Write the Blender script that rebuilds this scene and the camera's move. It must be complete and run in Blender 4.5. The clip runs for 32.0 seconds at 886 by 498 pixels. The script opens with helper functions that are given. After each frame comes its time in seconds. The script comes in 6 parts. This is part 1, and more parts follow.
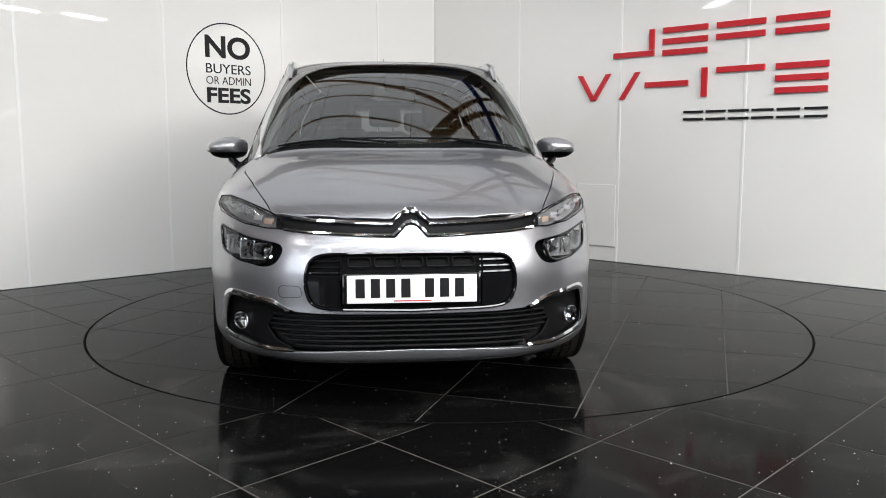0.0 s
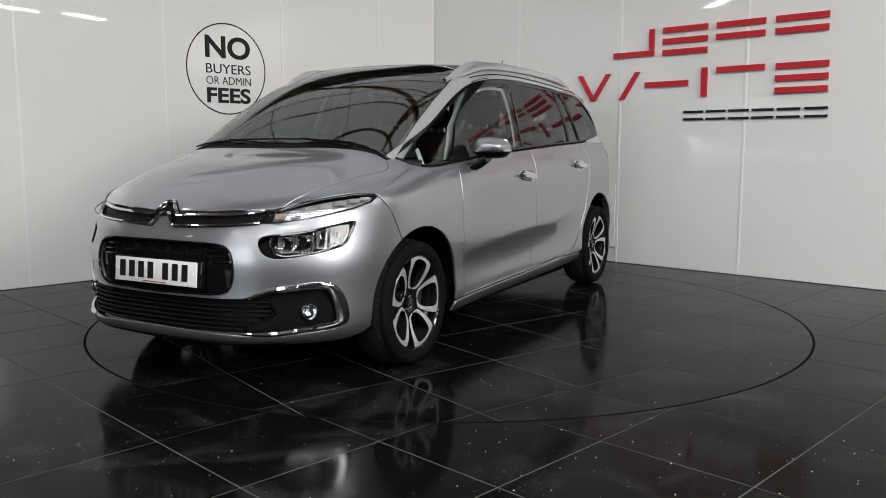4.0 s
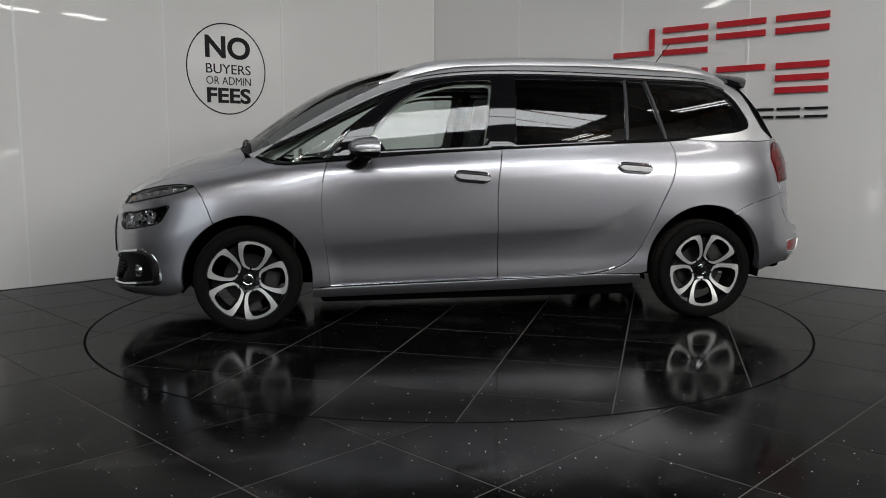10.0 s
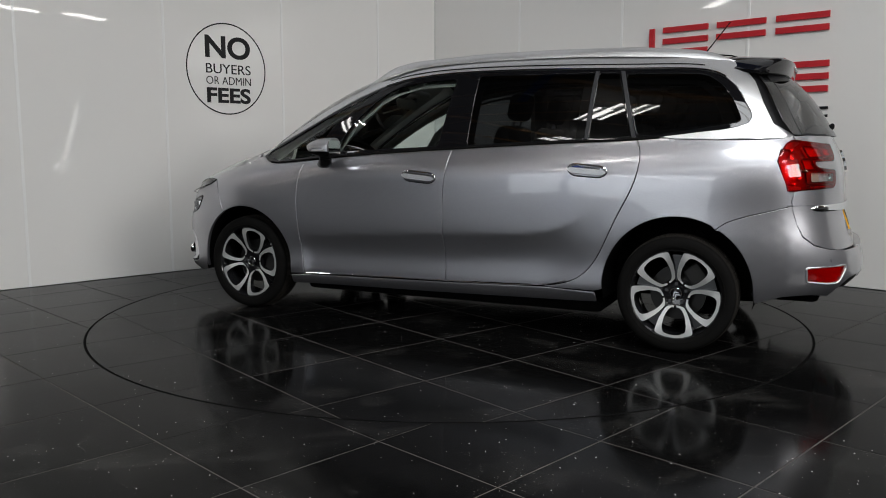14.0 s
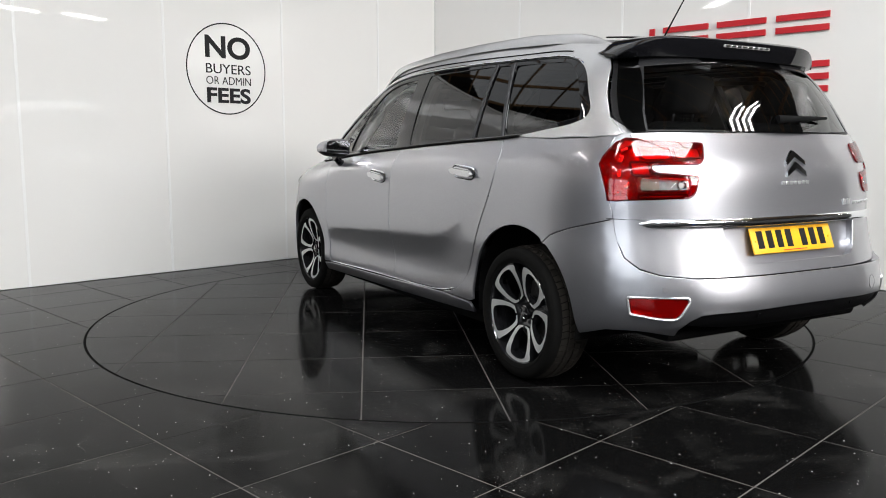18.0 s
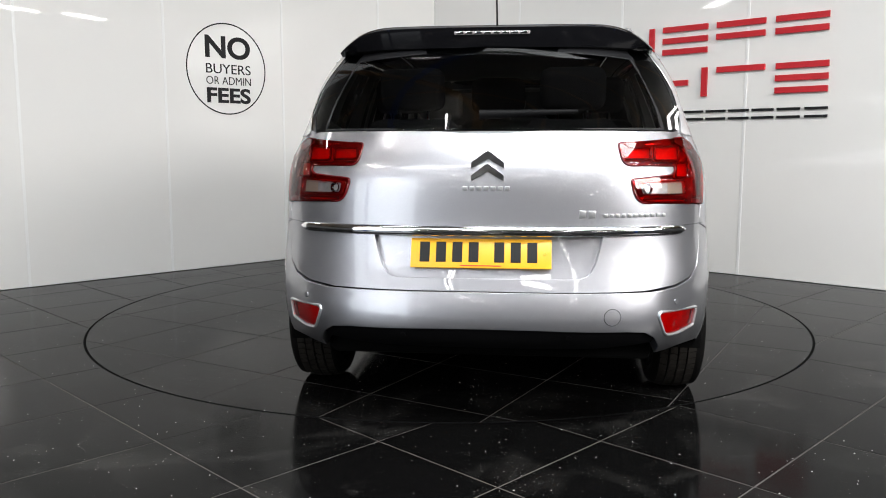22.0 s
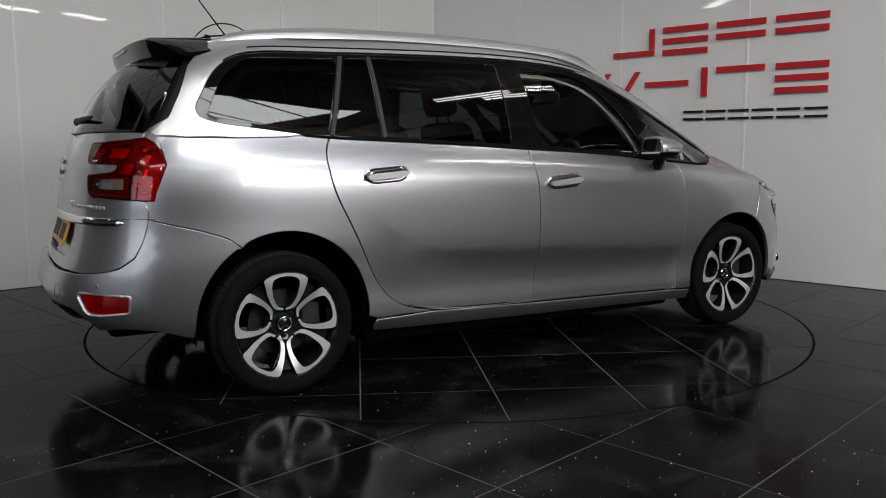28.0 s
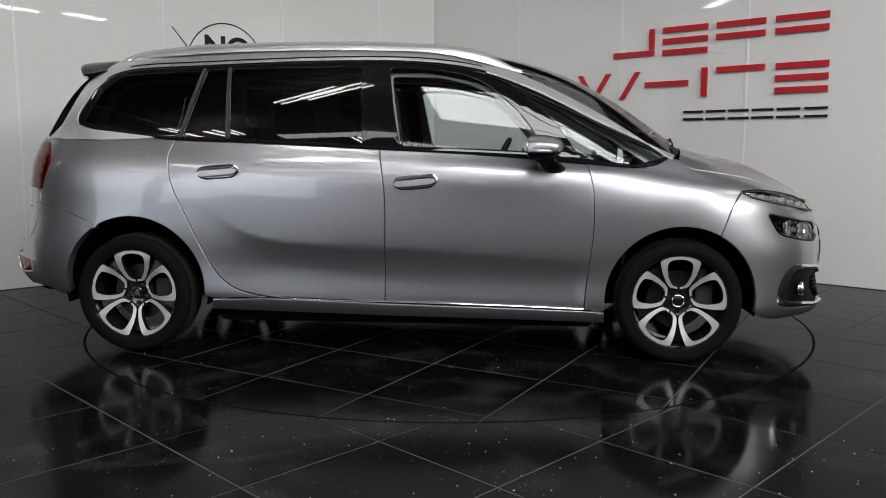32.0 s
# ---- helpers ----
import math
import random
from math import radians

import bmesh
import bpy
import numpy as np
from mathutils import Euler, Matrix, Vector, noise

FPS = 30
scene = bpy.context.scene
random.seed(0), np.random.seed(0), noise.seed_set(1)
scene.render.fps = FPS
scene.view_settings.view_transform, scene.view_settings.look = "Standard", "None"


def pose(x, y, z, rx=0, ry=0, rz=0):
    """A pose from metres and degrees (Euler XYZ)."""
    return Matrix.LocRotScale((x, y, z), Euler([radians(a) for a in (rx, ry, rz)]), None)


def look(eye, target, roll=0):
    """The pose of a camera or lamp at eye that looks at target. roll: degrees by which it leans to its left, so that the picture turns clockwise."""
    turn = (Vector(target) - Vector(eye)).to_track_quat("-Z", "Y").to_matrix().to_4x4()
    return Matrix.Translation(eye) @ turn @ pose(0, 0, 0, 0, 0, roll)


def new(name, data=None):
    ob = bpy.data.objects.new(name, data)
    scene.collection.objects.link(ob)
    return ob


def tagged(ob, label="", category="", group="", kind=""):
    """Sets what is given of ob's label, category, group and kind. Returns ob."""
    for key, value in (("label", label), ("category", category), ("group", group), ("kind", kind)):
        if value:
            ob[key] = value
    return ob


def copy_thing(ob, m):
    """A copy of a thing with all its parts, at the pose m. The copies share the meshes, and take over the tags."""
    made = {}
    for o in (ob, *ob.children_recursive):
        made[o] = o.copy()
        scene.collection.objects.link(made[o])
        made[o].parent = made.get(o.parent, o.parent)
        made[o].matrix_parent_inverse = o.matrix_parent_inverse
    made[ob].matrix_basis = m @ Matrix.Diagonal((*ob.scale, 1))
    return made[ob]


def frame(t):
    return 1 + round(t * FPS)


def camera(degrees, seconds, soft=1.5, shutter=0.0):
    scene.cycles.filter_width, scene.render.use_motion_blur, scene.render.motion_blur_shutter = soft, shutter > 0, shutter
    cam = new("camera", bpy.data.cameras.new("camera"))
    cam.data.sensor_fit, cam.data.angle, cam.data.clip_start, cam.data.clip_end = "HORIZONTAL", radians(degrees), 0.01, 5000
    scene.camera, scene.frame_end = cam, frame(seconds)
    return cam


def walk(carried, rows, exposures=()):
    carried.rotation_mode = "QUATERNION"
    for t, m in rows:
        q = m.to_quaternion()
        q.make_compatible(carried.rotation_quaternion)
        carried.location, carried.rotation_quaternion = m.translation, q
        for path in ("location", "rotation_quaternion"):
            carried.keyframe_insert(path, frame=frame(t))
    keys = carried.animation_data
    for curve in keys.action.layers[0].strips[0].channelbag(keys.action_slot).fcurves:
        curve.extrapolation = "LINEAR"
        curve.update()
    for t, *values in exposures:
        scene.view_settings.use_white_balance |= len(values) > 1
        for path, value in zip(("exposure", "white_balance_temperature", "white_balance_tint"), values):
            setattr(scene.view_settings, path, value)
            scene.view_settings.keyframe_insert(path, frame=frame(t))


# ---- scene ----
# one fixed camera on its stand in front of the turntable
EYE = Vector((0.0, -5.333, 1.082))
PITCH, YAW = radians(7.108), radians(-0.380)
AIM = EYE + 5.0 * Vector((math.sin(YAW) * math.cos(PITCH), math.cos(YAW) * math.cos(PITCH), -math.sin(PITCH)))
cam = camera(57.71, 32.0, 1.0)
# the picture darkens while the bright flank is turned to the camera
EXPOSURES = [(0.0, -0.12), (1.0, -0.1), (3.0, -0.45), (6.0, -0.75), (8.0, -1.1), (9.0, -1.25), (10.0, -1.23), (12.0, -1.22), (14.0, -1.03), (17.0, -0.35), (19.0, -0.03), (21.0, -0.17), (23.0, -0.18), (24.0, -0.4), (25.0, -0.85), (28.0, -1.25), (29.0, -1.4), (30.0, -1.2), (31.0, -0.95), (32.0, -0.9)]
walk(cam, [(0.0, look(EYE, AIM)), (32.0, look(EYE, AIM))], EXPOSURES)
# ---- light ----
world = bpy.data.worlds.new("world")
scene.world = world
world.use_nodes = True
world.node_tree.nodes["Background"].inputs[0].default_value = (0.85, 0.92, 1.0, 1)
world.node_tree.nodes["Background"].inputs[1].default_value = 0.2


def area_lamp(name, at, aim, sx, sy, watts, colour=(1, 0.97, 0.92)):
    data = bpy.data.lights.new(name, "AREA")
    data.shape, data.size, data.size_y, data.energy, data.color = "RECTANGLE", sx, sy, watts, colour
    ob = new(name, data)
    ob.matrix_world = look(at, aim)
    return ob


# two unseen soft lamps added behind the camera, and roof lights overhead
area_lamp("added_soft_lamp", (-7.4, -12.0, 3.0), (0, 0.5, 0.9), 6.0, 4.0, 380, (0.88, 0.94, 1.0))
area_lamp("added_soft_lamp", (8.3, -9.1, 4.4), (0, 0.5, 0.9), 4.4, 2.4, 950, (1.0, 0.985, 0.96))
area_lamp("roof_light_glow", (2.0, -5.95, 5.6), (2.0, -5.75, 0), 5.4, 1.9, 820, (0.95, 0.98, 1.0))
area_lamp("roof_light_glow", (-0.3, -10.0, 5.6), (-0.3, -9.6, 0), 9.0, 0.8, 245, (0.95, 0.98, 1.0))
# ---- materials ----
def material(name, colour, rough=0.5, metal=0.0, vary=0.0, scale=8.0, bump=0.0, bump_scale=60.0, coat=0.0, spec=0.5, rough_vary=0.0):
    m = bpy.data.materials.new(name)
    m.use_nodes = True
    nt = m.node_tree
    b = nt.nodes["Principled BSDF"]
    b.inputs["Base Color"].default_value = (*colour, 1)
    b.inputs["Roughness"].default_value = rough
    b.inputs["Metallic"].default_value = metal
    b.inputs["Coat Weight"].default_value = coat
    b.inputs["Specular IOR Level"].default_value = spec
    if vary or rough_vary or bump:
        co = nt.nodes.new("ShaderNodeTexCoord")
    if vary or rough_vary:
        n = nt.nodes.new("ShaderNodeTexNoise")
        n.inputs["Scale"].default_value, n.inputs["Detail"].default_value = scale, 6
        nt.links.new(co.outputs["Object"], n.inputs["Vector"])
    if vary:
        mix = nt.nodes.new("ShaderNodeMix")
        mix.data_type = "RGBA"
        mix.inputs[6].default_value = (*[c * (1 - vary) for c in colour], 1)
        mix.inputs[7].default_value = (*[min(1, c * (1 + vary)) for c in colour], 1)
        nt.links.new(n.outputs["Fac"], mix.inputs[0])
        nt.links.new(mix.outputs[2], b.inputs["Base Color"])
    if rough_vary:
        r = nt.nodes.new("ShaderNodeMapRange")
        r.inputs["To Min"].default_value, r.inputs["To Max"].default_value = rough - rough_vary, rough + rough_vary
        nt.links.new(n.outputs["Fac"], r.inputs["Value"])
        nt.links.new(r.outputs["Result"], b.inputs["Roughness"])
    if bump:
        n2 = nt.nodes.new("ShaderNodeTexNoise")
        n2.inputs["Scale"].default_value, n2.inputs["Detail"].default_value = bump_scale, 4
        nt.links.new(co.outputs["Object"], n2.inputs["Vector"])
        bp = nt.nodes.new("ShaderNodeBump")
        bp.inputs["Strength"].default_value, bp.inputs["Distance"].default_value = bump, 0.01
        nt.links.new(n2.outputs["Fac"], bp.inputs["Height"])
        nt.links.new(bp.outputs["Normal"], b.inputs["Normal"])
    return m


M_PANEL = material("white_gloss_panel", (0.78, 0.77, 0.75), 0.022, vary=0.02, scale=1.5, bump=0.02, bump_scale=3, rough_vary=0.012)
M_SEAM = material("seam_trim", (0.8, 0.8, 0.79), 0.3)
M_GROUT = material("grout", (0.085, 0.08, 0.076), 0.9, vary=0.4, scale=9, spec=0.1)
M_RED = material("red_letter_paint", (0.5, 0.012, 0.02), 0.35, vary=0.05)
M_BLACK = material("black_vinyl", (0.008, 0.008, 0.009), 0.45, spec=0.25)


def car_paint(name, base, rough, metal=0.9, flake=0.25):
    """Metallic paint: fine flakes under a clear coat."""
    m = bpy.data.materials.new(name)
    m.use_nodes = True
    nt = m.node_tree
    b = nt.nodes["Principled BSDF"]
    b.inputs["Metallic"].default_value, b.inputs["Roughness"].default_value = metal, rough
    b.inputs["Coat Weight"].default_value, b.inputs["Coat Roughness"].default_value = 1.0, 0.012
    co = nt.nodes.new("ShaderNodeTexCoord")
    vo = nt.nodes.new("ShaderNodeTexVoronoi")
    vo.inputs["Scale"].default_value = 900
    nt.links.new(co.outputs["Object"], vo.inputs["Vector"])
    mix = nt.nodes.new("ShaderNodeMix")
    mix.data_type = "RGBA"
    mix.inputs[6].default_value = (*[c * (1 - flake) for c in base], 1)
    mix.inputs[7].default_value = (*[min(1, c * (1 + flake)) for c in base], 1)
    nt.links.new(vo.outputs["Color"], mix.inputs[0])
    nt.links.new(mix.outputs[2], b.inputs["Base Color"])
    return m


def thin_glass(name, tint, gloss=0.02, ior=1.5, sheen=0.95):
    """A pane: tinted straight-through light with a gloss that grows at grazing angles."""
    m = bpy.data.materials.new(name)
    m.use_nodes = True
    nt = m.node_tree
    nt.nodes.remove(nt.nodes["Principled BSDF"])
    out = nt.nodes["Material Output"]
    tr, gl, fr, mx = nt.nodes.new("ShaderNodeBsdfTransparent"), nt.nodes.new("ShaderNodeBsdfGlossy"), nt.nodes.new("ShaderNodeFresnel"), nt.nodes.new("ShaderNodeMixShader")
    tr.inputs["Color"].default_value = (*tint, 1)
    gl.inputs["Roughness"].default_value = gloss
    gl.inputs["Color"].default_value = (sheen, sheen, sheen, 1)
    fr.inputs["IOR"].default_value = ior
    nt.links.new(fr.outputs[0], mx.inputs[0])
    nt.links.new(tr.outputs[0], mx.inputs[1])
    nt.links.new(gl.outputs[0], mx.inputs[2])
    nt.links.new(mx.outputs[0], out.inputs["Surface"])
    return m


M_PAINT = car_paint("silver_metallic_paint", (0.38, 0.38, 0.404), 0.35, 0.90)
M_PAINT_MIRROR = car_paint("mirror_silver_paint", (0.40, 0.40, 0.42), 0.40, 0.86)
# body silver darkened to hold the shade inside the handle cups
M_CUP = car_paint("shaded_cup_silver", (0.16, 0.16, 0.17), 0.4, 0.7)
# for grooves and cover outlines: their shade is put into the colour
M_SHADED_PAINT = material("shaded_paint", (0.03, 0.03, 0.033), 0.4)
M_SATIN = car_paint("satin_silver_paint", (0.70, 0.70, 0.71), 0.42, 0.92)
M_CHROME = material("chrome", (0.80, 0.81, 0.83), 0.06, 1.0)
M_REFLECTOR = material("lamp_silvering", (0.86, 0.87, 0.88), 0.26, 0.85)
M_MIRROR = material("mirror_silvering", (0.85, 0.86, 0.88), 0.01, 1.0)
M_RUBBER = material("tyre_rubber", (0.0055, 0.0053, 0.005), 0.8, spec=0.07, vary=0.3, scale=14, bump=0.12, bump_scale=90)
M_TREAD = material("worn_tread_rubber", (0.020, 0.0175, 0.015), 0.85, spec=0.15, vary=0.4, scale=25)
M_BLACK_PLASTIC = material("black_plastic", (0.0035, 0.0035, 0.004), 0.5, spec=0.10, bump=0.05, bump_scale=300)
M_BLACK_GLOSS = material("gloss_black", (0.005, 0.005, 0.006), 0.03, spec=0.4)
M_GREY_TRIM = material("grey_trim", (0.035, 0.035, 0.038), 0.5, spec=0.25)
M_GLASS = thin_glass("clear_glass", (0.80, 0.86, 0.84))
M_SCREEN = thin_glass("laminated_screen_glass", (0.80, 0.86, 0.84), 0.01, ior=2.0, sheen=1.0)
M_PRIVACY = thin_glass("privacy_glass", (0.05, 0.052, 0.056), ior=1.5, sheen=0.9)
M_PRIVACY_REAR = thin_glass("rear_privacy_glass", (0.20, 0.205, 0.205), ior=1.5, sheen=0.85)
M_CLEAR = thin_glass("lamp_clear", (0.95, 0.95, 0.95))
M_RED_GLASS = thin_glass("red_lens", (0.86, 0.06, 0.055))
M_LAMP_BACK = material("lamp_back", (0.36, 0.36, 0.37), 0.25, 0.4)
M_RED_BACK = material("red_reflector", (0.34, 0.009, 0.011), 0.2, 0.4, vary=0.4, scale=60)
M_RED_BRIGHT = material("bright_red_guide", (0.75, 0.04, 0.035), 0.15, 0.3, vary=0.3, scale=70, coat=0.6)
M_RED_DARK = material("dark_red_edge", (0.12, 0.004, 0.006), 0.2)
M_CLEAR_LAMP = material("frosted_lamp", (0.36, 0.36, 0.37), 0.15, coat=0.5)
M_AMBER = material("amber_cell", (0.36, 0.27, 0.22), 0.25)
M_REVERSE = material("reversing_reflector", (0.46, 0.43, 0.43), 0.2, 0.3, vary=0.5, scale=45)
# glows by itself, to lift the ceiling that the windscreen mirrors
M_CEILING_GLOW = material("added_ceiling_glow", (0.7, 0.72, 0.74), 0.6, vary=0.1)
M_CEILING_GLOW.node_tree.nodes["Principled BSDF"].inputs["Emission Color"].default_value = (0.92, 0.96, 1.0, 1)
M_CEILING_GLOW.node_tree.nodes["Principled BSDF"].inputs["Emission Strength"].default_value = 0.8
M_WHITE = material("white_plate", (0.80, 0.80, 0.78), 0.35)
M_YELLOW = material("yellow_plate", (0.85, 0.42, 0.015), 0.35)
M_RIM_BLACK = material("gloss_black_alloy", (0.010, 0.010, 0.011), 0.12, coat=0.5)
M_MACHINED = material("machined_alloy", (0.62, 0.62, 0.61), 0.42, 0.65, vary=0.05, scale=40)
M_STEEL = material("brake_steel", (0.04, 0.039, 0.038), 0.45, 0.9, vary=0.25, scale=20)
M_CAST = material("cast_metal", (0.03, 0.029, 0.028), 0.6, 0.4, vary=0.3)
M_LINING = material("pale_lining", (0.60, 0.585, 0.55), 0.85, vary=0.05, bump=0.1, bump_scale=200)
M_CABIN = material("dark_cabin_plastic", (0.025, 0.025, 0.027), 0.6, bump=0.1, bump_scale=200)
M_SEAT = material("dark_seat_cloth", (0.035, 0.035, 0.038), 0.9, vary=0.2, scale=40, bump=0.25, bump_scale=250)
M_SHADOW_TRIM = material("hatch_shadow_grey", (0.35, 0.35, 0.34), 0.5)
M_GAP = material("black_gap", (0.004, 0.004, 0.004), 0.9, spec=0.03)
M_HALL = material("dull_hall_wall", (0.30, 0.30, 0.30), 0.8, vary=0.15, scale=0.6)
M_CEILING = material("grey_boards", (0.15, 0.145, 0.14), 0.8, vary=0.2, scale=2)
M_TIMBER = material("brown_timber", (0.44, 0.25, 0.11), 0.6, vary=0.25, scale=6)
M_BLUE = material("blue_steel_paint", (0.02, 0.07, 0.35), 0.4)
M_TUBE = material("tube_glow", (1, 1, 1), 0.5)
M_TUBE.node_tree.nodes["Principled BSDF"].inputs["Emission Color"].default_value = (1, 0.98, 0.95, 1)
M_TUBE.node_tree.nodes["Principled BSDF"].inputs["Emission Strength"].default_value = 45


def granite():
    """Polished near-black granite with scattered white flecks, a dusty film and wiped patches."""
    m = bpy.data.materials.new("black_granite_tile")
    m.use_nodes = True
    nt = m.node_tree
    b = nt.nodes["Principled BSDF"]
    co = nt.nodes.new("ShaderNodeTexCoord")
    info = nt.nodes.new("ShaderNodeObjectInfo")
    shift = nt.nodes.new("ShaderNodeVectorMath")
    shift.operation = "MULTIPLY_ADD"
    nt.links.new(info.outputs["Random"], shift.inputs[0])
    shift.inputs[1].default_value = (37, 53, 0)
    nt.links.new(co.outputs["Object"], shift.inputs[2])
    fleck = nt.nodes.new("ShaderNodeTexVoronoi")
    fleck.inputs["Scale"].default_value = 36
    fleck.inputs["Randomness"].default_value = 1
    nt.links.new(shift.outputs[0], fleck.inputs["Vector"])
    # only some cells hold a fleck, of a size of its own
    sep = nt.nodes.new("ShaderNodeSeparateColor")
    nt.links.new(fleck.outputs["Color"], sep.inputs[0])
    size = nt.nodes.new("ShaderNodeMapRange")
    size.inputs["From Min"].default_value, size.inputs["From Max"].default_value = 0.78, 1.0
    size.inputs["To Min"].default_value, size.inputs["To Max"].default_value = 0.035, 0.11
    nt.links.new(sep.outputs[0], size.inputs["Value"])
    less = nt.nodes.new("ShaderNodeMath")
    less.operation = "LESS_THAN"
    nt.links.new(fleck.outputs["Distance"], less.inputs[0])
    nt.links.new(size.outputs["Result"], less.inputs[1])
    grain = nt.nodes.new("ShaderNodeTexNoise")
    grain.inputs["Scale"].default_value, grain.inputs["Detail"].default_value = 90, 4
    nt.links.new(co.outputs["Object"], grain.inputs["Vector"])
    base = nt.nodes.new("ShaderNodeMix")
    base.data_type = "RGBA"
    base.inputs[6].default_value, base.inputs[7].default_value = (0.001, 0.001, 0.0011, 1), (0.006, 0.0058, 0.0058, 1)
    nt.links.new(grain.outputs["Fac"], base.inputs[0])
    # thin dust, wiped off in places
    dust = nt.nodes.new("ShaderNodeTexNoise")
    dust.inputs["Scale"].default_value, dust.inputs["Detail"].default_value, dust.inputs["Distortion"].default_value = 2.6, 7, 0.8
    nt.links.new(shift.outputs[0], dust.inputs["Vector"])
    dusty = nt.nodes.new("ShaderNodeMapRange")
    dusty.inputs["From Min"].default_value, dusty.inputs["From Max"].default_value = 0.52, 0.72
    dusty.inputs["To Max"].default_value = 0.8
    nt.links.new(dust.outputs["Fac"], dusty.inputs["Value"])
    # pale grit, much finer than the flecks
    grit = nt.nodes.new("ShaderNodeTexVoronoi")
    grit.inputs["Scale"].default_value = 75
    nt.links.new(shift.outputs[0], grit.inputs["Vector"])
    near = nt.nodes.new("ShaderNodeMapRange")
    near.inputs["From Min"].default_value, near.inputs["From Max"].default_value = 0.10, 0.22
    near.inputs["To Min"].default_value, near.inputs["To Max"].default_value = 0.35, 0.0
    nt.links.new(grit.outputs["Distance"], near.inputs["Value"])
    # sand trodden in, thick where the dust lies
    sand_sep = nt.nodes.new("ShaderNodeSeparateColor")
    nt.links.new(grit.outputs["Color"], sand_sep.inputs[0])
    sand_size = nt.nodes.new("ShaderNodeMapRange")
    sand_size.inputs["From Min"].default_value, sand_size.inputs["From Max"].default_value = 0.5, 1.0
    sand_size.inputs["To Min"].default_value, sand_size.inputs["To Max"].default_value = 0.05, 0.2
    nt.links.new(sand_sep.outputs[0], sand_size.inputs["Value"])
    sand_dot = nt.nodes.new("ShaderNodeMath")
    sand_dot.operation = "LESS_THAN"
    nt.links.new(grit.outputs["Distance"], sand_dot.inputs[0])
    nt.links.new(sand_size.outputs["Result"], sand_dot.inputs[1])
    where = nt.nodes.new("ShaderNodeMapRange")
    where.inputs["From Min"].default_value, where.inputs["From Max"].default_value = 0.44, 0.62
    nt.links.new(dust.outputs["Fac"], where.inputs["Value"])
    sand = nt.nodes.new("ShaderNodeMath")
    sand.operation = "MULTIPLY"
    nt.links.new(sand_dot.outputs[0], sand.inputs[0])
    nt.links.new(where.outputs["Result"], sand.inputs[1])
    both = nt.nodes.new("ShaderNodeMath")
    both.operation = "MAXIMUM"
    nt.links.new(dusty.outputs["Result"], both.inputs[0])
    nt.links.new(near.outputs["Result"], both.inputs[1])
    film_mix = nt.nodes.new("ShaderNodeMix")
    film_mix.data_type = "RGBA"
    film_mix.inputs[7].default_value = (0.023, 0.022, 0.021, 1)
    nt.links.new(both.outputs[0], film_mix.inputs[0])
    nt.links.new(base.outputs[2], film_mix.inputs[6])
    sand_mix = nt.nodes.new("ShaderNodeMix")
    sand_mix.data_type = "RGBA"
    sand_mix.inputs[7].default_value = (0.16, 0.155, 0.145, 1)
    nt.links.new(sand.outputs[0], sand_mix.inputs[0])
    nt.links.new(film_mix.outputs[2], sand_mix.inputs[6])
    speck = nt.nodes.new("ShaderNodeMix")
    speck.data_type = "RGBA"
    speck.inputs[7].default_value = (0.9, 0.89, 0.87, 1)
    nt.links.new(less.outputs[0], speck.inputs[0])
    nt.links.new(sand_mix.outputs[2], speck.inputs[6])
    nt.links.new(speck.outputs[2], b.inputs["Base Color"])
    film = nt.nodes.new("ShaderNodeTexNoise")
    film.inputs["Scale"].default_value, film.inputs["Detail"].default_value = 1.6, 5
    nt.links.new(shift.outputs[0], film.inputs["Vector"])
    rough = nt.nodes.new("ShaderNodeMapRange")
    rough.inputs["From Min"].default_value, rough.inputs["From Max"].default_value = 0.3, 0.75
    rough.inputs["To Min"].default_value, rough.inputs["To Max"].default_value = 0.07, 0.2
    nt.links.new(film.outputs["Fac"], rough.inputs["Value"])
    nt.links.new(rough.outputs["Result"], b.inputs["Roughness"])
    b.inputs["Specular IOR Level"].default_value = 0.035
    return m


M_TILE = granite()
# ---- car body surface ----
# Rings run round the left half from the middle of the nose to the middle of the tail; each has 11 stations.
RING_SILL = [(2.20, 0, .20), (2.13, .45, .20), (1.90, .745, .20), (1.56, .855, .20), (.9, .86, .20), (0, .86, .215), (-.9, .865, .235), (-1.42, .875, .27), (-1.93, .80, .30), (-2.16, .5, .34), (-2.21, 0, .34)]
RING_LIP = [(2.295, 0, .245), (2.24, .46, .245), (1.98, .760, .26), (1.59, .894, .27), (.9, .897, .265), (0, .895, .28), (-.9, .90, .30), (-1.42, .908, .33), (-2.0, .80, .37), (-2.235, .5, .41), (-2.28, 0, .41)]
RING_LOW = [(2.275, 0, .40), (2.23, .46, .40), (1.985, .769, .41), (1.59, .905, .42), (.9, .897, .41), (0, .893, .42), (-.9, .90, .44), (-1.42, .912, .46), (-2.02, .81, .47), (-2.24, .5, .50), (-2.285, 0, .50)]
RING_CREASE = [(2.275, 0, .56), (2.23, .46, .56), (1.985, .771, .57), (1.59, .908, .58), (.9, .911, .545), (0, .911, .55), (-.9, .914, .60), (-1.42, .915, .62), (-2.01, .812, .60), (-2.215, .5, .60), (-2.26, 0, .60)]
RING_MID = [(2.245, 0, .70), (2.20, .46, .70), (1.955, .760, .70), (1.58, .903, .74), (.9, .915, .70), (0, .917, .71), (-.9, .916, .74), (-1.42, .908, .77), (-1.98, .805, .76), (-2.185, .5, .72), (-2.23, 0, .72)]
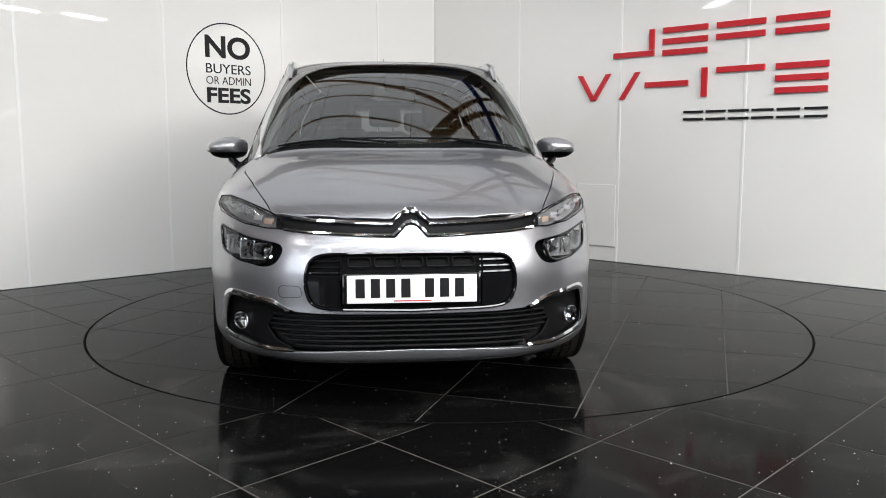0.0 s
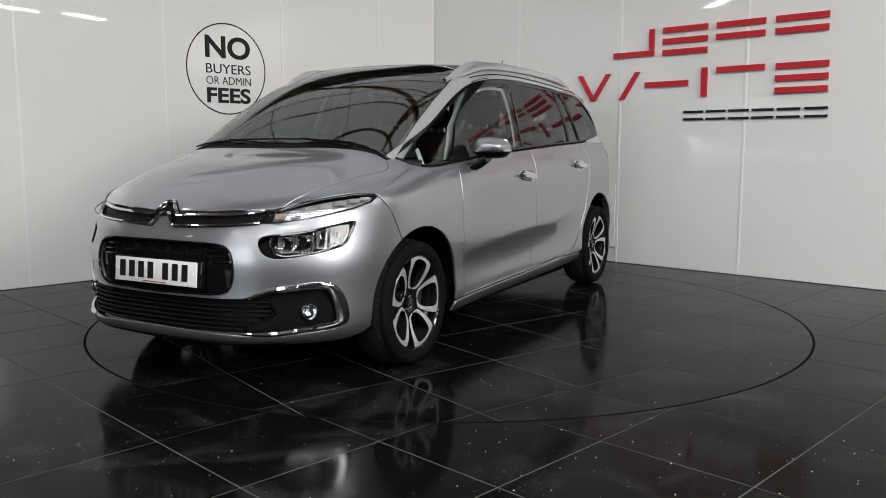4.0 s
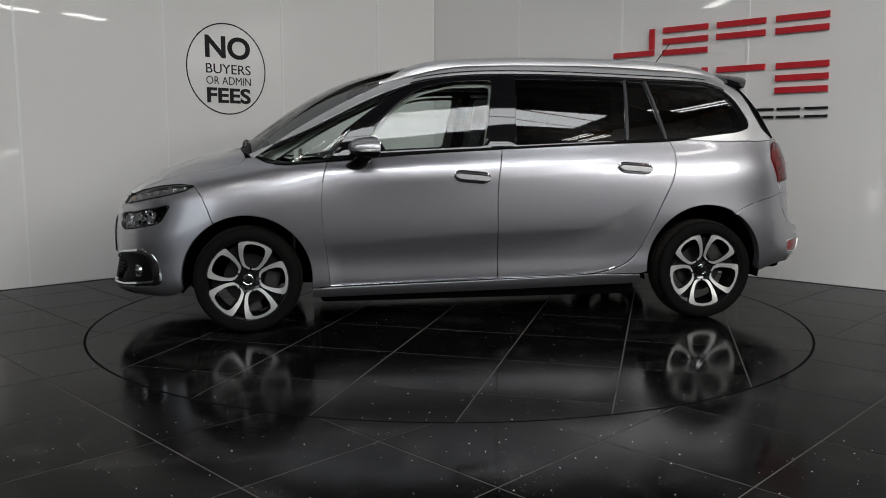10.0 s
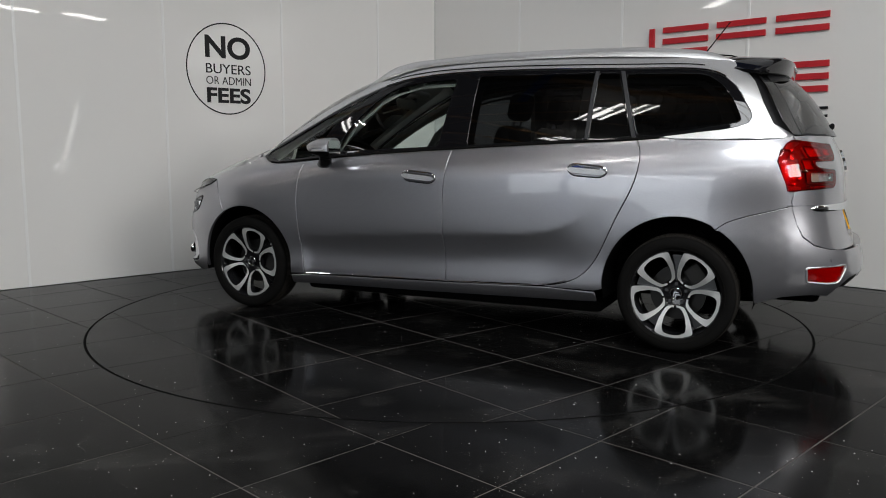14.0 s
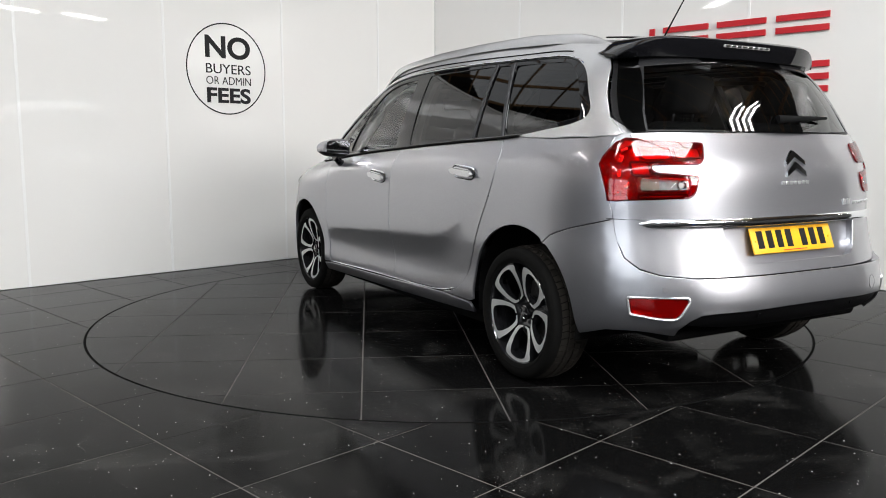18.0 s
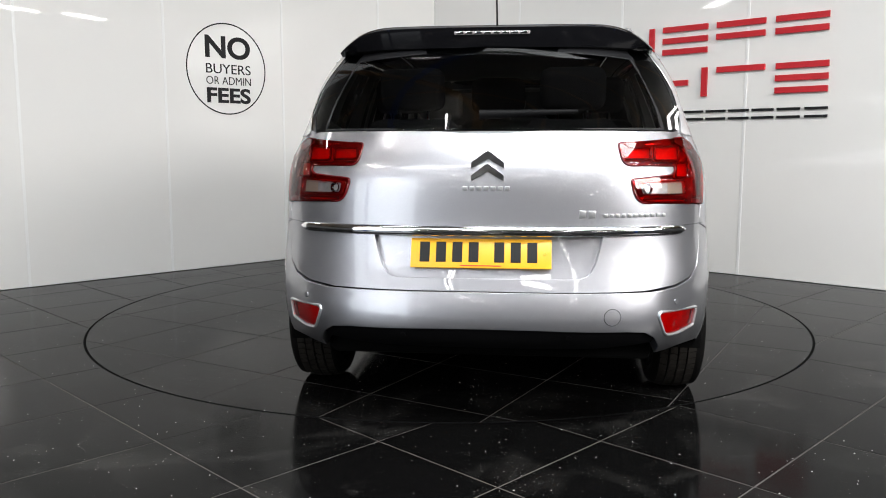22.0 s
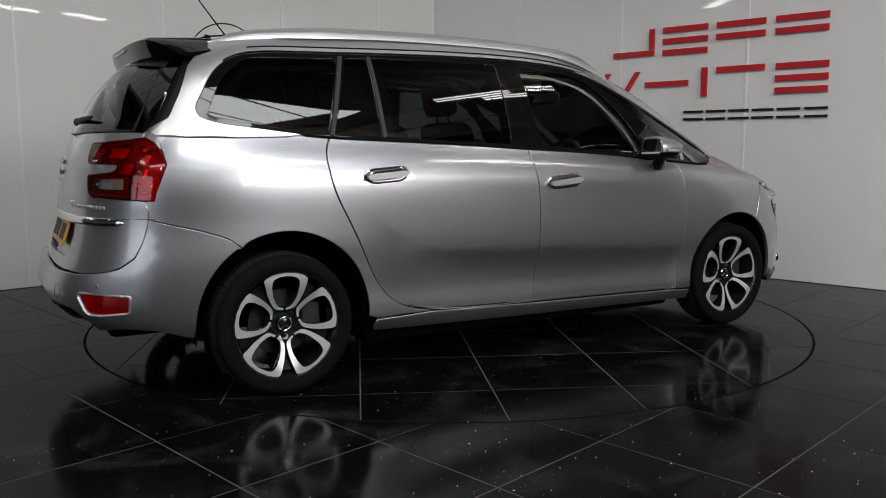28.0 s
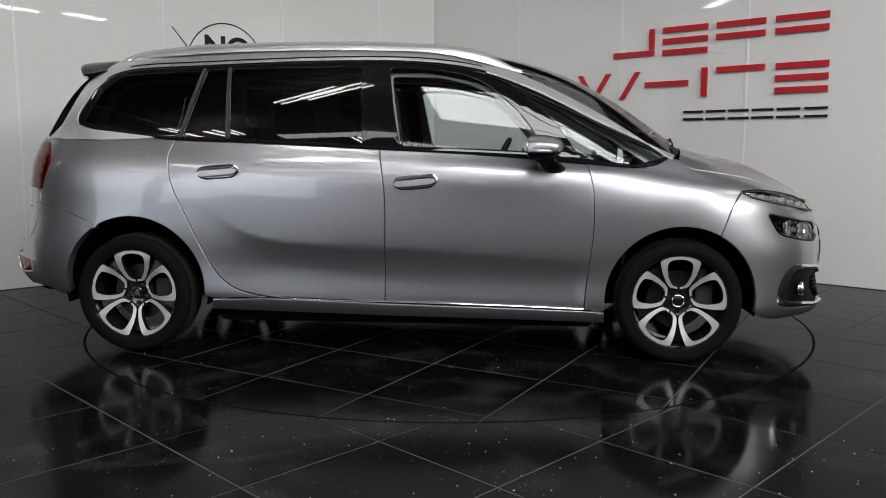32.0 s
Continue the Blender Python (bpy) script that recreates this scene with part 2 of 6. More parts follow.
RING_NOSE = [(2.19, 0, .815), (2.14, .45, .81), (1.92, .742, .83), (1.50, .880, .88), (.9, .908, .85), (0, .912, .86), (-.9, .912, .88), (-1.42, .90, .90), (-1.97, .803, .90), (-2.165, .5, .88), (-2.21, 0, .88)]
RING_SHOULDER = [(2.06, 0, .905), (2.02, .42, .903), (1.83, .675, .917), (1.40, .81, .97), (.9, .878, .97), (0, .893, .99), (-.9, .89, 1.01), (-1.42, .872, 1.03), (-1.945, .785, 1.04), (-2.14, .48, 1.035), (-2.185, 0, 1.035)]
RING_BELT = [(1.79, 0, 1.022), (1.75, .40, 1.02), (1.56, .655, 1.010), (1.27, .775, 1.012), (.85, .825, 1.03), (0, .842, 1.085), (-.9, .838, 1.125), (-1.42, .82, 1.145), (-1.90, .752, 1.15), (-2.09, .47, 1.15), (-2.13, 0, 1.15)]
RING_SCREEN = [(1.53, 0, 1.088), (1.50, .38, 1.085), (1.39, .655, 1.075), (1.16, .765, 1.08), (.78, .810, 1.09), (0, .829, 1.135), (-.9, .825, 1.17), (-1.42, .808, 1.19), (-1.87, .742, 1.195), (-2.065, .48, 1.20), (-2.105, 0, 1.20)]
RING_GLASS = [(1.24, 0, 1.293), (1.21, .35, 1.29), (1.10, .605, 1.275), (.89, .720, 1.27), (.5, .760, 1.285), (0, .775, 1.325), (-.9, .770, 1.345), (-1.38, .752, 1.35), (-1.75, .720, 1.35), (-1.965, .47, 1.35), (-2.01, 0, 1.35)]
RING_HEADER = [(.75, 0, 1.543), (.72, .31, 1.54), (.62, .545, 1.518), (.45, .655, 1.50), (.2, .692, 1.512), (-.15, .69, 1.535), (-.9, .69, 1.525), (-1.33, .675, 1.508), (-1.63, .655, 1.488), (-1.84, .46, 1.487), (-1.88, 0, 1.487)]
RING_CANT = [(.40, 0, 1.613), (.38, .28, 1.611), (.32, .49, 1.603), (.21, .597, 1.597), (0, .622, 1.605), (-.35, .617, 1.615), (-.9, .612, 1.612), (-1.25, .597, 1.596), (-1.50, .575, 1.572), (-1.68, .40, 1.568), (-1.72, 0, 1.568)]
RING_ROOF = [(-.05, 0, 1.628), (-.07, .2, 1.626), (-.1, .32, 1.622), (-.18, .38, 1.620), (-.3, .41, 1.622), (-.5, .42, 1.628), (-.85, .42, 1.624), (-1.08, .40, 1.612), (-1.24, .35, 1.60), (-1.36, .22, 1.598), (-1.38, 0, 1.598)]
RING_TOP = [(-.25, 0, 1.638), (-.28, 0, 1.638), (-.32, 0, 1.638), (-.38, 0, 1.638), (-.46, 0, 1.638), (-.58, 0, 1.638), (-.76, 0, 1.636), (-.9, 0, 1.632), (-1.0, 0, 1.628), (-1.07, 0, 1.624), (-1.1, 0, 1.622)]
RINGS = [RING_SILL, RING_LIP, RING_LOW, RING_CREASE, RING_MID, RING_NOSE, RING_SHOULDER, RING_BELT, RING_SCREEN, RING_GLASS, RING_HEADER, RING_CANT, RING_ROOF, RING_TOP]


def cubic(points, steps):
    """A natural cubic spline through points (n x d), by chord length, with that many steps in each stretch."""
    p = np.asarray(points, float)
    h = np.maximum(np.linalg.norm(np.diff(p, axis=0), axis=1), 1e-4) ** 0.75
    n = len(p)
    a, r = np.eye(n), np.zeros_like(p)
    for i in range(1, n - 1):
        a[i, i - 1:i + 2] = h[i - 1], 2 * (h[i - 1] + h[i]), h[i]
        r[i] = 6 * ((p[i + 1] - p[i]) / h[i] - (p[i] - p[i - 1]) / h[i - 1])
    m = np.linalg.solve(a, r)
    out = []
    for i in range(n - 1):
        for s in np.linspace(0, 1, steps, endpoint=False):
            u, w = s * h[i], (1 - s) * h[i]
            out.append(m[i] * w ** 3 / (6 * h[i]) + m[i + 1] * u ** 3 / (6 * h[i]) + (p[i] / h[i] - m[i] * h[i] / 6) * w + (p[i + 1] / h[i] - m[i + 1] * h[i] / 6) * u)
    out.append(p[-1])
    return np.array(out)


def body_grid(around=7, up=6):
    """The smooth left half of the body as a grid of points: rows go up, columns go round."""
    rows = []
    for ring in RINGS:
        p = np.array(ring)
        mirror = p * (1, -1, 1)
        full = np.vstack([mirror[3:0:-1], p, mirror[-2:-5:-1]]) if ring is not RING_TOP else None
        if full is None:
            rows.append(cubic(p, around))
        else:
            rows.append(cubic(full, around)[3 * around:-3 * around])
    rows = np.array(rows)
    return np.stack([cubic(rows[:, j], up) for j in range(rows.shape[1])], axis=1)
# ---- kit for building parts ----
from mathutils.bvhtree import BVHTree
from mathutils.geometry import delaunay_2d_cdt


def smooth_all(me):
    me.polygons.foreach_set("use_smooth", [True] * len(me.polygons))


def part(name, bm, mat, parent, label="", smooth=True):
    """One mesh object under a thing or a part."""
    me = bpy.data.meshes.new(name)
    bm.to_mesh(me)
    bm.free()
    if mat:
        me.materials.append(mat)
    if smooth:
        smooth_all(me)
        me.set_sharp_from_angle(angle=radians(38))
    ob = new(name, me)
    ob.parent = parent
    return tagged(ob, label)


def rbox(bm, size, at=(0, 0, 0), turn=(0, 0, 0), r=0.01, seg=2, taper=1.0):
    """A box with rounded edges."""
    out = bmesh.ops.create_cube(bm, size=1)
    vs = out["verts"]
    for v in vs:
        k = taper if v.co.z > 0 else 1
        v.co = Vector((v.co.x * size[0] * k, v.co.y * size[1] * k, v.co.z * size[2]))
    es = list({e for v in vs for e in v.link_edges})
    if r > 0:
        bev = bmesh.ops.bevel(bm, geom=es, offset=min(r, 0.49 * min(size)), segments=seg, profile=0.5, affect="EDGES")
        vs = list({v for f in bev["faces"] for v in f.verts} | {v for v in vs if v.is_valid})
    m = pose(*at, *turn)
    bmesh.ops.transform(bm, matrix=m, verts=vs)
    return vs


def rod(bm, a, b, r0, r1=None, seg=12):
    a, b = Vector(a), Vector(b)
    d = b - a
    m = Matrix.Translation((a + b) / 2) @ d.to_track_quat("Z", "Y").to_matrix().to_4x4()
    bmesh.ops.create_cone(bm, cap_ends=True, segments=seg, radius1=r0, radius2=r0 if r1 is None else r1, depth=d.length, matrix=m)


def tube(bm, pts, r, seg=8, closed=False):
    """A round tube along points."""
    pts = [Vector(p) for p in pts]
    n, rings = len(pts), []
    for i, p in enumerate(pts):
        a, b = (pts[i - 1], pts[(i + 1) % n]) if closed else (pts[max(i - 1, 0)], pts[min(i + 1, n - 1)])
        q = (b - a).to_track_quat("Z", "Y")
        rings.append([bm.verts.new(p + q @ Vector((r * math.cos(k * math.tau / seg), r * math.sin(k * math.tau / seg), 0))) for k in range(seg)])
    for i in range(n if closed else n - 1):
        for k in range(seg):
            bm.faces.new((rings[i][k], rings[i][(k + 1) % seg], rings[(i + 1) % n][(k + 1) % seg], rings[(i + 1) % n][k]))
    if not closed:
        bm.faces.new(rings[0][::-1])
        bm.faces.new(rings[-1])


def lathe(bm, profile, seg=64, axis="Y", closed=False):
    """Turns a profile of (radius, along) about the Y axis."""
    rings = []
    for r, h in profile:
        rings.append([bm.verts.new((r * math.cos(k * math.tau / seg), h, r * math.sin(k * math.tau / seg))) for k in range(seg)])
    pairs = list(zip(rings, rings[1:])) + ([(rings[-1], rings[0])] if closed else [])
    for a, b in pairs:
        for k in range(seg):
            bm.faces.new((a[k], a[(k + 1) % seg], b[(k + 1) % seg], b[k]))
    return rings


def prism(bm, outline, depth, m=None, bevel=0.0):
    """An outline in x and z, pulled along y from 0 to depth."""
    m = m or Matrix.Identity(4)
    a = [bm.verts.new(m @ Vector((x, 0, z))) for x, z in outline]
    b = [bm.verts.new(m @ Vector((x, depth, z))) for x, z in outline]
    n = len(outline)
    fs = [bm.faces.new(a), bm.faces.new(b[::-1])]
    for i in range(n):
        fs.append(bm.faces.new((a[i], b[i], b[(i + 1) % n], a[(i + 1) % n])))
    bmesh.ops.recalc_face_normals(bm, faces=fs)
    if bevel:
        bmesh.ops.bevel(bm, geom=list(fs[0].edges), offset=bevel, segments=2, affect="EDGES")
    return fs


def curve2(pts, n=6):
    return [tuple(p) for p in cubic(pts, n)]


def rounded(pts, r, n=5):
    """Rounds the corners of an outline."""
    out = []
    pts = [Vector(p) for p in pts]
    for i, p in enumerate(pts):
        a, b = pts[i - 1], pts[(i + 1) % len(pts)]
        rr = r[i] if isinstance(r, (list, tuple)) else r
        if rr <= 0:
            out.append(tuple(p))
            continue
        da, db = (a - p), (b - p)
        ra, rb = min(rr, da.length * 0.45), min(rr, db.length * 0.45)
        s, e = p + da.normalized() * ra, p + db.normalized() * rb
        for k in range(n + 1):
            t = k / n
            out.append(tuple((1 - t) ** 2 * s + 2 * t * (1 - t) * p + t * t * e))
    return out


# the body surface: rays meet it, and give a place and a smooth normal
GRID = body_grid(9, 7)
GR, GC, _ = GRID.shape
SKIN_V, SKIN_T = [], []
for side in (1, -1):
    o = len(SKIN_V)
    SKIN_V += [Vector((p[0], side * p[1], p[2])) for p in GRID.reshape(-1, 3)]
    for i in range(GR - 1):
        for j in range(GC - 1):
            q = [o + i * GC + j, o + i * GC + j + 1, o + (i + 1) * GC + j + 1, o + (i + 1) * GC + j]
            q = q if side > 0 else q[::-1]
            SKIN_T += [(q[0], q[1], q[2]), (q[0], q[2], q[3])]
_n = np.zeros((len(SKIN_V), 3))
_v, _t = np.array(SKIN_V), np.array(SKIN_T)
_f = np.cross(_v[_t[:, 1]] - _v[_t[:, 0]], _v[_t[:, 2]] - _v[_t[:, 0]])
for k in range(3):
    np.add.at(_n, _t[:, k], _f)
_half = len(SKIN_V) // 2
for _a in range(_half):
    if abs(_v[_a][1]) < 1e-6:
        _s = _n[_a] + _n[_a + _half]
        _n[_a] = _n[_a + _half] = _s
_n /= np.maximum(np.linalg.norm(_n, axis=1), 1e-12)[:, None]
SKIN_N = [Vector(x) for x in _n]
SKIN = BVHTree.FromPolygons(SKIN_V, SKIN_T)


def meet(o, d):
    """Where a ray meets the body, and the smooth normal there."""
    if abs(o[1]) < 1e-5:
        o = (o[0], 2e-5, o[2])
    p, fn, i, _ = SKIN.ray_cast(o, d)
    if p is None:
        # beside the outline: the nearest place to the ray
        s = Vector(o) + Vector(d) * 5.0
        best = None
        for k in range(60):
            q = Vector(o) + Vector(d) * (3.0 + k * 0.06)
            c = SKIN.find_nearest(q)
            if best is None or c[3] < best[3]:
                best = c
        p, fn, i = best[0], best[1], best[2]
    a, b, c = SKIN_T[i]
    A, B, C = SKIN_V[a], SKIN_V[b], SKIN_V[c]
    v0, v1, v2 = B - A, C - A, p - A
    d00, d01, d11, d20, d21 = v0.dot(v0), v0.dot(v1), v1.dot(v1), v2.dot(v0), v2.dot(v1)
    den = d00 * d11 - d01 * d01
    if abs(den) < 1e-14:
        return p, SKIN_N[a]
    v, w = (d11 * d20 - d01 * d21) / den, (d00 * d21 - d01 * d20) / den
    n = SKIN_N[a] * (1 - v - w) + SKIN_N[b] * v + SKIN_N[c] * w
    return p, n.normalized()


def S(x, z):
    return meet((x, 5, z), (0, -1, 0))[0]


def FR(y, z):
    return meet((7, y, z), (-1, 0, 0))[0]


def RE(y, z):
    return meet((-7, y, z), (1, 0, 0))[0]


def TO(x, y):
    return meet((x, y, 6), (0, 0, -1))[0]


class Plane:
    """Looks at the body along one direction."""

    def __init__(self, d, up):
        self.d = Vector(d).normalized()
        self.u = self.d.cross(Vector(up)).normalized()
        self.v = self.u.cross(self.d)

    def flat(self, p):
        return (self.u.dot(p), self.v.dot(p))

    def ray(self, a, b):
        return self.u * a + self.v * b - self.d * 5, self.d


class Drum:
    """Looks at the body from all round towards an upright axis."""

    def __init__(self, x, front):
        self.x, self.s = x, 1 if front else -1

    def flat(self, p):
        return (math.atan2(p[1], (p[0] - self.x) * self.s) * 0.9, p[2])

    def ray(self, a, b):
        w = Vector((self.s * math.cos(a / 0.9), math.sin(a / 0.9), 0))
        return Vector((self.x, 0, b)) + w * 5, -w


SIDE, TOP, HIGH = Plane((0, -1, 0), (0, 0, 1)), Plane((0, 0, -1), (1, 0, 0)), Plane((0, -0.8, -0.6), (0, -0.6, 0.8))
NOSE, TAIL = Drum(1.2, True), Drum(-1.2, False)


def area2(p):
    return sum(p[i - 1][0] * p[i][1] - p[i][0] * p[i - 1][1] for i in range(len(p))) / 2


def shrink(p, g):
    """Moves the edges of an outline inwards by g."""
    if not g:
        return p
    q = [a for i, a in enumerate(p) if math.dist(a, p[i - 1]) > 1e-5]
    s = 1 if area2(q) > 0 else -1
    out, n = [], len(q)
    for i in range(n):
        a, b, c = q[i - 1], q[i], q[(i + 1) % n]
        d1, d2 = math.dist(a, b), math.dist(b, c)
        n1 = (-(b[1] - a[1]) / d1 * s, (b[0] - a[0]) / d1 * s)
        n2 = (-(c[1] - b[1]) / d2 * s, (c[0] - b[0]) / d2 * s)
        k = 1 + n1[0] * n2[0] + n1[1] * n2[1]
        k = g / max(k, 0.5)
        out.append((b[0] + (n1[0] + n2[0]) * k, b[1] + (n1[1] + n2[1]) * k))
    return out


def inside_of(line):
    p = np.array(line)
    a, b = p, np.roll(p, -1, axis=0)

    def test(x, y):
        c = ((a[:, 1] > y) != (b[:, 1] > y)) & (x < (b[:, 0] - a[:, 0]) * (y - a[:, 1]) / (b[:, 1] - a[:, 1] + 1e-15) + a[:, 0])
        return bool(c.sum() % 2)

    return test


def dense(line, step):
    out = []
    for i, p in enumerate(line):
        q = line[(i + 1) % len(line)]
        d = math.dist(p, q)
        if d < 1e-6:
            continue
        k = max(1, int(math.ceil(d / step)))
        out += [(p[0] + (q[0] - p[0]) * j / k, p[1] + (q[1] - p[1]) * j / k) for j in range(k)]
    return out


def fill(outline, holes, step):
    """Vertices and triangles that fill a flat outline, less its holes, over an even grid."""
    loops = [dense(list(outline), step)] + [dense(list(h), step) for h in holes]
    tests = [inside_of(l) for l in loops]
    verts, edges = [], []
    for l in loops:
        o = len(verts)
        verts += l
        edges += [(o + i, o + (i + 1) % len(l)) for i in range(len(l))]
    rim = np.array(verts)
    lo, hi = np.array(loops[0]).min(0), np.array(loops[0]).max(0)
    nx, ny = int((hi[0] - lo[0]) / step) + 1, int((hi[1] - lo[1]) / step) + 1
    for i in range(nx + 1):
        for j in range(ny + 1):
            x, y = lo[0] + step * (i + .5 * (j % 2)), lo[1] + step * j
            if tests[0](x, y) and not any(t(x, y) for t in tests[1:]) and ((rim - (x, y)) ** 2).sum(1).min() > (.45 * step) ** 2:
                verts.append((x, y))
    v, _, f, *_ = delaunay_2d_cdt([Vector(p) for p in verts], edges, [], 0, 1e-6)
    keep = []
    for t in f:
        x, y = sum(v[k][0] for k in t) / 3, sum(v[k][1] for k in t) / 3
        if tests[0](x, y) and not any(q(x, y) for q in tests[1:]):
            keep.append(list(t))
    return [tuple(p) for p in v], keep


def patch(name, view, points, mat, parent, label="", off=0.0, thick=0.014, step=0.035, gap=0.0048, holes=(), mirror=False, both=False, flat=False, soft=0.003, fair=None, order=2):
    """A panel: an outline laid on the body from a view, with a turned-in edge. mirror: the right-hand one. both: returns left and right. fair: the axis along which glass is evened out."""
    if both:
        return [patch(name, view, points, mat, parent, label, off, thick, step, gap, holes, m, False, flat, soft, fair, order) for m in (False, True)]
    line = points if flat else [view.flat(p) for p in points]
    line = shrink([tuple(q) for q in line], gap)
    gaps = [shrink([tuple(q) for q in (h if flat else [view.flat(p) for p in h])], -gap) for h in holes]
    v2, faces = fill(line, gaps, step)
    pos, nor = [], []
    for a, b in v2:
        p, n = meet(*view.ray(a, b))
        if callable(off):
            h = .006
            p1, n1 = meet(*view.ray(a + h, b))
            p2, n2 = meet(*view.ray(a, b + h))
            p, p1, p2 = p + n * off(p), p1 + n1 * off(p1), p2 + n2 * off(p2)
            w = (p1 - p).cross(p2 - p)
            if w.length > 1e-9 and (p1 - p).length < .05 and (p2 - p).length < .05:
                n = w.normalized() * (1 if w.dot(n) > 0 else -1)
            pos.append(p)
        else:
            pos.append(p + n * off)
        nor.append(n)
    if fair is not None:
        i, j = [k for k in range(3) if k != fair]
        P = np.array(pos)
        c, s = P.mean(0), np.abs(P - P.mean(0)).max(0) + 1e-6
        u, w = (P[:, i] - c[i]) / s[i], (P[:, j] - c[j]) / s[j]
        terms = [(a, b) for a in range(order + 1) for b in range(order + 1) if a + b <= order]
        A = np.stack([u ** a * w ** b for a, b in terms], 1)
        co = np.linalg.lstsq(A, P[:, fair], rcond=None)[0]
        du = np.stack([a * u ** max(0, a - 1) * w ** b for a, b in terms], 1) @ co / s[i]
        dw = np.stack([b * u ** a * w ** max(0, b - 1) for a, b in terms], 1) @ co / s[j]
        even = A @ co
        for k in range(len(pos)):
            q = Vector(pos[k])
            q[fair] = float(even[k])
            n = Vector((0, 0, 0))
            n[fair], n[i], n[j] = 1.0, -float(du[k]), -float(dw[k])
            n.normalize()
            pos[k], nor[k] = q, n if n.dot(nor[k]) > 0 else -n
    # orient outwards
    used = {}
    fixed = []
    for f in faces:
        c = (pos[f[1]] - pos[f[0]]).cross(pos[f[2]] - pos[f[0]])
        for k in range(len(f) - 2):
            c = c + (pos[f[k + 1]] - pos[f[0]]).cross(pos[f[k + 2]] - pos[f[0]])
        if c.length < 1e-9:
            continue
        if c.dot(nor[f[0]] + nor[f[1]] + nor[f[2]]) < 0:
            f = f[::-1]
        fixed.append(f)
    for f in fixed:
        for k in range(len(f)):
            e = (f[k - 1], f[k])
            used[e] = used.get(e, 0) + 1
    edge = [e for e in used if (e[1], e[0]) not in used]
    verts, norms, out = list(pos), list(nor), [list(f) for f in fixed]
    # turned-in edge, rounded over
    side = {}
    for a, b in edge:
        d = (pos[b] - pos[a]).normalized()
        w = d.cross((nor[a] + nor[b]).normalized())
        for k in (a, b):
            side[k] = side.get(k, Vector((0, 0, 0))) + w
    ring = {}
    for k, w in side.items():
        w = w.normalized() if w.length > 1e-6 else Vector((0, 0, 1))
        base = len(verts)
        verts += [pos[k] + w * soft * 0.7 - nor[k] * soft * 0.4, pos[k] + w * soft - nor[k] * soft * 1.4, pos[k] + w * soft * 0.4 - nor[k] * thick]
        norms += [(nor[k] + w).normalized(), w, w]
        ring[k] = base
    for a, b in edge:
        ra, rb = ring[a], ring[b]
        out += [[b, a, ra, rb], [rb, ra, ra + 1, rb + 1], [rb + 1, ra + 1, ra + 2, rb + 2]]
    if mirror:
        verts = [Vector((v[0], -v[1], v[2])) for v in verts]
        norms = [Vector((v[0], -v[1], v[2])) for v in norms]
        out = [f[::-1] for f in out]
    me = bpy.data.meshes.new(name)
    me.from_pydata([tuple(v) for v in verts], [], out)
    me.materials.append(mat)
    smooth_all(me)
    me.normals_split_custom_set_from_vertices([tuple(n) for n in norms])
    ob = new(name, me)
    ob.parent = parent
    return tagged(ob, label)


def both_halves(half):
    """An outline across the whole car from its left half, which starts and ends in the middle."""
    return [Vector(p) for p in half] + [Vector((p[0], -p[1], p[2])) for p in half[::-1] if abs(p[1]) > 1e-4]
# ---- hall ----
def mesh_object(name, verts, faces, mat=None, parent=None, label=""):
    me = bpy.data.meshes.new(name)
    me.from_pydata([tuple(v) for v in verts], [], faces)
    if mat:
        me.materials.append(mat)
    ob = new(name, me)
    ob.parent = parent
    return tagged(ob, label)


def box_mesh(name, m, x0, x1, y0, y1, z0, z1, mat, parent=None, label="", r=0.0):
    """A box in the frame m, with its edges rounded by r."""
    bm = bmesh.new()
    rbox(bm, (x1 - x0, y1 - y0, z1 - z0), ((x0 + x1) / 2, (y0 + y1) / 2, (z0 + z1) / 2), (0, 0, 0), r, 1)
    bmesh.ops.transform(bm, matrix=m, verts=bm.verts)
    bmesh.ops.recalc_face_normals(bm, faces=bm.faces)
    return part(name, bm, mat, parent, label, smooth=False)


CORNER = Vector((-0.153, 3.905, 0))
ID4 = Matrix.Identity(4)


def wall_frame(turn):
    """A frame on a wall: x along the wall from the corner, y out of the wall into the hall, z up."""
    along = Vector((math.cos(turn), math.sin(turn), 0))
    out = Vector((-along.y, along.x, 0))
    if out.y > 0:
        out = -out
    m = Matrix.Identity(4)
    for i, c in enumerate((along, out, Vector((0, 0, 1)), CORNER)):
        for k in range(3):
            m[k][i] = c[k]
    return m


LEFT_WALL, RIGHT_WALL = wall_frame(radians(180 + 43.93)), wall_frame(radians(-41.73))
WALL_TOP = 3.0
for nm, fr, seams in (("wall_left", LEFT_WALL, (0.0, .819, 1.997, 3.175, 4.353, 5.53, 6.7)), ("wall_right", RIGHT_WALL, (0.0, 1.18, 2.362, 3.547, 4.73, 5.91, 7.1))):
    wall = tagged(box_mesh(nm, fr, 0, seams[-1], -.12, -.012, 0, WALL_TOP, M_SEAM), "white glossy panelled wall behind the turntable", "wall", kind="structure")
    for a, b in zip(seams, seams[1:]):
        box_mesh("panel", fr, a + .002, b - .002, -.012, 0, .004, WALL_TOP, M_PANEL, wall, "", .001)
    for a in seams[1:-1]:
        box_mesh("seam_strip", fr, a - .011, a + .011, -.001, .004, .003, WALL_TOP, M_SEAM, wall, "", .0015)
    box_mesh("wall_cap", fr, 0, seams[-1], -.13, .02, WALL_TOP, WALL_TOP + .04, M_SEAM, wall)

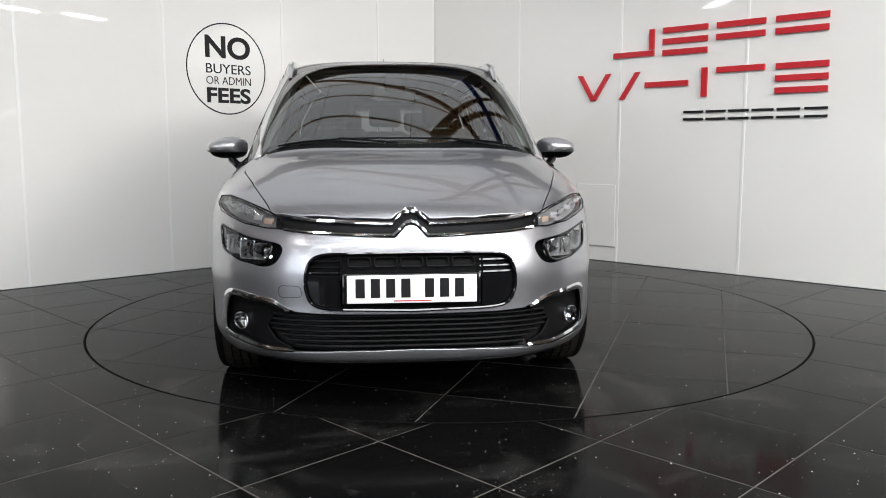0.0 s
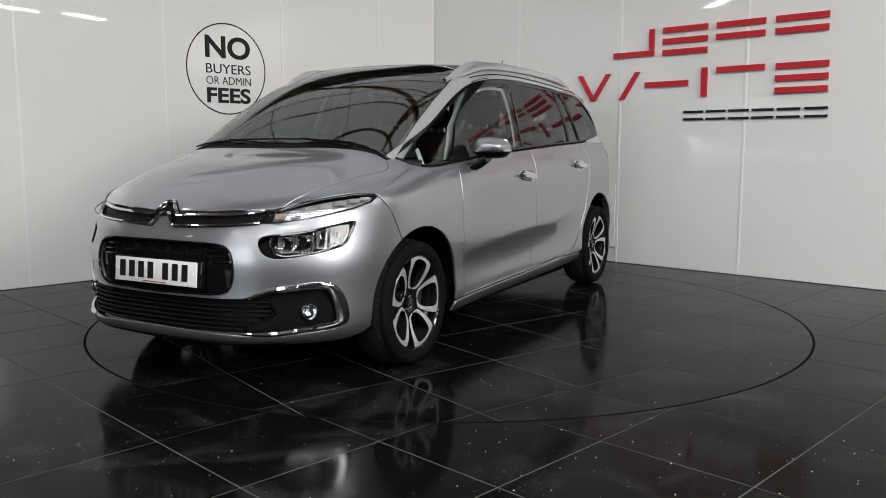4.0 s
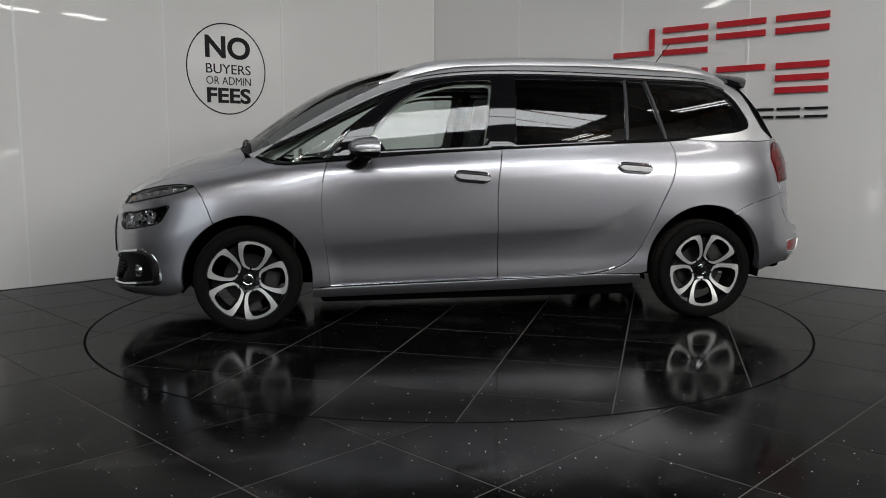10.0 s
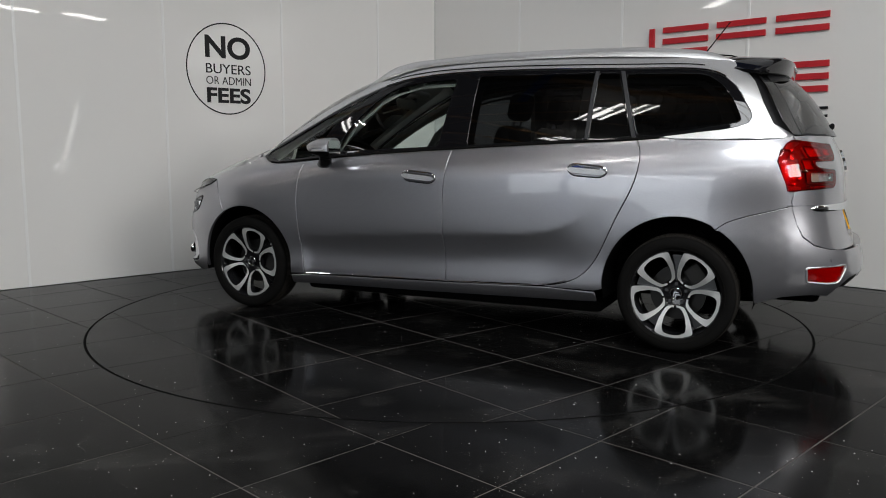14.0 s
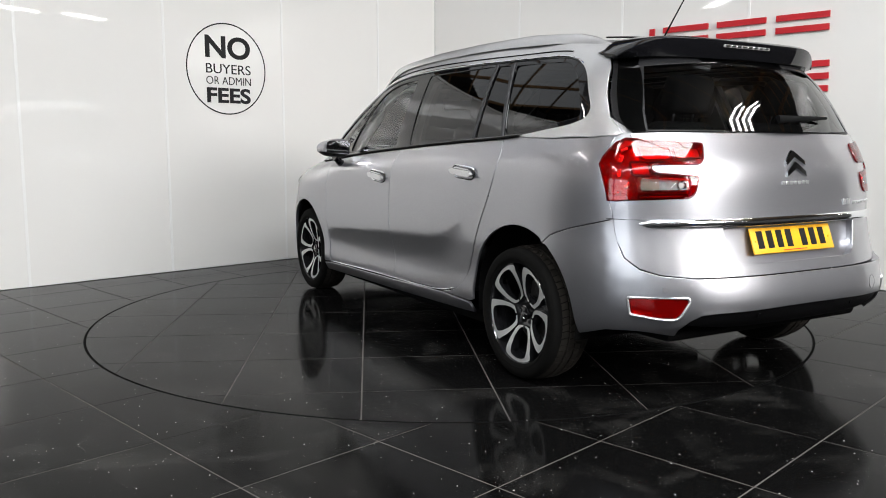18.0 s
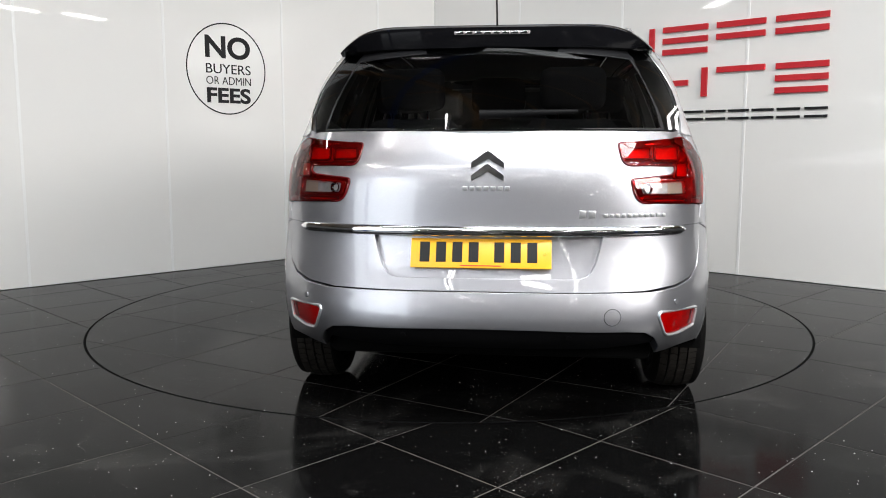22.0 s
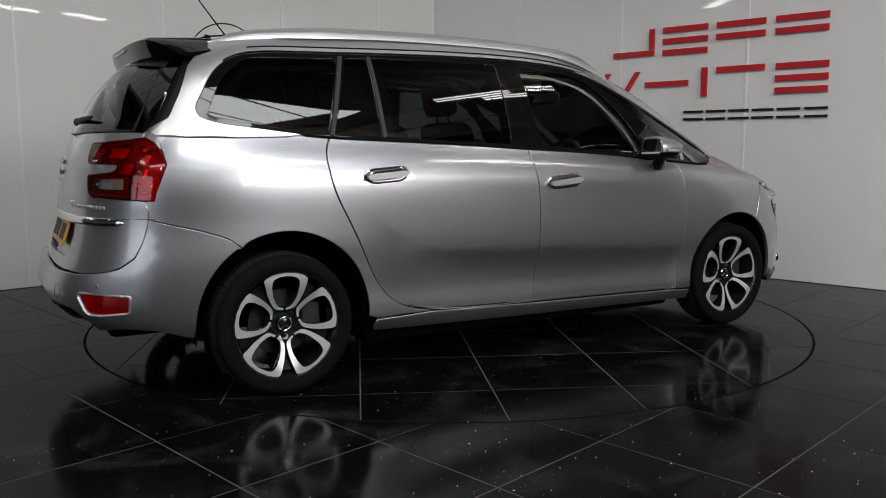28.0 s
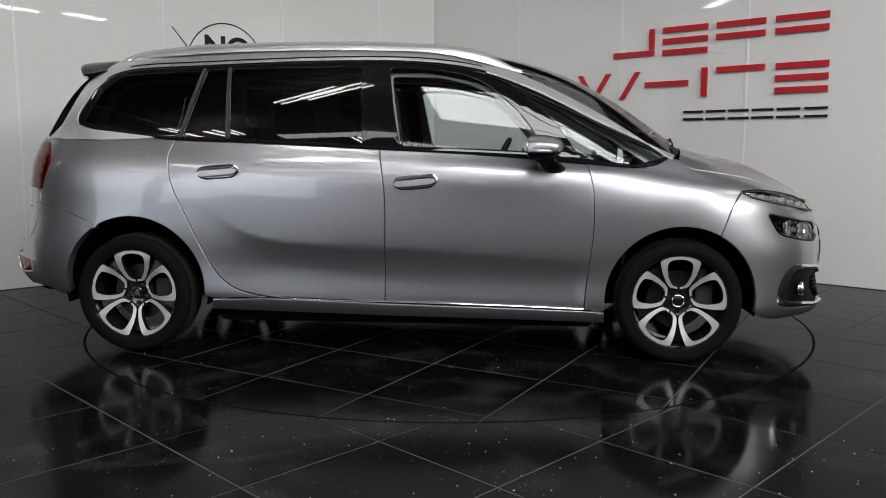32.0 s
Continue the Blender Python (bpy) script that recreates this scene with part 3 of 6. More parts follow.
# access hatch low on the right-hand wall
hatch = tagged(box_mesh("access_hatch", RIGHT_WALL, 1.912, 2.342, .0, .010, .147, .741, M_PANEL, None, "", .002), "plain white access hatch on the panelled wall", "hatch")
# thin shadow along two sides of the hatch, laid on as grey strips
box_mesh("hatch_shadow_strip", RIGHT_WALL, 1.906, 1.911, .0, .006, .144, .744, M_SHADOW_TRIM, hatch, "grey strip painted as the hatch's thin shadow")
box_mesh("hatch_shadow_strip", RIGHT_WALL, 1.906, 2.348, .0, .006, .140, .145, M_SHADOW_TRIM, hatch, "grey strip painted as the hatch's thin shadow")

# round sign with its words
sign = tagged(new("wall_sign"), "round black-lettered sign on the white panelled wall", "sign")


def words(text, s_left, s_right, z0, z1, heavy, parent):
    cu = bpy.data.curves.new("words", "FONT")
    cu.body, cu.offset, cu.extrude = text, heavy, .002
    tmp = bpy.data.objects.new("words", cu)
    scene.collection.objects.link(tmp)
    bpy.context.view_layer.update()
    me = bpy.data.meshes.new_from_object(tmp.evaluated_get(bpy.context.evaluated_depsgraph_get()))
    bpy.data.objects.remove(tmp)
    co = np.array([v.co[:] for v in me.vertices])
    lo, hi = co.min(0), co.max(0)
    for v in me.vertices:
        u, w = (v.co.x - lo[0]) / (hi[0] - lo[0]), (v.co.y - lo[1]) / (hi[1] - lo[1])
        v.co = LEFT_WALL @ Vector((s_left + (s_right - s_left) * u, .003 + v.co.z, z0 + (z1 - z0) * w))
    me.materials.clear()
    me.materials.append(M_BLACK)
    ob = new("words", me)
    ob.parent = parent
    return ob


for text, s0, s1, z0, z1, heavy in (("NO", 2.795, 2.345, 1.892, 2.092, .028), ("BUYERS", 2.792, 2.345, 1.757, 1.842, .0), ("OR ADMIN", 2.792, 2.345, 1.660, 1.730, -.008), ("FEES", 2.790, 2.352, 1.494, 1.632, .030)):
    whole = words(text, s0, s1, z0, z1, heavy, sign)
    bm = bmesh.new()
    bm.from_mesh(whole.data)
    bpy.data.objects.remove(whole)
    # each character is a part of its own
    left = set(bm.verts)
    while left:
        todo, isle = [left.pop()], set()
        while todo:
            q = todo.pop()
            isle.add(q)
            for e in q.link_edges:
                o = e.other_vert(q)
                if o in left:
                    left.discard(o)
                    todo.append(o)
        keep = sorted(isle, key=lambda q: q.index)
        num = {q: i for i, q in enumerate(keep)}
        faces = [[num[q] for q in f.verts] for f in bm.faces if f.verts[0] in isle]
        mesh_object("letter", [q.co for q in keep], faces, M_BLACK, sign)
    bm.free()
bm = bmesh.new()
rr = []
for r, h in ((.397, .0005), (.397, .0025), (.4085, .0025), (.4085, .0005)):
    rr.append([bm.verts.new(LEFT_WALL @ Vector((2.583 + .972 * r * math.cos(a), h, 1.80 + r * math.sin(a)))) for a in np.linspace(0, math.tau, 97)[:-1]])
for a, b in zip(rr, rr[1:]):
    for k in range(96):
        bm.faces.new((a[k], a[(k + 1) % 96], b[(k + 1) % 96], b[k]))
bmesh.ops.recalc_face_normals(bm, faces=bm.faces)
part("ring", bm, M_BLACK, sign, "thin black ring", smooth=False)

# the dealer's name, as plain raised bars in its colours
name_sign = tagged(new("wall_lettering"), "raised red and black bars on the white panelled wall", "sign")


def bar(s0, s1, z0, z1, mat, slant=0.0, depth=.022):
    bm = bmesh.new()
    outline = [(s0, z0), (s1, z0), (s1 + slant, z1), (s0 + slant, z1)]
    prism(bm, outline, depth, Matrix.Translation((0, .002, 0)), .0015)
    bmesh.ops.transform(bm, matrix=RIGHT_WALL, verts=bm.verts)
    bmesh.ops.recalc_face_normals(bm, faces=bm.faces)
    return part("bar", bm, mat, name_sign, "", smooth=False)


T = .048
bar(2.292, 2.703, 1.916, 1.964, M_RED)
bar(2.655, 2.703, 1.970, 2.150, M_RED)
for a, b in ((2.787, 3.203), (3.793, 4.203)):
    z = 1.908 if a < 3 else 1.530
    for k in range(3):
        bar(a, b, z + k * .0975, z + k * .0975 + T, M_RED)
for a, b in ((3.282, 3.695), (3.778, 4.188)):
    for k in (1, 2):
        bar(a, b, 1.906 + k * .0975, 1.906 + k * .0975 + T, M_RED)
bar(2.055, 2.105, 1.536, 1.780, M_RED, -.15)
bar(2.055, 2.105, 1.536, 1.780, M_RED, .16)
bar(2.36, 2.41, 1.536, 1.780, M_RED, .16)
bar(2.623, 3.037, 1.634, 1.682, M_RED)
bar(3.161, 3.212, 1.532, 1.780, M_RED)
bar(3.296, 3.705, 1.728, 1.776, M_RED)
for a, b in ((3.003, 3.186), (3.21, 3.385), (3.41, 3.585), (3.61, 3.79), (3.815, 4.0), (4.034, 4.210)):
    bar(a, b, 1.330, 1.350, M_BLACK, depth=.014)
    bar(a, b, 1.394, 1.414, M_BLACK, depth=.014)

# ---- floor ----
DISC_R = 2.241
floor = tagged(box_mesh("floor", ID4, -22, 22, -30, 9, -.12, -.0065, M_TILE), "polished black granite tiled floor with white flecks", "floor", kind="structure")

box_mesh("grout_bed", ID4, -4.3, 4.3, -5.95, 4.0, -.0064, -.0015, M_GROUT, floor)


def flat_piece(name, outline, test, z, mat, parent, step=.25):
    """A tile: the part of an outline that passes the test, with its edge turned down."""
    v, f = outline
    bm = bmesh.new()
    top = [bm.verts.new((p[0], p[1], z)) for p in v]
    fs = []
    for t in f:
        fs.append(bm.faces.new([top[k] for k in t]))
    bmesh.ops.recalc_face_normals(bm, faces=fs)
    if fs and fs[0].normal.z < 0:
        bmesh.ops.reverse_faces(bm, faces=fs)
    edges = [e for e in bm.edges if len(e.link_faces) == 1]
    out = bmesh.ops.extrude_edge_only(bm, edges=edges)
    for g in out["geom"]:
        if isinstance(g, bmesh.types.BMVert):
            g.co.z -= .005
    for q in list(bm.verts):
        if not q.link_faces:
            bm.verts.remove(q)
    return part(name, bm, mat, parent, "", smooth=False)


def tile_grid(parent, angle, c1, c2, size, keep, span, centre, circle_r, outside, shared_mesh):
    """Square tiles in rows at an angle; those that meet the round seam are cut along it."""
    e1, e2 = Vector((math.cos(radians(angle)), math.sin(radians(angle)))), Vector((-math.sin(radians(angle)), math.cos(radians(angle))))
    g = .003
    circle = [(circle_r * math.cos(a), circle_r * math.sin(a)) for a in np.linspace(0, math.tau, 161)[:-1]]
    whole = None
    count = 0
    for i in range(-span, span):
        for j in range(-span, span):
            u0, w0 = c2 + i * size, c1 + j * size
            mid = e1 * (u0 + size / 2) + e2 * (w0 + size / 2)
            if not keep(mid):
                continue
            sq = [e1 * (u0 + a) + e2 * (w0 + b) for a, b in ((g, g), (size - g, g), (size - g, size - g), (g, size - g))]
            d = [p.length for p in sq]
            if outside:
                full = min(d) > circle_r and mid.length > circle_r + .30
                none = max(d) < circle_r
            else:
                full, none = max(d) < circle_r, min(d) > circle_r and mid.length > circle_r + .30
            if none:
                continue
            if full:
                if whole is None:
                    h = size / 2 - g
                    bm = bmesh.new()
                    rbox(bm, (2 * h, 2 * h, .006), (0, 0, -.003), (0, 0, 0), .0012, 1)
                    first_tile = part("tile", bm, M_TILE, parent, "", smooth=False)
                    whole = first_tile.data
                    ob = first_tile
                else:
                    ob = new("tile", whole)
                    ob.parent = parent
                ob.matrix_basis = pose(mid.x, mid.y, random.uniform(-.0004, 0), random.uniform(-.02, .02), random.uniform(-.02, .02), angle + 90 * random.randrange(4))
                count += 1
                continue
            loops = [dense([tuple(p) for p in sq], .08), circle]
            verts, edges = [], []
            for l in loops:
                o = len(verts)
                verts += l
                edges += [(o + k, o + (k + 1) % len(l)) for k in range(len(l))]
            v, _, f, *_ = delaunay_2d_cdt([Vector(p) for p in verts], edges, [], 0, 1e-6)
            in_sq = inside_of([tuple(p) for p in sq])
            kept = []
            for t in f:
                c = sum((v[k] for k in t), Vector((0, 0))) / 3
                rin = inside_of(circle)(c.x, c.y)
                if in_sq(c.x, c.y) and (rin != outside):
                    kept.append(list(t))
            if kept:
                flat_piece("tile", (v, kept), None, 0.0, M_TILE, parent)
                count += 1
    return count


tile_grid(floor, 45.6, -.943, -1.929, .585, lambda p: -6.2 < p.y < 4.2 and abs(p.x) < 4.6 and p.y < 4.3 - abs(p.x + .15) * .80, 14, None, DISC_R + .010, True, None)
turntable = tagged(new("turntable"), "round turntable of black granite tiles set flush in the floor", "turntable")
tile_grid(turntable, 65.8, .0, -.03, .596, lambda p: p.length < 3, 6, None, DISC_R - .004, False, None)
bm = bmesh.new()
lathe(bm, [(.01, -.0062), (DISC_R - .004, -.0062), (DISC_R - .004, -.05)], 96)
bmesh.ops.transform(bm, matrix=Matrix.Rotation(radians(90), 4, "X"), verts=bm.verts)
bmesh.ops.recalc_face_normals(bm, faces=bm.faces)
for q in bm.verts:
    q.co.z = -.0012 if q.co.z > -.02 and q.co.z < .02 else -.05
part("turntable_bed", bm, M_GROUT, turntable, "grey grout bed")
bm = bmesh.new()
rr = [[bm.verts.new((r * math.cos(a), r * math.sin(a), z)) for a in np.linspace(0, math.tau, 129)[:-1]] for r, z in ((DISC_R - .004, -.0007), (DISC_R + .011, -.0007))]
for k in range(128):
    bm.faces.new((rr[0][k], rr[0][(k + 1) % 128], rr[1][(k + 1) % 128], rr[1][k]))
tagged(part("turntable_gap", bm, M_GAP, None, "", smooth=False), "narrow black gap round the turntable", "gap", kind="structure")

# ---- the rest of the hall, which only reflections show ----
HX, HY0, HY1, HZ = 22, -30, 9, 5.8
for nm, bx in (("wall_back", (-HX, HX, HY0 - .2, HY0)), ("wall_east", (HX, HX + .2, HY0 - .2, HY1 + .2)), ("wall_west", (-HX - .2, -HX, HY0 - .2, HY1 + .2)), ("wall_north", (-HX, HX, HY1, HY1 + .2))):
    tagged(box_mesh(nm, ID4, *bx, 0, HZ, M_HALL), "pale wall of the hall", "wall", kind="structure")
tagged(box_mesh("ceiling", ID4, -HX, HX, HY0 - .2, HY1 + .2, HZ, HZ + .1, M_CEILING), "dark boarded hall ceiling", "ceiling", kind="structure")
beam = None
for x in (-16, -14, -12, -10, -8, -6, 6, 8, 10, 12, 14, 16):
    if beam is None:
        beam = tagged(box_mesh("roof_beam", ID4, -.035, .035, -24, 8.5, -.15, .0, M_TIMBER, None, "", .006), "brown timber roof beam", "beam", group="roof beams")
        beam.location = (x, 0, HZ - .001)
    else:
        copy_thing(beam, pose(x, 0, HZ - .001))
# unseen glowing sheets, added to brighten the ceiling and the car's top
sheet = None
for x in (-7, -5, -3, -1, 1, 3):
    if sheet is None:
        bm = bmesh.new()
        rows = [[bm.verts.new((-.995 + 1.99 * i / 34, y, .018 * math.cos(i * math.pi / 2))) for y in (-2.6, 2.6)] for i in range(35)]
        for a, b in zip(rows, rows[1:]):
            bm.faces.new((a[0], a[1], b[1], b[0]))
        sheet = tagged(part("ceiling_glow_sheet", bm, M_CEILING_GLOW, None, ""), "corrugated glowing sheet added under the roof to brighten the ceiling", "roof light", group="roof lights")
        sheet.matrix_basis = pose(x, 1.9, HZ - .03)
    else:
        copy_thing(sheet, pose(x, 1.9, HZ - .03))
purlin = None
for k in range(16):
    y = -7.0 + k
    if purlin is None:
        purlin = tagged(box_mesh("roof_purlin", ID4, -9, 9, -.022, .022, -.06, .0, M_TIMBER, None, "", .004), "thin brown timber purlin under the roof", "beam", group="roof purlins")
        purlin.matrix_basis = pose(0, y, HZ - .17, 0, 0, -20)
    else:
        copy_thing(purlin, pose(0, y, HZ - .17, 0, 0, -20))
for x0, y0, x1, y1 in ((-3.4, 4.6, 2.2, -.5), (.3, -.2, 2.9, 5.2), (.1, -.6, 3.4, 4.2), (-4.2, .6, -.4, -4.6)):
    long, turn = math.hypot(x1 - x0, y1 - y0) / 2, math.degrees(math.atan2(y1 - y0, x1 - x0))
    brace = tagged(box_mesh("roof_brace", ID4, -long, long, -.075, .075, -.18, .0, M_TIMBER, None, "", .006), "brown timber brace slung under the roof", "beam", group="roof braces")
    brace.matrix_basis = pose((x0 + x1) / 2, (y0 + y1) / 2, HZ - .30, 0, 0, turn)
for x, y, a, l in ((1.4, 3.4, 108, 4.0), (-1.4, -2.0, 38, 2.2)):
    steel = tagged(new("steel_beam"), "blue painted steel roof beam", "beam", group="steel beams")
    for nm, b in (("flange", (-.09, .09, .0, .02)), ("web", (-.012, .012, -.20, .0)), ("flange", (-.09, .09, -.22, -.20))):
        box_mesh(nm, ID4, -l, l, b[0], b[1], b[2], b[3], M_BLUE, steel)
    steel.matrix_basis = pose(x, y, HZ - .32, 0, 0, a)
for x, y in ((-6.5, -9.0), (6.0, -9.0)):
    tagged(box_mesh("steel_column", ID4, x - .1, x + .1, y - .1, y + .1, 0, HZ - .17, M_BLUE, None, "", .01), "blue painted steel column in the hall", "column", group="steel columns")
# strip lamps hung from the ceiling
lamp0 = None
spots = [(-6.0, -1.5, 60), (-2.4, -4.6, 35), (-1.9, -4.4, 35), (4.9, -2.7, 70), (5.5, -2.0, 70), (13.4, -8.6, 20), (14.9, -7.4, 20), (18.5, -.2, 0), (18.6, 1.2, 0), (18.8, 2.6, 0), (-15.2, 1.2, 10), (-16.2, .1, 10), (-15.8, 2.2, 10), (-12.5, -5, 0), (-5.5, -7.5, 90), (-5.0, -7.5, 90), (5.0, -7.5, 90), (5.5, -7.5, 90), (0.3, -13, 0)] + [(x, y, 90) for y in (-10, -13, -16, -19, -22, -25) for x in (-7.5, -2.6, 2.6, 7.5)]
for x, y, a in spots:
    if lamp0 is None:
        lamp0 = tagged(new("strip_lamp"), "white fluorescent strip lamp hung from the ceiling", "lamp", group="strip lamps")
        box_mesh("housing", ID4, -.75, .75, -.05, .05, .0, .06, M_SEAM, lamp0, "white steel housing", .008)
        for sy in (-.085, .085):
            bm = bmesh.new()
            rod(bm, (-.72, sy, .0), (.72, sy, .0), .025, .025, 10)
            part("tube", bm, M_TUBE, lamp0, "glowing tube")
        for sx in (-.6, .6):
            bm = bmesh.new()
            rod(bm, (sx, 0, .05), (sx, 0, HZ - 5.0), .006, .006, 6)
            part("hanger", bm, M_CAST, lamp0)
        lamp0.matrix_basis = pose(x, y, 5.0, 0, 0, a)
    else:
        copy_thing(lamp0, pose(x, y, 5.0, 0, 0, a))
# ---- the car ----
car = tagged(new("car"), "silver seven-seat people carrier with privacy glass and alloy wheels", "car")


def V3(*p):
    return Vector(p)


def arc(cx, cz, r, a0, a1, n=28):
    return [(cx + r * math.cos(radians(a0 + (a1 - a0) * k / n)), cz + r * math.sin(radians(a0 + (a1 - a0) * k / n))) for k in range(n + 1)]


def on_side(pts):
    return [S(x, z) for x, z in pts]


def on_nose(pts):
    return [FR(y, z) for y, z in pts]


def on_tail(pts):
    return [RE(y, z) for y, z in pts]


def on_top(pts):
    return [TO(x, y) for x, y in pts]


# lines that panels share, as x and z seen from the side
BELT = curve2([(1.40, 1.047), (1.31, 1.008), (1.22, .994), (1.10, .999), (.63, 1.041), (-.13, 1.087), (-.85, 1.122), (-1.295, 1.144), (-1.54, 1.172), (-1.68, 1.192), (-1.738, 1.212)], 6)
ARCH_LINE = curve2([(-1.738, 1.212), (-1.751, 1.245), (-1.723, 1.31), (-1.668, 1.40), (-1.578, 1.472), (-1.45, 1.503), (-1.20, 1.515), (-.887, 1.524), (-.486, 1.534), (-.156, 1.535), (.14, 1.522), (.317, 1.500), (.435, 1.475), (.732, 1.36), (1.0, 1.225), (1.245, 1.115), (1.40, 1.047)], 6)
BELT_X = [p[0] for p in BELT][::-1]
BELT_Z = [p[1] for p in BELT][::-1]


def belt(x, d=0.0):
    return float(np.interp(x, BELT_X, BELT_Z)) + d


DOOR_FRONT = curve2([(.945, 1.012), (.966, .95), (.985, .80), (.978, .60), (.95, .35), (.945, .272)], 5)
DOOR_MID = curve2([(-.103, 1.085), (-.085, .98), (-.068, .85), (-.07, .5), (-.074, .293)], 5)
DOOR_REAR = curve2([(-1.178, 1.136), (-1.204, 1.08), (-1.208, 1.0), (-1.180, .88), (-1.116, .745), (-1.05, .60), (-.97, .45), (-.87, .36), (-.70, .312)], 6)
FRONT_ARCH = (1.42, .325, .375)
REAR_ARCH = (-1.417, .342, .387)
TAIL_SEAM = [(-1.609, .666), (-1.66, .706), (-1.70, .722), (-1.77, .745), (-1.89, .775), (-1.968, .796)]


def belt_run(x0, x1, d=0.0, n=14):
    return [(x0 + (x1 - x0) * k / n, belt(x0 + (x1 - x0) * k / n, d)) for k in range(n + 1)]


# doors, hollowed below a soft line that falls from the rear wheel and runs forward
FALL = curve2([(-1.3, .90), (-1.10, .82), (-.95, .735), (-.80, .655), (-.60, .605), (-.35, .590), (-.066, .580), (.452, .552), (.96, .515), (1.3, .49)], 5)
FALL_X, FALL_Z = [q[0] for q in FALL], [q[1] for q in FALL]


def hollow(p):
    d = float(np.interp(p[0], FALL_X, FALL_Z)) - p[2]
    ends = max(0.0, min(1.0, (1.02 - p[0]) / .16)) * max(0.0, min(1.0, (p[0] + 1.10) / .42))
    ends = ends * ends * (3 - 2 * ends)
    if d <= -.012:
        return 0.0
    e = (d + .012) ** 2 / .048 if d < .012 else d
    return -.017 * (1 - math.exp(-e / .065)) * ends


for mirror in (False, True):
    fd = patch("front_door", SIDE, on_side(belt_run(.945, -.103, -.006) + DOOR_MID[1:] + DOOR_FRONT[::-1][:-1]), M_PAINT, car, mirror=mirror, off=hollow, step=.024)
    rd = patch("rear_door", SIDE, on_side(belt_run(-.103, -1.178, -.006) + DOOR_REAR[1:] + [(-.074, .293)] + DOOR_MID[::-1][1:-1]), M_PAINT, car, mirror=mirror, off=hollow, step=.024)
    sgn = -1 if mirror else 1
    # handles: a chromed bar over a silver cup darkened to look shaded
    for door, hx, hz, tilt in ((fd, .09, .918, 4.5), (rd, -.935, .966, 3.5)):
        at, nrm = meet((hx, 5, hz), (0, -1, 0))
        frame_m = Matrix.Translation((at.x, sgn * at.y, at.z)) @ Matrix.Rotation(radians(-tilt), 4, "Y") @ Matrix.Diagonal((.88, 1, .86, 1))
        cup = rounded([(-.126, -.006), (-.10, .026), (.10, .030), (.126, .002), (.09, -.034), (-.085, -.036)], .03)
        bm = bmesh.new()
        prism(bm, cup, .006, frame_m @ Matrix.Translation((0, -.003, 0)), 0)
        part("handle_cup", bm, M_CUP, door, "silver recess behind the handle, painted dark for its shade")
        ring = rounded([(-.131, -.006), (-.102, .031), (.102, .035), (.131, .002), (.094, -.039), (-.089, -.041)], .032)
        bm = bmesh.new()
        tube(bm, [frame_m @ Vector((x, sgn * .004, z)) for x, z in ring], .005, 6, True)
        part("handle_surround", bm, M_CHROME, door, "thin chrome surround")
        bm = bmesh.new()
        bar = rounded([(-.126, -.008), (-.105, .010), (.10, .014), (.126, .0), (.095, -.020), (-.10, -.024)], .016)
        prism(bm, bar, sgn * .022, frame_m @ Matrix.Translation((0, sgn * .012, 0)), .006)
        part("handle_bar", bm, M_SATIN, door, "satin silver handle bar")
        bm = bmesh.new()
        strip = rounded([(-.100, .012), (-.06, .020), (.07, .024), (.10, .016)], .006)
        prism(bm, strip, sgn * .010, frame_m @ Matrix.Translation((0, sgn * .008, 0)), .003)
        part("handle_trim", bm, M_CHROME, door, "chrome handle strip")

# front wings, with the wheel arch cut out
wing_arch = arc(*FRONT_ARCH, 61, 188, 36)
wing = [p for p in belt_run(1.31, .945, -.004, 10)] + DOOR_FRONT[1:] + [(1.04, .268)] + wing_arch[::-1] + [(1.66, .80), (1.705, .868)]
wing += [(1.80, .892), (1.95, .862)]
WING_TOP = curve2([(2.085, .567), (1.9, .645), (1.72, .70), (1.55, .745), (1.47, .745), (1.425, .705)], 5)
wing3 = on_side(wing[:-2]) + [V3(1.80, .775, .882), V3(1.95, .69, .868)] + on_top(WING_TOP) + [S(1.37, 1.033)]
patch("front_wing", HIGH, wing3, M_PAINT, car, both=True, gap=.0034)

# quarter panels
q_arch = arc(*REAR_ARCH, 120, -4, 36)
HOOK_LOW = [(-1.315, 1.143), (-1.39, 1.134), (-1.59, 1.129), (-1.80, 1.130), (-1.91, 1.136)]
quarter = belt_run(-1.178, -1.30, -.006, 4) + HOOK_LOW
quarter += [(-1.895, 1.06), (-1.887, 1.02), (-1.915, .95), (-1.947, .872), (-1.968, .796)] + TAIL_SEAM[::-1][1:] + q_arch[1:] + [(-.985, .303)] + [(-.70, .312)] + DOOR_REAR[::-1][1:-1]
quarter3 = on_side(quarter)
FLAP = rounded([(-1.56, .965), (-1.535, 1.06), (-1.50, 1.07), (-1.315, 1.075), (-1.335, .985), (-1.365, .963)], .03)
patch("quarter_panel", SIDE, quarter3, M_PAINT, car)
patch("quarter_panel", SIDE, quarter3, M_PAINT, car, mirror=True, holes=[on_side(FLAP)])
patch("fuel_flap", SIDE, on_side(FLAP), M_PAINT, car, mirror=True, gap=-.0028, soft=.0015)

# sills
sill = [(1.045, .262), (.945, .268), (-.074, .289), (-.70, .308), (-.99, .299), (-1.0, .24), (-.9, .237), (0, .218), (1.05, .204)]
patch("sill", SIDE, on_side(sill), M_PAINT, car, both=True, off=.004)
bm_line = [S(x, z) + Vector((0, -.010, 0)) for x, z in curve2([(.94, .277), (-.074, .298), (-.66, .316), (-.76, .332), (-.82, .349)], 8)]
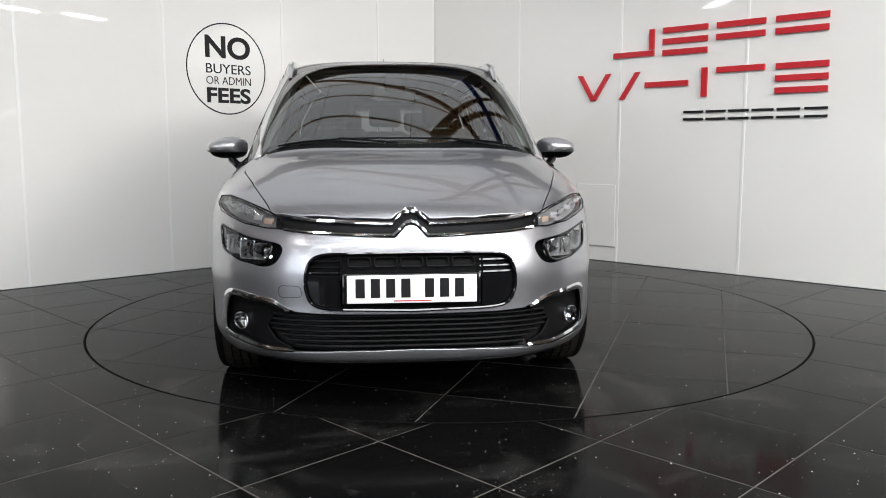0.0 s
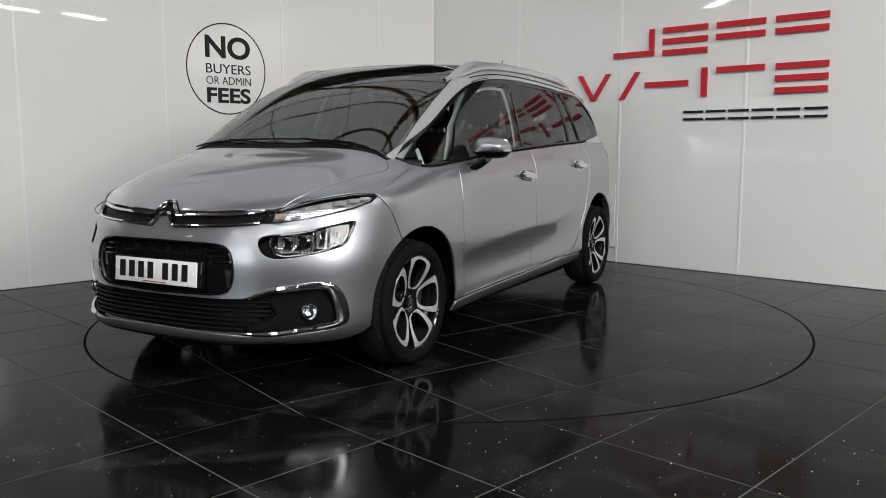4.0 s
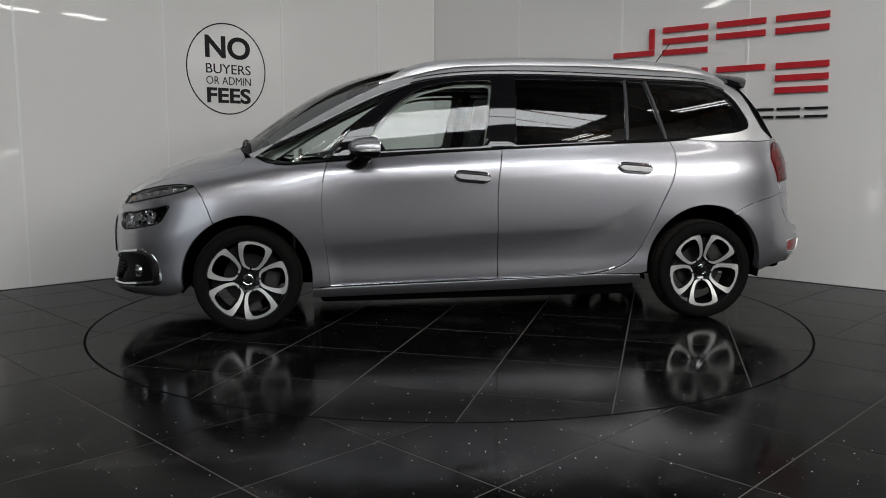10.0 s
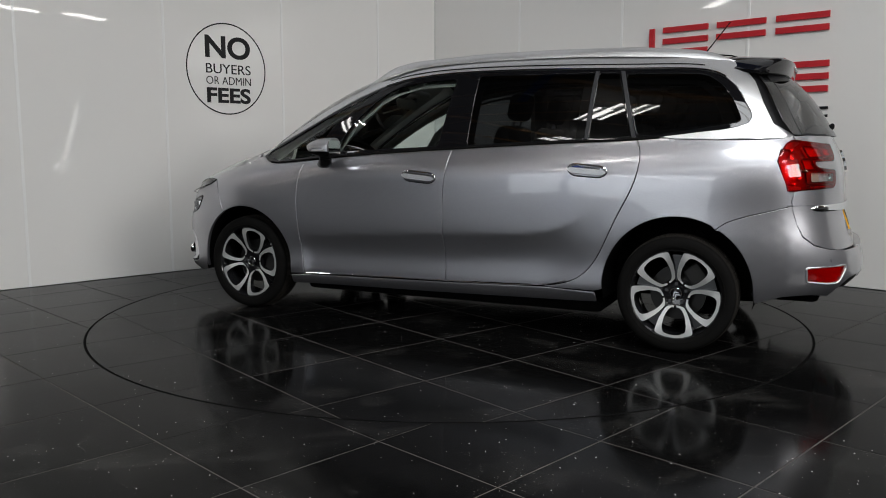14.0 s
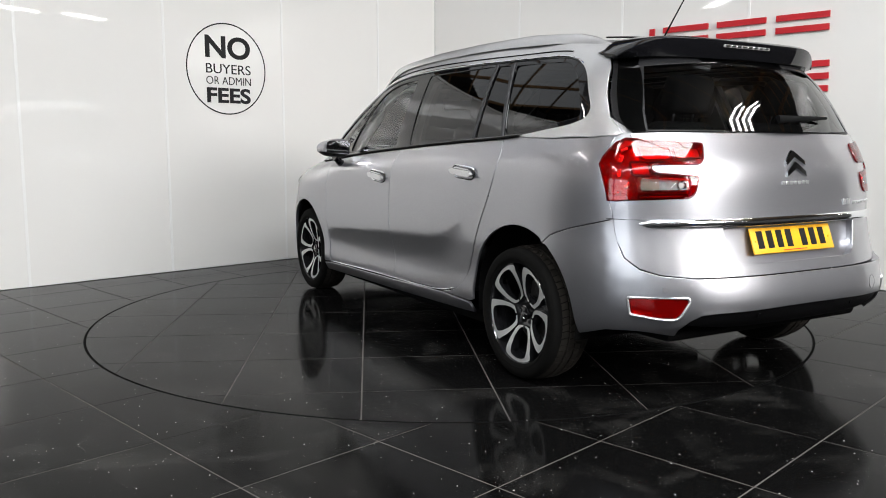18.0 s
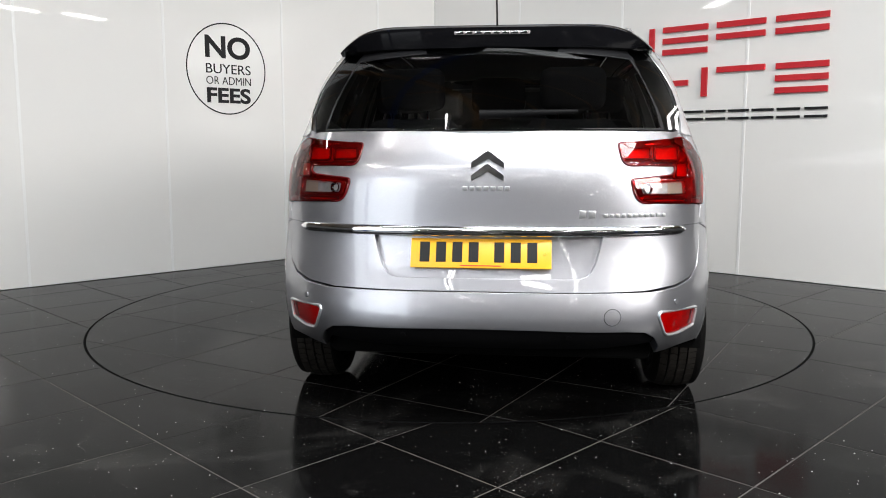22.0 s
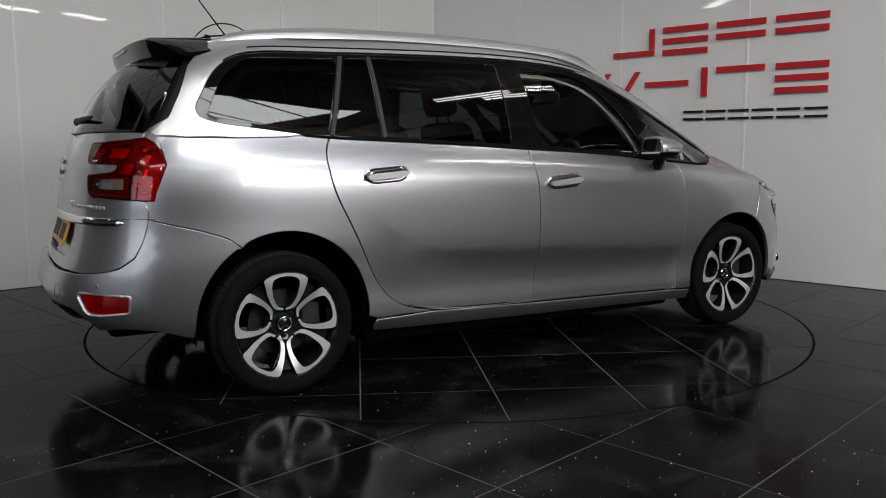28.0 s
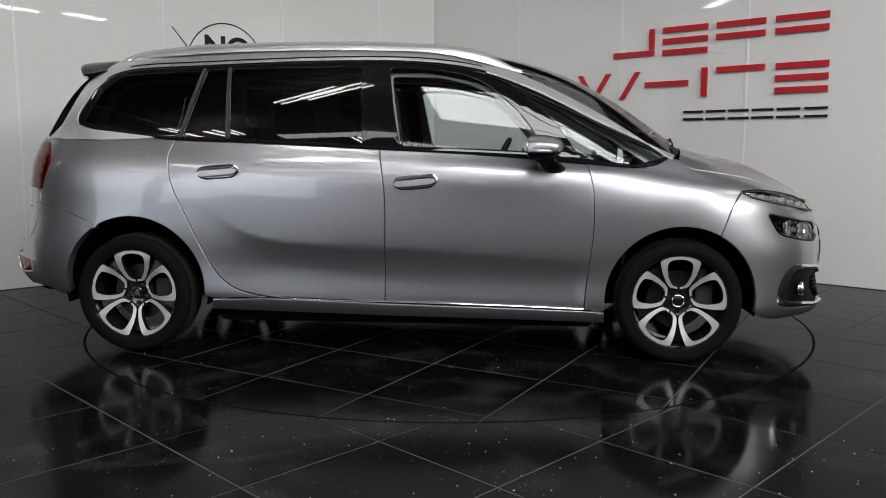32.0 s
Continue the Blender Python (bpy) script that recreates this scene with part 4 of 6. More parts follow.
for sgn in (1, -1):
    bm = bmesh.new()
    tube(bm, [(p.x, sgn * (p.y + .003), p.z) for p in bm_line], .0028, 6)
    part("sill_strip", bm, M_CHROME, car, "thin bright strip along the sill")

# bonnet, from the nose strip back to the scuttle
BONNET_EDGE = curve2([(2.085, .567), (1.9, .645), (1.72, .70), (1.55, .745), (1.47, .745), (1.425, .705)], 5)
bonnet_front = [FR(0, .846), FR(.018, .844), FR(.035, .832), FR(.078, .797), FR(.10, .796), FR(.266, .800), FR(.438, .808), FR(.52, .814)]
bonnet = bonnet_front + on_top(BONNET_EDGE) + on_top([(1.45, .60), (1.49, .40), (1.525, .2), (1.535, 0)])
patch("bonnet", TOP, both_halves(bonnet), M_PAINT, car, step=.04)

# windscreen, scuttle and roof
SCREEN_EDGE = curve2([(1.385, .722), (1.25, .703), (1.05, .682), (.85, .660), (.65, .636), (.50, .613), (.42, .600)], 4)
patch("scuttle", TOP, both_halves(on_top([(1.535, 0), (1.525, .2), (1.49, .40), (1.45, .60), (1.40, .705), (1.425, .42), (1.46, .2), (1.47, 0)])), M_BLACK_PLASTIC, car, "black plastic scuttle panel", off=-.012)
screen = on_top([(1.47, 0), (1.46, .2), (1.425, .42)] + SCREEN_EDGE + [(.46, .3), (.48, 0)])
patch("windscreen", TOP, both_halves(screen), M_SCREEN, car, "clear glass, tinted along the top", off=-.004, thick=.006, step=.05, gap=.003, fair=2, order=4)
roof_edge = [(.42, .600), (.2, .598), (0, .597), (-.5, .594), (-1.0, .584), (-1.35, .562), (-1.56, .530), (-1.66, .505)]
roof = on_top([(.48, 0), (.46, .3)] + roof_edge + [(-1.665, .3), (-1.68, 0)])
patch("roof", TOP, both_halves(roof), M_PAINT, car, step=.05)
# black edge round the screen
frit = on_top([(1.47, 0), (1.46, .2), (1.425, .42)] + SCREEN_EDGE + [(.46, .3), (.48, 0)])
frit_in = on_top([(1.41, 0), (1.40, .2), (1.36, .50), (1.335, .698), (1.2, .688), (1.05, .672), (.85, .650), (.65, .625), (.545, .598), (.54, .3), (.55, 0)])
patch("screen_border", TOP, both_halves(frit), M_BLACK, car, "black printed glass border", off=-.010, thick=.002, step=.05, gap=.004, holes=[both_halves(frit_in)])

# the satin arch: pillar, roof rail and the hook round the rear side window
outer = on_top(SCREEN_EDGE + roof_edge[1:-1])
hook = [V3(-1.665, .570, 1.515), V3(-1.748, .650, 1.432), V3(-1.80, .712, 1.31), V3(-1.852, .746, 1.215), V3(-1.925, .732, 1.143)]
hook_low = on_side(HOOK_LOW[::-1])
inner = on_side([p for p in BELT if p[0] < -1.33]) + on_side(ARCH_LINE[1:])
patch("roof_arch", HIGH, outer + hook + hook_low + inner, M_SATIN, car, "satin silver pillar and roof arch", both=True, off=.003, gap=.002)
rail_mid = [TO(x, y) for x, y in curve2([(.62, .600), (.42, .618), (.15, .624), (-.3, .626), (-.9, .618), (-1.3, .598), (-1.5, .574), (-1.64, .548)], 6)]
CROWN_X = (-1.64, -1.45, -1.13, -.66, -.2, .26, .49, .62)
CROWN_Z = (1.565, 1.612, 1.640, 1.648, 1.645, 1.621, 1.578, 1.537)
for sgn in (1, -1):
    bm = bmesh.new()
    n = len(rail_mid)
    rows = []
    for i, p in enumerate(rail_mid):
        h = max(.004, float(np.interp(p.x, CROWN_X, CROWN_Z)) - p.z)
        f = max(0.0, min(1.0, (.63 - p.x) / .26, (p.x + 1.65) / .12))
        f = f * f * (3 - 2 * f)
        h = h * f + .003
        w = .35 + .65 * f
        rows.append([bm.verts.new((p.x, sgn * (p.y + dy * w), p.z + dz)) for dy, dz in ((-.03, -.004), (-.024, h * .8), (-.008, h), (.010, h * .85), (.026, h * .3), (.034, -.012))])
    for a, b in zip(rows, rows[1:]):
        for k in range(5):
            bm.faces.new((a[k], a[k + 1], b[k + 1], b[k]) if sgn < 0 else (a[k], b[k], b[k + 1], a[k + 1]))
    part("roof_rail", bm, M_SATIN, car, "satin aluminium roof rail")
    # shade in the gap under the rail, drawn as a dark tube
    bm = bmesh.new()
    tube(bm, [(p.x, sgn * (p.y + .004), p.z - .004) for p in [S(x, z + .030) for x, z in ARCH_LINE if -1.5 < x < .42]], .005, 6)
    part("rail_shadow_gap", bm, M_RUBBER, car, "dark strip standing for the shade under the rail")
    bm = bmesh.new()
    tube(bm, [(p.x, sgn * (p.y + .004), p.z) for p in [S(x, z + .004) for x, z in ARCH_LINE if -1.62 < x < .45]], .0045, 6)
    part("window_trim", bm, M_CHROME, car, "bright strip over the windows")

# side glass in a black surround
QUARTER_LIGHT = rounded([(.475, 1.452), (.58, 1.385), (.79, 1.225), (.925, 1.035), (1.20, 1.006), (1.36, 1.045), (1.156, 1.135), (.853, 1.285)], .012)
DOOR_GLASS = rounded([(.0, 1.10), (-.068, 1.500), (.2, 1.487), (.36, 1.455), (.47, 1.395), (.635, 1.245), (.745, 1.065)], [.03, .03, .2, .1, .1, .08, .03])
REAR_GLASS = rounded([(-.890, 1.138), (-.912, 1.505), (-.214, 1.510), (-.19, 1.106)], .02)
REAR_FIXED = rounded([(-1.145, 1.150), (-1.048, 1.498), (-.940, 1.503), (-.920, 1.141)], .015)
SIDE_GLASS = rounded([(-1.708, 1.222), (-1.633, 1.385), (-1.518, 1.478), (-1.085, 1.495), (-1.182, 1.154), (-1.32, 1.160)], [.03, .1, .06, .03, .03, .2])
window_line = on_side(BELT + ARCH_LINE[1:-1])
PANES = (QUARTER_LIGHT, DOOR_GLASS, REAR_GLASS, REAR_FIXED, SIDE_GLASS)
patch("window_surround", SIDE, window_line, M_BLACK_GLOSS, car, "gloss black window surround", both=True, off=-.003, gap=.003, holes=[on_side(p) for p in PANES], step=.05)
for pane, glass, lab in zip(PANES, (M_GLASS, M_GLASS, M_PRIVACY, M_PRIVACY, M_PRIVACY), ("clear fixed quarter light", "clear front door glass", "dark privacy glass", "dark privacy glass", "dark privacy glass")):
    patch("window_pane", SIDE, on_side(pane), glass, car, lab, both=True, off=-.008, thick=.004, gap=-.006, step=.06, fair=1)
for a, b in (((-1.164, 1.142), (-1.066, 1.508)), ((-.905, 1.135), (-.926, 1.512))):
    for sgn in (1, -1):
        bm = bmesh.new()
        pts = [S(a[0] + (b[0] - a[0]) * k / 8, a[1] + (b[1] - a[1]) * k / 8) for k in range(9)]
        rows = [[bm.verts.new((p.x + dx, sgn * (p.y + dy), p.z)) for dx, dy in ((-.012, -.004), (-.009, .003), (.009, .003), (.012, -.004))] for p in pts]
        for r0, r1 in zip(rows, rows[1:]):
            for k in range(3):
                bm.faces.new((r0[k], r0[k + 1], r1[k + 1], r1[k]))
        bmesh.ops.recalc_face_normals(bm, faces=bm.faces)
        part("pillar_strip", bm, M_GREY_TRIM, car, "grey pillar strip")
for sgn in (1, -1):
    bm = bmesh.new()
    tube(bm, [(p.x, sgn * (p.y + .004), p.z) for p in [S(x, belt(x) - .002) for x in np.linspace(1.25, -1.30, 40)]], .007, 6)
    part("belt_seal", bm, M_RUBBER, car, "black rubber waist seal")

# front bumper with its openings
GRILLE = rounded([(0, .668), (.362, .666), (.415, .635), (.432, .545), (.41, .465), (.352, .444), (0, .436)], [0, .08, .04, .08, .04, .08, 0])
LAMP = rounded([(.815, .762), (.673, .718), (.531, .701), (.517, .676), (.545, .622), (.597, .602), (.709, .618), (.800, .650)], [.02, .05, .03, .02, .04, .03, .05, .03])
INTAKE = [(0, .420), (.363, .423), (.47, .428)] + rounded([(.50, .440), (.56, .474), (.745, .500), (.788, .468), (.811, .365), (.797, .285), (.623, .262), (.47, .268)], [.0, .02, .03, .03, .05, .04, .04, 0]) + [(.3, .278), (0, .283)]
nose_top = on_nose([(0, .783), (.016, .780), (.066, .728), (.2, .733), (.356, .745), (.515, .757)]) + [V3(2.128, .582, .757), V3(2.06, .682, .772), V3(1.965, .753, .792), V3(1.868, .81, .812), V3(1.76, .84, .838), S(1.705, .866)]
f_arch = arc(*FRONT_ARCH, 61, -9, 20)
nose_low = [S(1.66, .80)] + on_side(f_arch) + [S(1.83, .235), V3(1.93, .80, .215), V3(2.05, .66, .212), V3(2.14, .46, .215), V3(2.19, .2, .213), V3(2.20, 0, .212)]
grille_full = both_halves(on_nose(GRILLE))
intake_full = both_halves(on_nose(INTAKE))
lamp_l = on_nose(LAMP)
lamp_r = [Vector((p.x, -p.y, p.z)) for p in lamp_l]
patch("front_bumper", NOSE, both_halves(nose_top + nose_low), M_PAINT, car, holes=[grille_full, intake_full, lamp_l, lamp_r], step=.03, thick=.02, gap=.0034)
patch("splitter", NOSE, both_halves(on_nose([(0, .232), (.46, .232), (.60, .236), (.60, .208), (.46, .203), (0, .203)])), M_BLACK_PLASTIC, car, "dark underside lip", off=.004, step=.04)

# upper grille: dark mesh, bars, gloss ends
patch("upper_grille", NOSE, grille_full, M_BLACK_PLASTIC, car, "gloss black upper grille", off=-.030, thick=.004, gap=-.008, step=.04)
bm = bmesh.new()
tube(bm, [p + Vector((.002, 0, 0)) for p in grille_full], .006, 6, True)
part("grille_frame", bm, M_BLACK_GLOSS, car, "black grille frame")
for y0, y1 in ((-.40, -.275), (.275, .40)):
    for z in (.635, .610, .586):
        bm = bmesh.new()
        tube(bm, [FR(y0 + (y1 - y0) * k / 6, z) + Vector((-.012, 0, 0)) for k in range(7)], .006, 6)
        part("grille_bar", bm, M_BLACK_GLOSS, car)
for sgn in (1, -1):
    patch("grille_end", NOSE, on_nose(rounded([(.290, .592), (.418, .592), (.425, .545), (.405, .472), (.350, .452), (.290, .452)], [.01, .01, .03, .03, .05, .01])), M_BLACK_GLOSS, car, "gloss black grille end", off=-.010, thick=.012, gap=0, step=.04, mirror=sgn < 0)
for k in range(5):
    y = -.21 + k * .105
    bm = bmesh.new()
    tube(bm, [FR(a, b) + Vector((-.018, 0, 0)) for a, b in rounded([(y - .045, .612), (y - .045, .648), (y + .045, .648), (y + .045, .612)], .012)], .004, 6, True)
    part("grille_link", bm, M_BLACK_PLASTIC, car)
for y in (-.285, .285):
    bm = bmesh.new()
    tube(bm, [FR(y, z) + Vector((-.004, 0, 0)) for z in (.655, .60, .56)], .004, 6)
    part("grille_upright", bm, M_BLACK_GLOSS, car, "gloss black upright")
    bm = bmesh.new()
    rod(bm, FR(y * 1.22, .497) + Vector((-.03, 0, 0)), FR(y * 1.22, .497) + Vector((-.012, 0, 0)), .011)
    part("parking_sensor", bm, M_BLACK_PLASTIC, car)

# lower intake with its slats
low = on_nose([(0, .420), (.363, .423), (.55, .428), (.60, .36), (.55, .30), (.47, .272), (0, .283)])
patch("lower_grille", NOSE, both_halves(low), M_BLACK, car, "black lower grille", off=-.05, thick=.004, gap=-.01, step=.05)
for k in range(7):
    z = .412 - k * .0195
    w = .575 - abs(k - 2) * .006 - (0 if k < 4 else (k - 3) * .028)
    bm = bmesh.new()
    pts = [FR(-w + 2 * w * i / 24, z) for i in range(25)]
    rows = [[bm.verts.new(p + Vector((dx, 0, dz))) for dx, dz in ((-.04, .004), (-.014, .005), (-.010, 0), (-.014, -.005), (-.04, -.004))] for p in pts]
    for a, b in zip(rows, rows[1:]):
        for i in range(4):
            bm.faces.new((a[i], a[i + 1], b[i + 1], b[i]))
    bmesh.ops.recalc_face_normals(bm, faces=bm.faces)
    part("grille_slat", bm, M_BLACK_PLASTIC, car)

# fog lamp corners, with a chrome bracket round each
for sgn in (1, -1):
    mir = sgn < 0
    pod = rounded([(.47, .432), (.56, .468), (.745, .494), (.784, .464), (.806, .365), (.792, .29), (.623, .268), (.50, .272), (.57, .305), (.61, .36), (.575, .415)], .012)
    pod_ob = patch("fog_corner", NOSE, on_nose(pod), M_BLACK_PLASTIC, car, "dark fog lamp corner with a chrome bracket", off=-.022, thick=.02, gap=-.004, step=.03, mirror=mir)
    top_bar = curve2([(.492, .436), (.56, .474), (.65, .490), (.735, .500), (.778, .485), (.803, .43), (.813, .365), (.805, .30), (.780, .283), (.70, .272), (.62, .262), (.475, .268)], 5)
    bm = bmesh.new()
    n = len(top_bar)
    rows = []
    for i, (y, z) in enumerate(top_bar):
        a, b = top_bar[max(0, i - 1)], top_bar[min(n - 1, i + 1)]
        d = Vector((b[0] - a[0], b[1] - a[1])).normalized()
        nx, nz = -d.y, d.x
        w = .009 + .014 * math.sin(math.pi * i / (n - 1)) ** 0.5
        row = []
        for s, h in ((0, -.006), (.1, .004), (.5, .010), (.9, .003), (1, -.012)):
            q = FR(y - nx * 0 + nx * (-s) * -1 * -w * 1.6, z + nz * (-s) * -1 * -w * 1.6)
            row.append(bm.verts.new((q.x + h, sgn * q.y, q.z)))
        rows.append(row)
    for a, b in zip(rows, rows[1:]):
        for i in range(4):
            bm.faces.new((a[i], a[i + 1], b[i + 1], b[i]))
    bmesh.ops.recalc_face_normals(bm, faces=bm.faces)
    part("chrome_bracket", bm, M_CHROME, pod_ob, "chrome bracket")
    c = FR(.700, .368)
    at = Vector((c.x - .015, sgn * c.y, c.z))
    turn = Matrix.Translation(at) @ Vector((1, sgn * .45, 0)).to_track_quat("Y", "Z").to_matrix().to_4x4()
    bm = bmesh.new()
    lathe(bm, [(.004, -.01), (.025, 0.0), (.032, .012), (.034, .016), (.037, .012), (.037, -.005)], 24)
    bmesh.ops.transform(bm, matrix=turn, verts=bm.verts)
    lamp = part("fog_lamp", bm, M_CHROME, pod_ob, "round fog lamp")
    bm = bmesh.new()
    lathe(bm, [(.0005, .022), (.017, .020), (.029, .014), (.032, .010)], 24)
    bmesh.ops.transform(bm, matrix=turn, verts=bm.verts)
    part("fog_lens", bm, M_CLEAR, lamp, "clear lens")

# chrome strips that run into the two chevrons in the middle
for z0, z1, apex, w in ((.786, .797, .838, .012), (.738, .745, .788, .012)):
    pts = [(.0, apex), (.02, apex - .004), (.074, z0), (.10, z0), (.25, z0 + .004), (.40, z0 + .010), (.515, z0 + (.024 if z0 > .77 else .020))]
    half = []
    for a, b in zip(pts, pts[1:]):
        half += [(a[0] + (b[0] - a[0]) * k / 5, a[1] + (b[1] - a[1]) * k / 5) for k in range(5)]
    half.append(pts[-1])
    line = [(-y, z) for y, z in half[::-1]] + half[1:]
    bm = bmesh.new()
    rows = []
    for i, (y, z) in enumerate(line):
        cw = w * (1.9 if abs(y) < .05 else 1.0) * .5
        p = FR(abs(y), z)
        p.y = y
        rows.append([bm.verts.new(p + Vector((dx, 0, dz))) for dx, dz in ((-.008, cw + .002), (.009, cw), (.013, 0), (.009, -cw), (-.008, -cw - .002))])
    for a, b in zip(rows, rows[1:]):
        for k in range(4):
            bm.faces.new((a[k], a[k + 1], b[k + 1], b[k]))
    bmesh.ops.recalc_face_normals(bm, faces=bm.faces)
    part("chrome_strip", bm, M_CHROME, car, "chrome strip rising to a chevron")
band = on_nose([(0, .842), (.018, .840), (.078, .794), (.266, .797), (.438, .805), (.55, .812), (.55, .765), (.515, .760), (.356, .748), (.2, .736), (.066, .731), (.016, .779), (0, .781)])
patch("nose_band", NOSE, both_halves(band), M_BLACK_PLASTIC, car, "black band between the chrome strips", off=-.010, thick=.01, gap=0, step=.03)

# lamps: slim upper light and the main lamp below
drl3 = [FR(.512, .762), FR(.53, .80), V3(2.09, .560, .817), V3(2.02, .628, .842), V3(1.92, .705, .864), V3(1.80, .775, .878), S(1.712, .872), V3(1.76, .836, .842), V3(1.868, .806, .815), V3(1.965, .75, .795), V3(2.06, .68, .775), V3(2.128, .58, .760)]
for sgn in (1, -1):
    mir = sgn < 0
    drl = patch("running_light", NOSE, drl3, M_LAMP_BACK, car, "slim daytime running light", off=-.030, thick=.004, gap=.002, step=.03, mirror=mir)
    patch("light_cover", NOSE, drl3, M_CLEAR, drl, "clear cover", off=-.001, thick=.006, gap=.003, step=.03, mirror=mir)
    bm = bmesh.new()
    tube(bm, [Vector((p.x - .001, sgn * p.y, p.z)) for p in drl3], .003, 6, True)
    part("lamp_frame", bm, M_BLACK_GLOSS, drl, "black lamp frame")
    for k in range(7):
        t = (k + .35) / 7
        p = V3(*[float(np.interp(t, (0, .25, .5, .75, 1), c)) for c in ((2.122, 2.045, 1.945, 1.838, 1.755), (.572, .655, .728, .790, .830), (.780, .803, .826, .845, .858))])
        n = Vector((1, .9, .1)).normalized()
        bm = bmesh.new()
        h = .024 - .0016 * k
        prism(bm, [(-.027, -h / 2), (.021, -h / 2), (.027, h / 2), (-.021, h / 2)], .010, ID4, .003)
        for q in bm.verts:
            q.co = Vector((q.co.y, q.co.x, q.co.z))
        bmesh.ops.recalc_face_normals(bm, faces=bm.faces)
        rot = Vector((n.x, sgn * n.y, n.z)).to_track_quat("X", "Z").to_matrix().to_4x4()
        bmesh.ops.transform(bm, matrix=Matrix.Translation((p.x - .020, sgn * (p.y - .014), p.z)) @ rot, verts=bm.verts)
        part("light_cell", bm, M_AMBER if k == 0 else M_CLEAR_LAMP if k % 2 else M_REFLECTOR, drl)
    lamp = patch("headlamp", NOSE, lamp_l, M_BLACK_PLASTIC, car, "dark-framed headlamp with chrome reflectors", off=-.045, thick=.006, gap=-.006, step=.04, mirror=mir)
    glass_l = on_nose(rounded([(.810, .756), (.673, .714), (.575, .702), (.560, .68), (.585, .628), (.62, .612), (.709, .622), (.794, .655)], .02))
    patch("lamp_cover", NOSE, glass_l, M_CLEAR, lamp, "clear cover", off=-.002, thick=.012, gap=.002, step=.04, mirror=mir)
    bm = bmesh.new()
    tube(bm, [Vector((p.x - .004, sgn * p.y, p.z)) for p in glass_l], .006, 6, True)
    part("lamp_frame", bm, M_BLACK_GLOSS, lamp, "black lamp frame")
    for y, z, r in ((.615, .662, .038), (.672, .665, .044), (.735, .682, .046)):
        p = FR(y, z)
        n = Vector((1, .55, 0)).normalized()
        turn = Matrix.Translation((p.x - .055, sgn * (p.y - .02), p.z)) @ Vector((n.x, sgn * n.y, 0)).to_track_quat("Y", "Z").to_matrix().to_4x4()
        bm = bmesh.new()
        lathe(bm, [(.010, -.008), (.024, -.002), (r * .85, .012), (r * 1.22, .042), (r * 1.30, .043)], 4)
        bmesh.ops.transform(bm, matrix=turn @ Matrix.Rotation(radians(45), 4, "Y"), verts=bm.verts)
        bowl = part("reflector", bm, M_REFLECTOR, lamp, "bright angular reflector", smooth=False)
        bm = bmesh.new()
        bmesh.ops.create_uvsphere(bm, u_segments=14, v_segments=8, radius=.012)
        bmesh.ops.transform(bm, matrix=turn @ Matrix.Translation((0, .012, 0)), verts=bm.verts)
        part("bulb", bm, M_CLEAR, bowl)
    # small bright facets of the reflectors
    dice = random.Random(5)
    for k in range(22):
        y, z = .585 + .19 * dice.random(), .628 + .085 * dice.random()
        if z > .70 and y < .67 or z < .64 and y > .73:
            continue
        q = FR(y, z)
        bm = bmesh.new()
        rbox(bm, (.010, dice.uniform(.012, .030), dice.uniform(.010, .026)), (0, 0, 0), (dice.uniform(-40, 40), dice.uniform(-35, 35), dice.uniform(-35, 35)), .002, 1)
        bmesh.ops.transform(bm, matrix=Matrix.Translation((q.x - dice.uniform(.018, .034), sgn * (q.y - .012), q.z)), verts=bm.verts)
        part("lamp_facet", bm, M_CHROME if k % 3 else M_BLACK_GLOSS, lamp, "")
    # chrome fins between the bowls
    for y in (.642, .703, .768):
        p = FR(y, .675)
        bm = bmesh.new()
        rbox(bm, (.05, .006, .075), (p.x - .035, sgn * (p.y - .01), p.z), (0, 0, sgn * 25), .002)
        part("lamp_fin", bm, M_CHROME, lamp)

# tow-eye cover
tow = rounded([(-.535, .485), (-.535, .535), (-.445, .535), (-.440, .49)], .02)
bm = bmesh.new()
tube(bm, [FR(y, z) + Vector((.0005, 0, 0)) for y, z in tow], .0015, 5, True)
part("tow_eye_cover", bm, M_SHADED_PAINT, car)

# ---- tail ----
LAMP_IN = rounded([(.718, 1.122), (.477, 1.102), (.488, 1.045), (.508, 1.020), (.690, 1.018), (.697, 1.0), (.680, .984), (.523, .970), (.542, .905), (.566, .884), (.803, .872)], [0, .012, .03, .02, .01, .01, .012, .015, .03, .02, 0])
lamp_in3 = on_tail(LAMP_IN)
lamp_out3 = [V3(-1.940, .820, .872), V3(-1.910, .815, .95), S(-1.887, 1.02), S(-1.893, 1.05), S(-1.92, 1.105), V3(-1.945, .735, 1.124)]
tail_lamp3 = lamp_in3 + lamp_out3
gate = on_tail([(0, 1.150), (.40, 1.150), (.66, 1.150), (.722, 1.146)]) + lamp_in3 + on_tail([(.812, .82), (.812, .776), (.808, .70), (.796, .642), (.76, .600), (.70, .578), (.584, .564), (.352, .563), (0, .564)])
PLATE_WELL = rounded([(0, .766), (.424, .766), (.400, .672), (.375, .626), (.34, .612), (0, .612)], [0, .012, .05, .03, .03, 0])
well = both_halves(on_tail(PLATE_WELL))
patch("tailgate", TAIL, both_halves(gate), M_PAINT, car, step=.03, holes=[well], thick=.035, gap=.0034)
patch("plate_recess", TAIL, well, M_PAINT, car, off=-.032, thick=.004, gap=-.002, step=.04)
# groove drawn as a thin dark line, its shade in the colour
gate_line = on_tail([(0, .778), (.3, .777), (.6, .777), (.74, .778), (.80, .779), (.826, .78)])
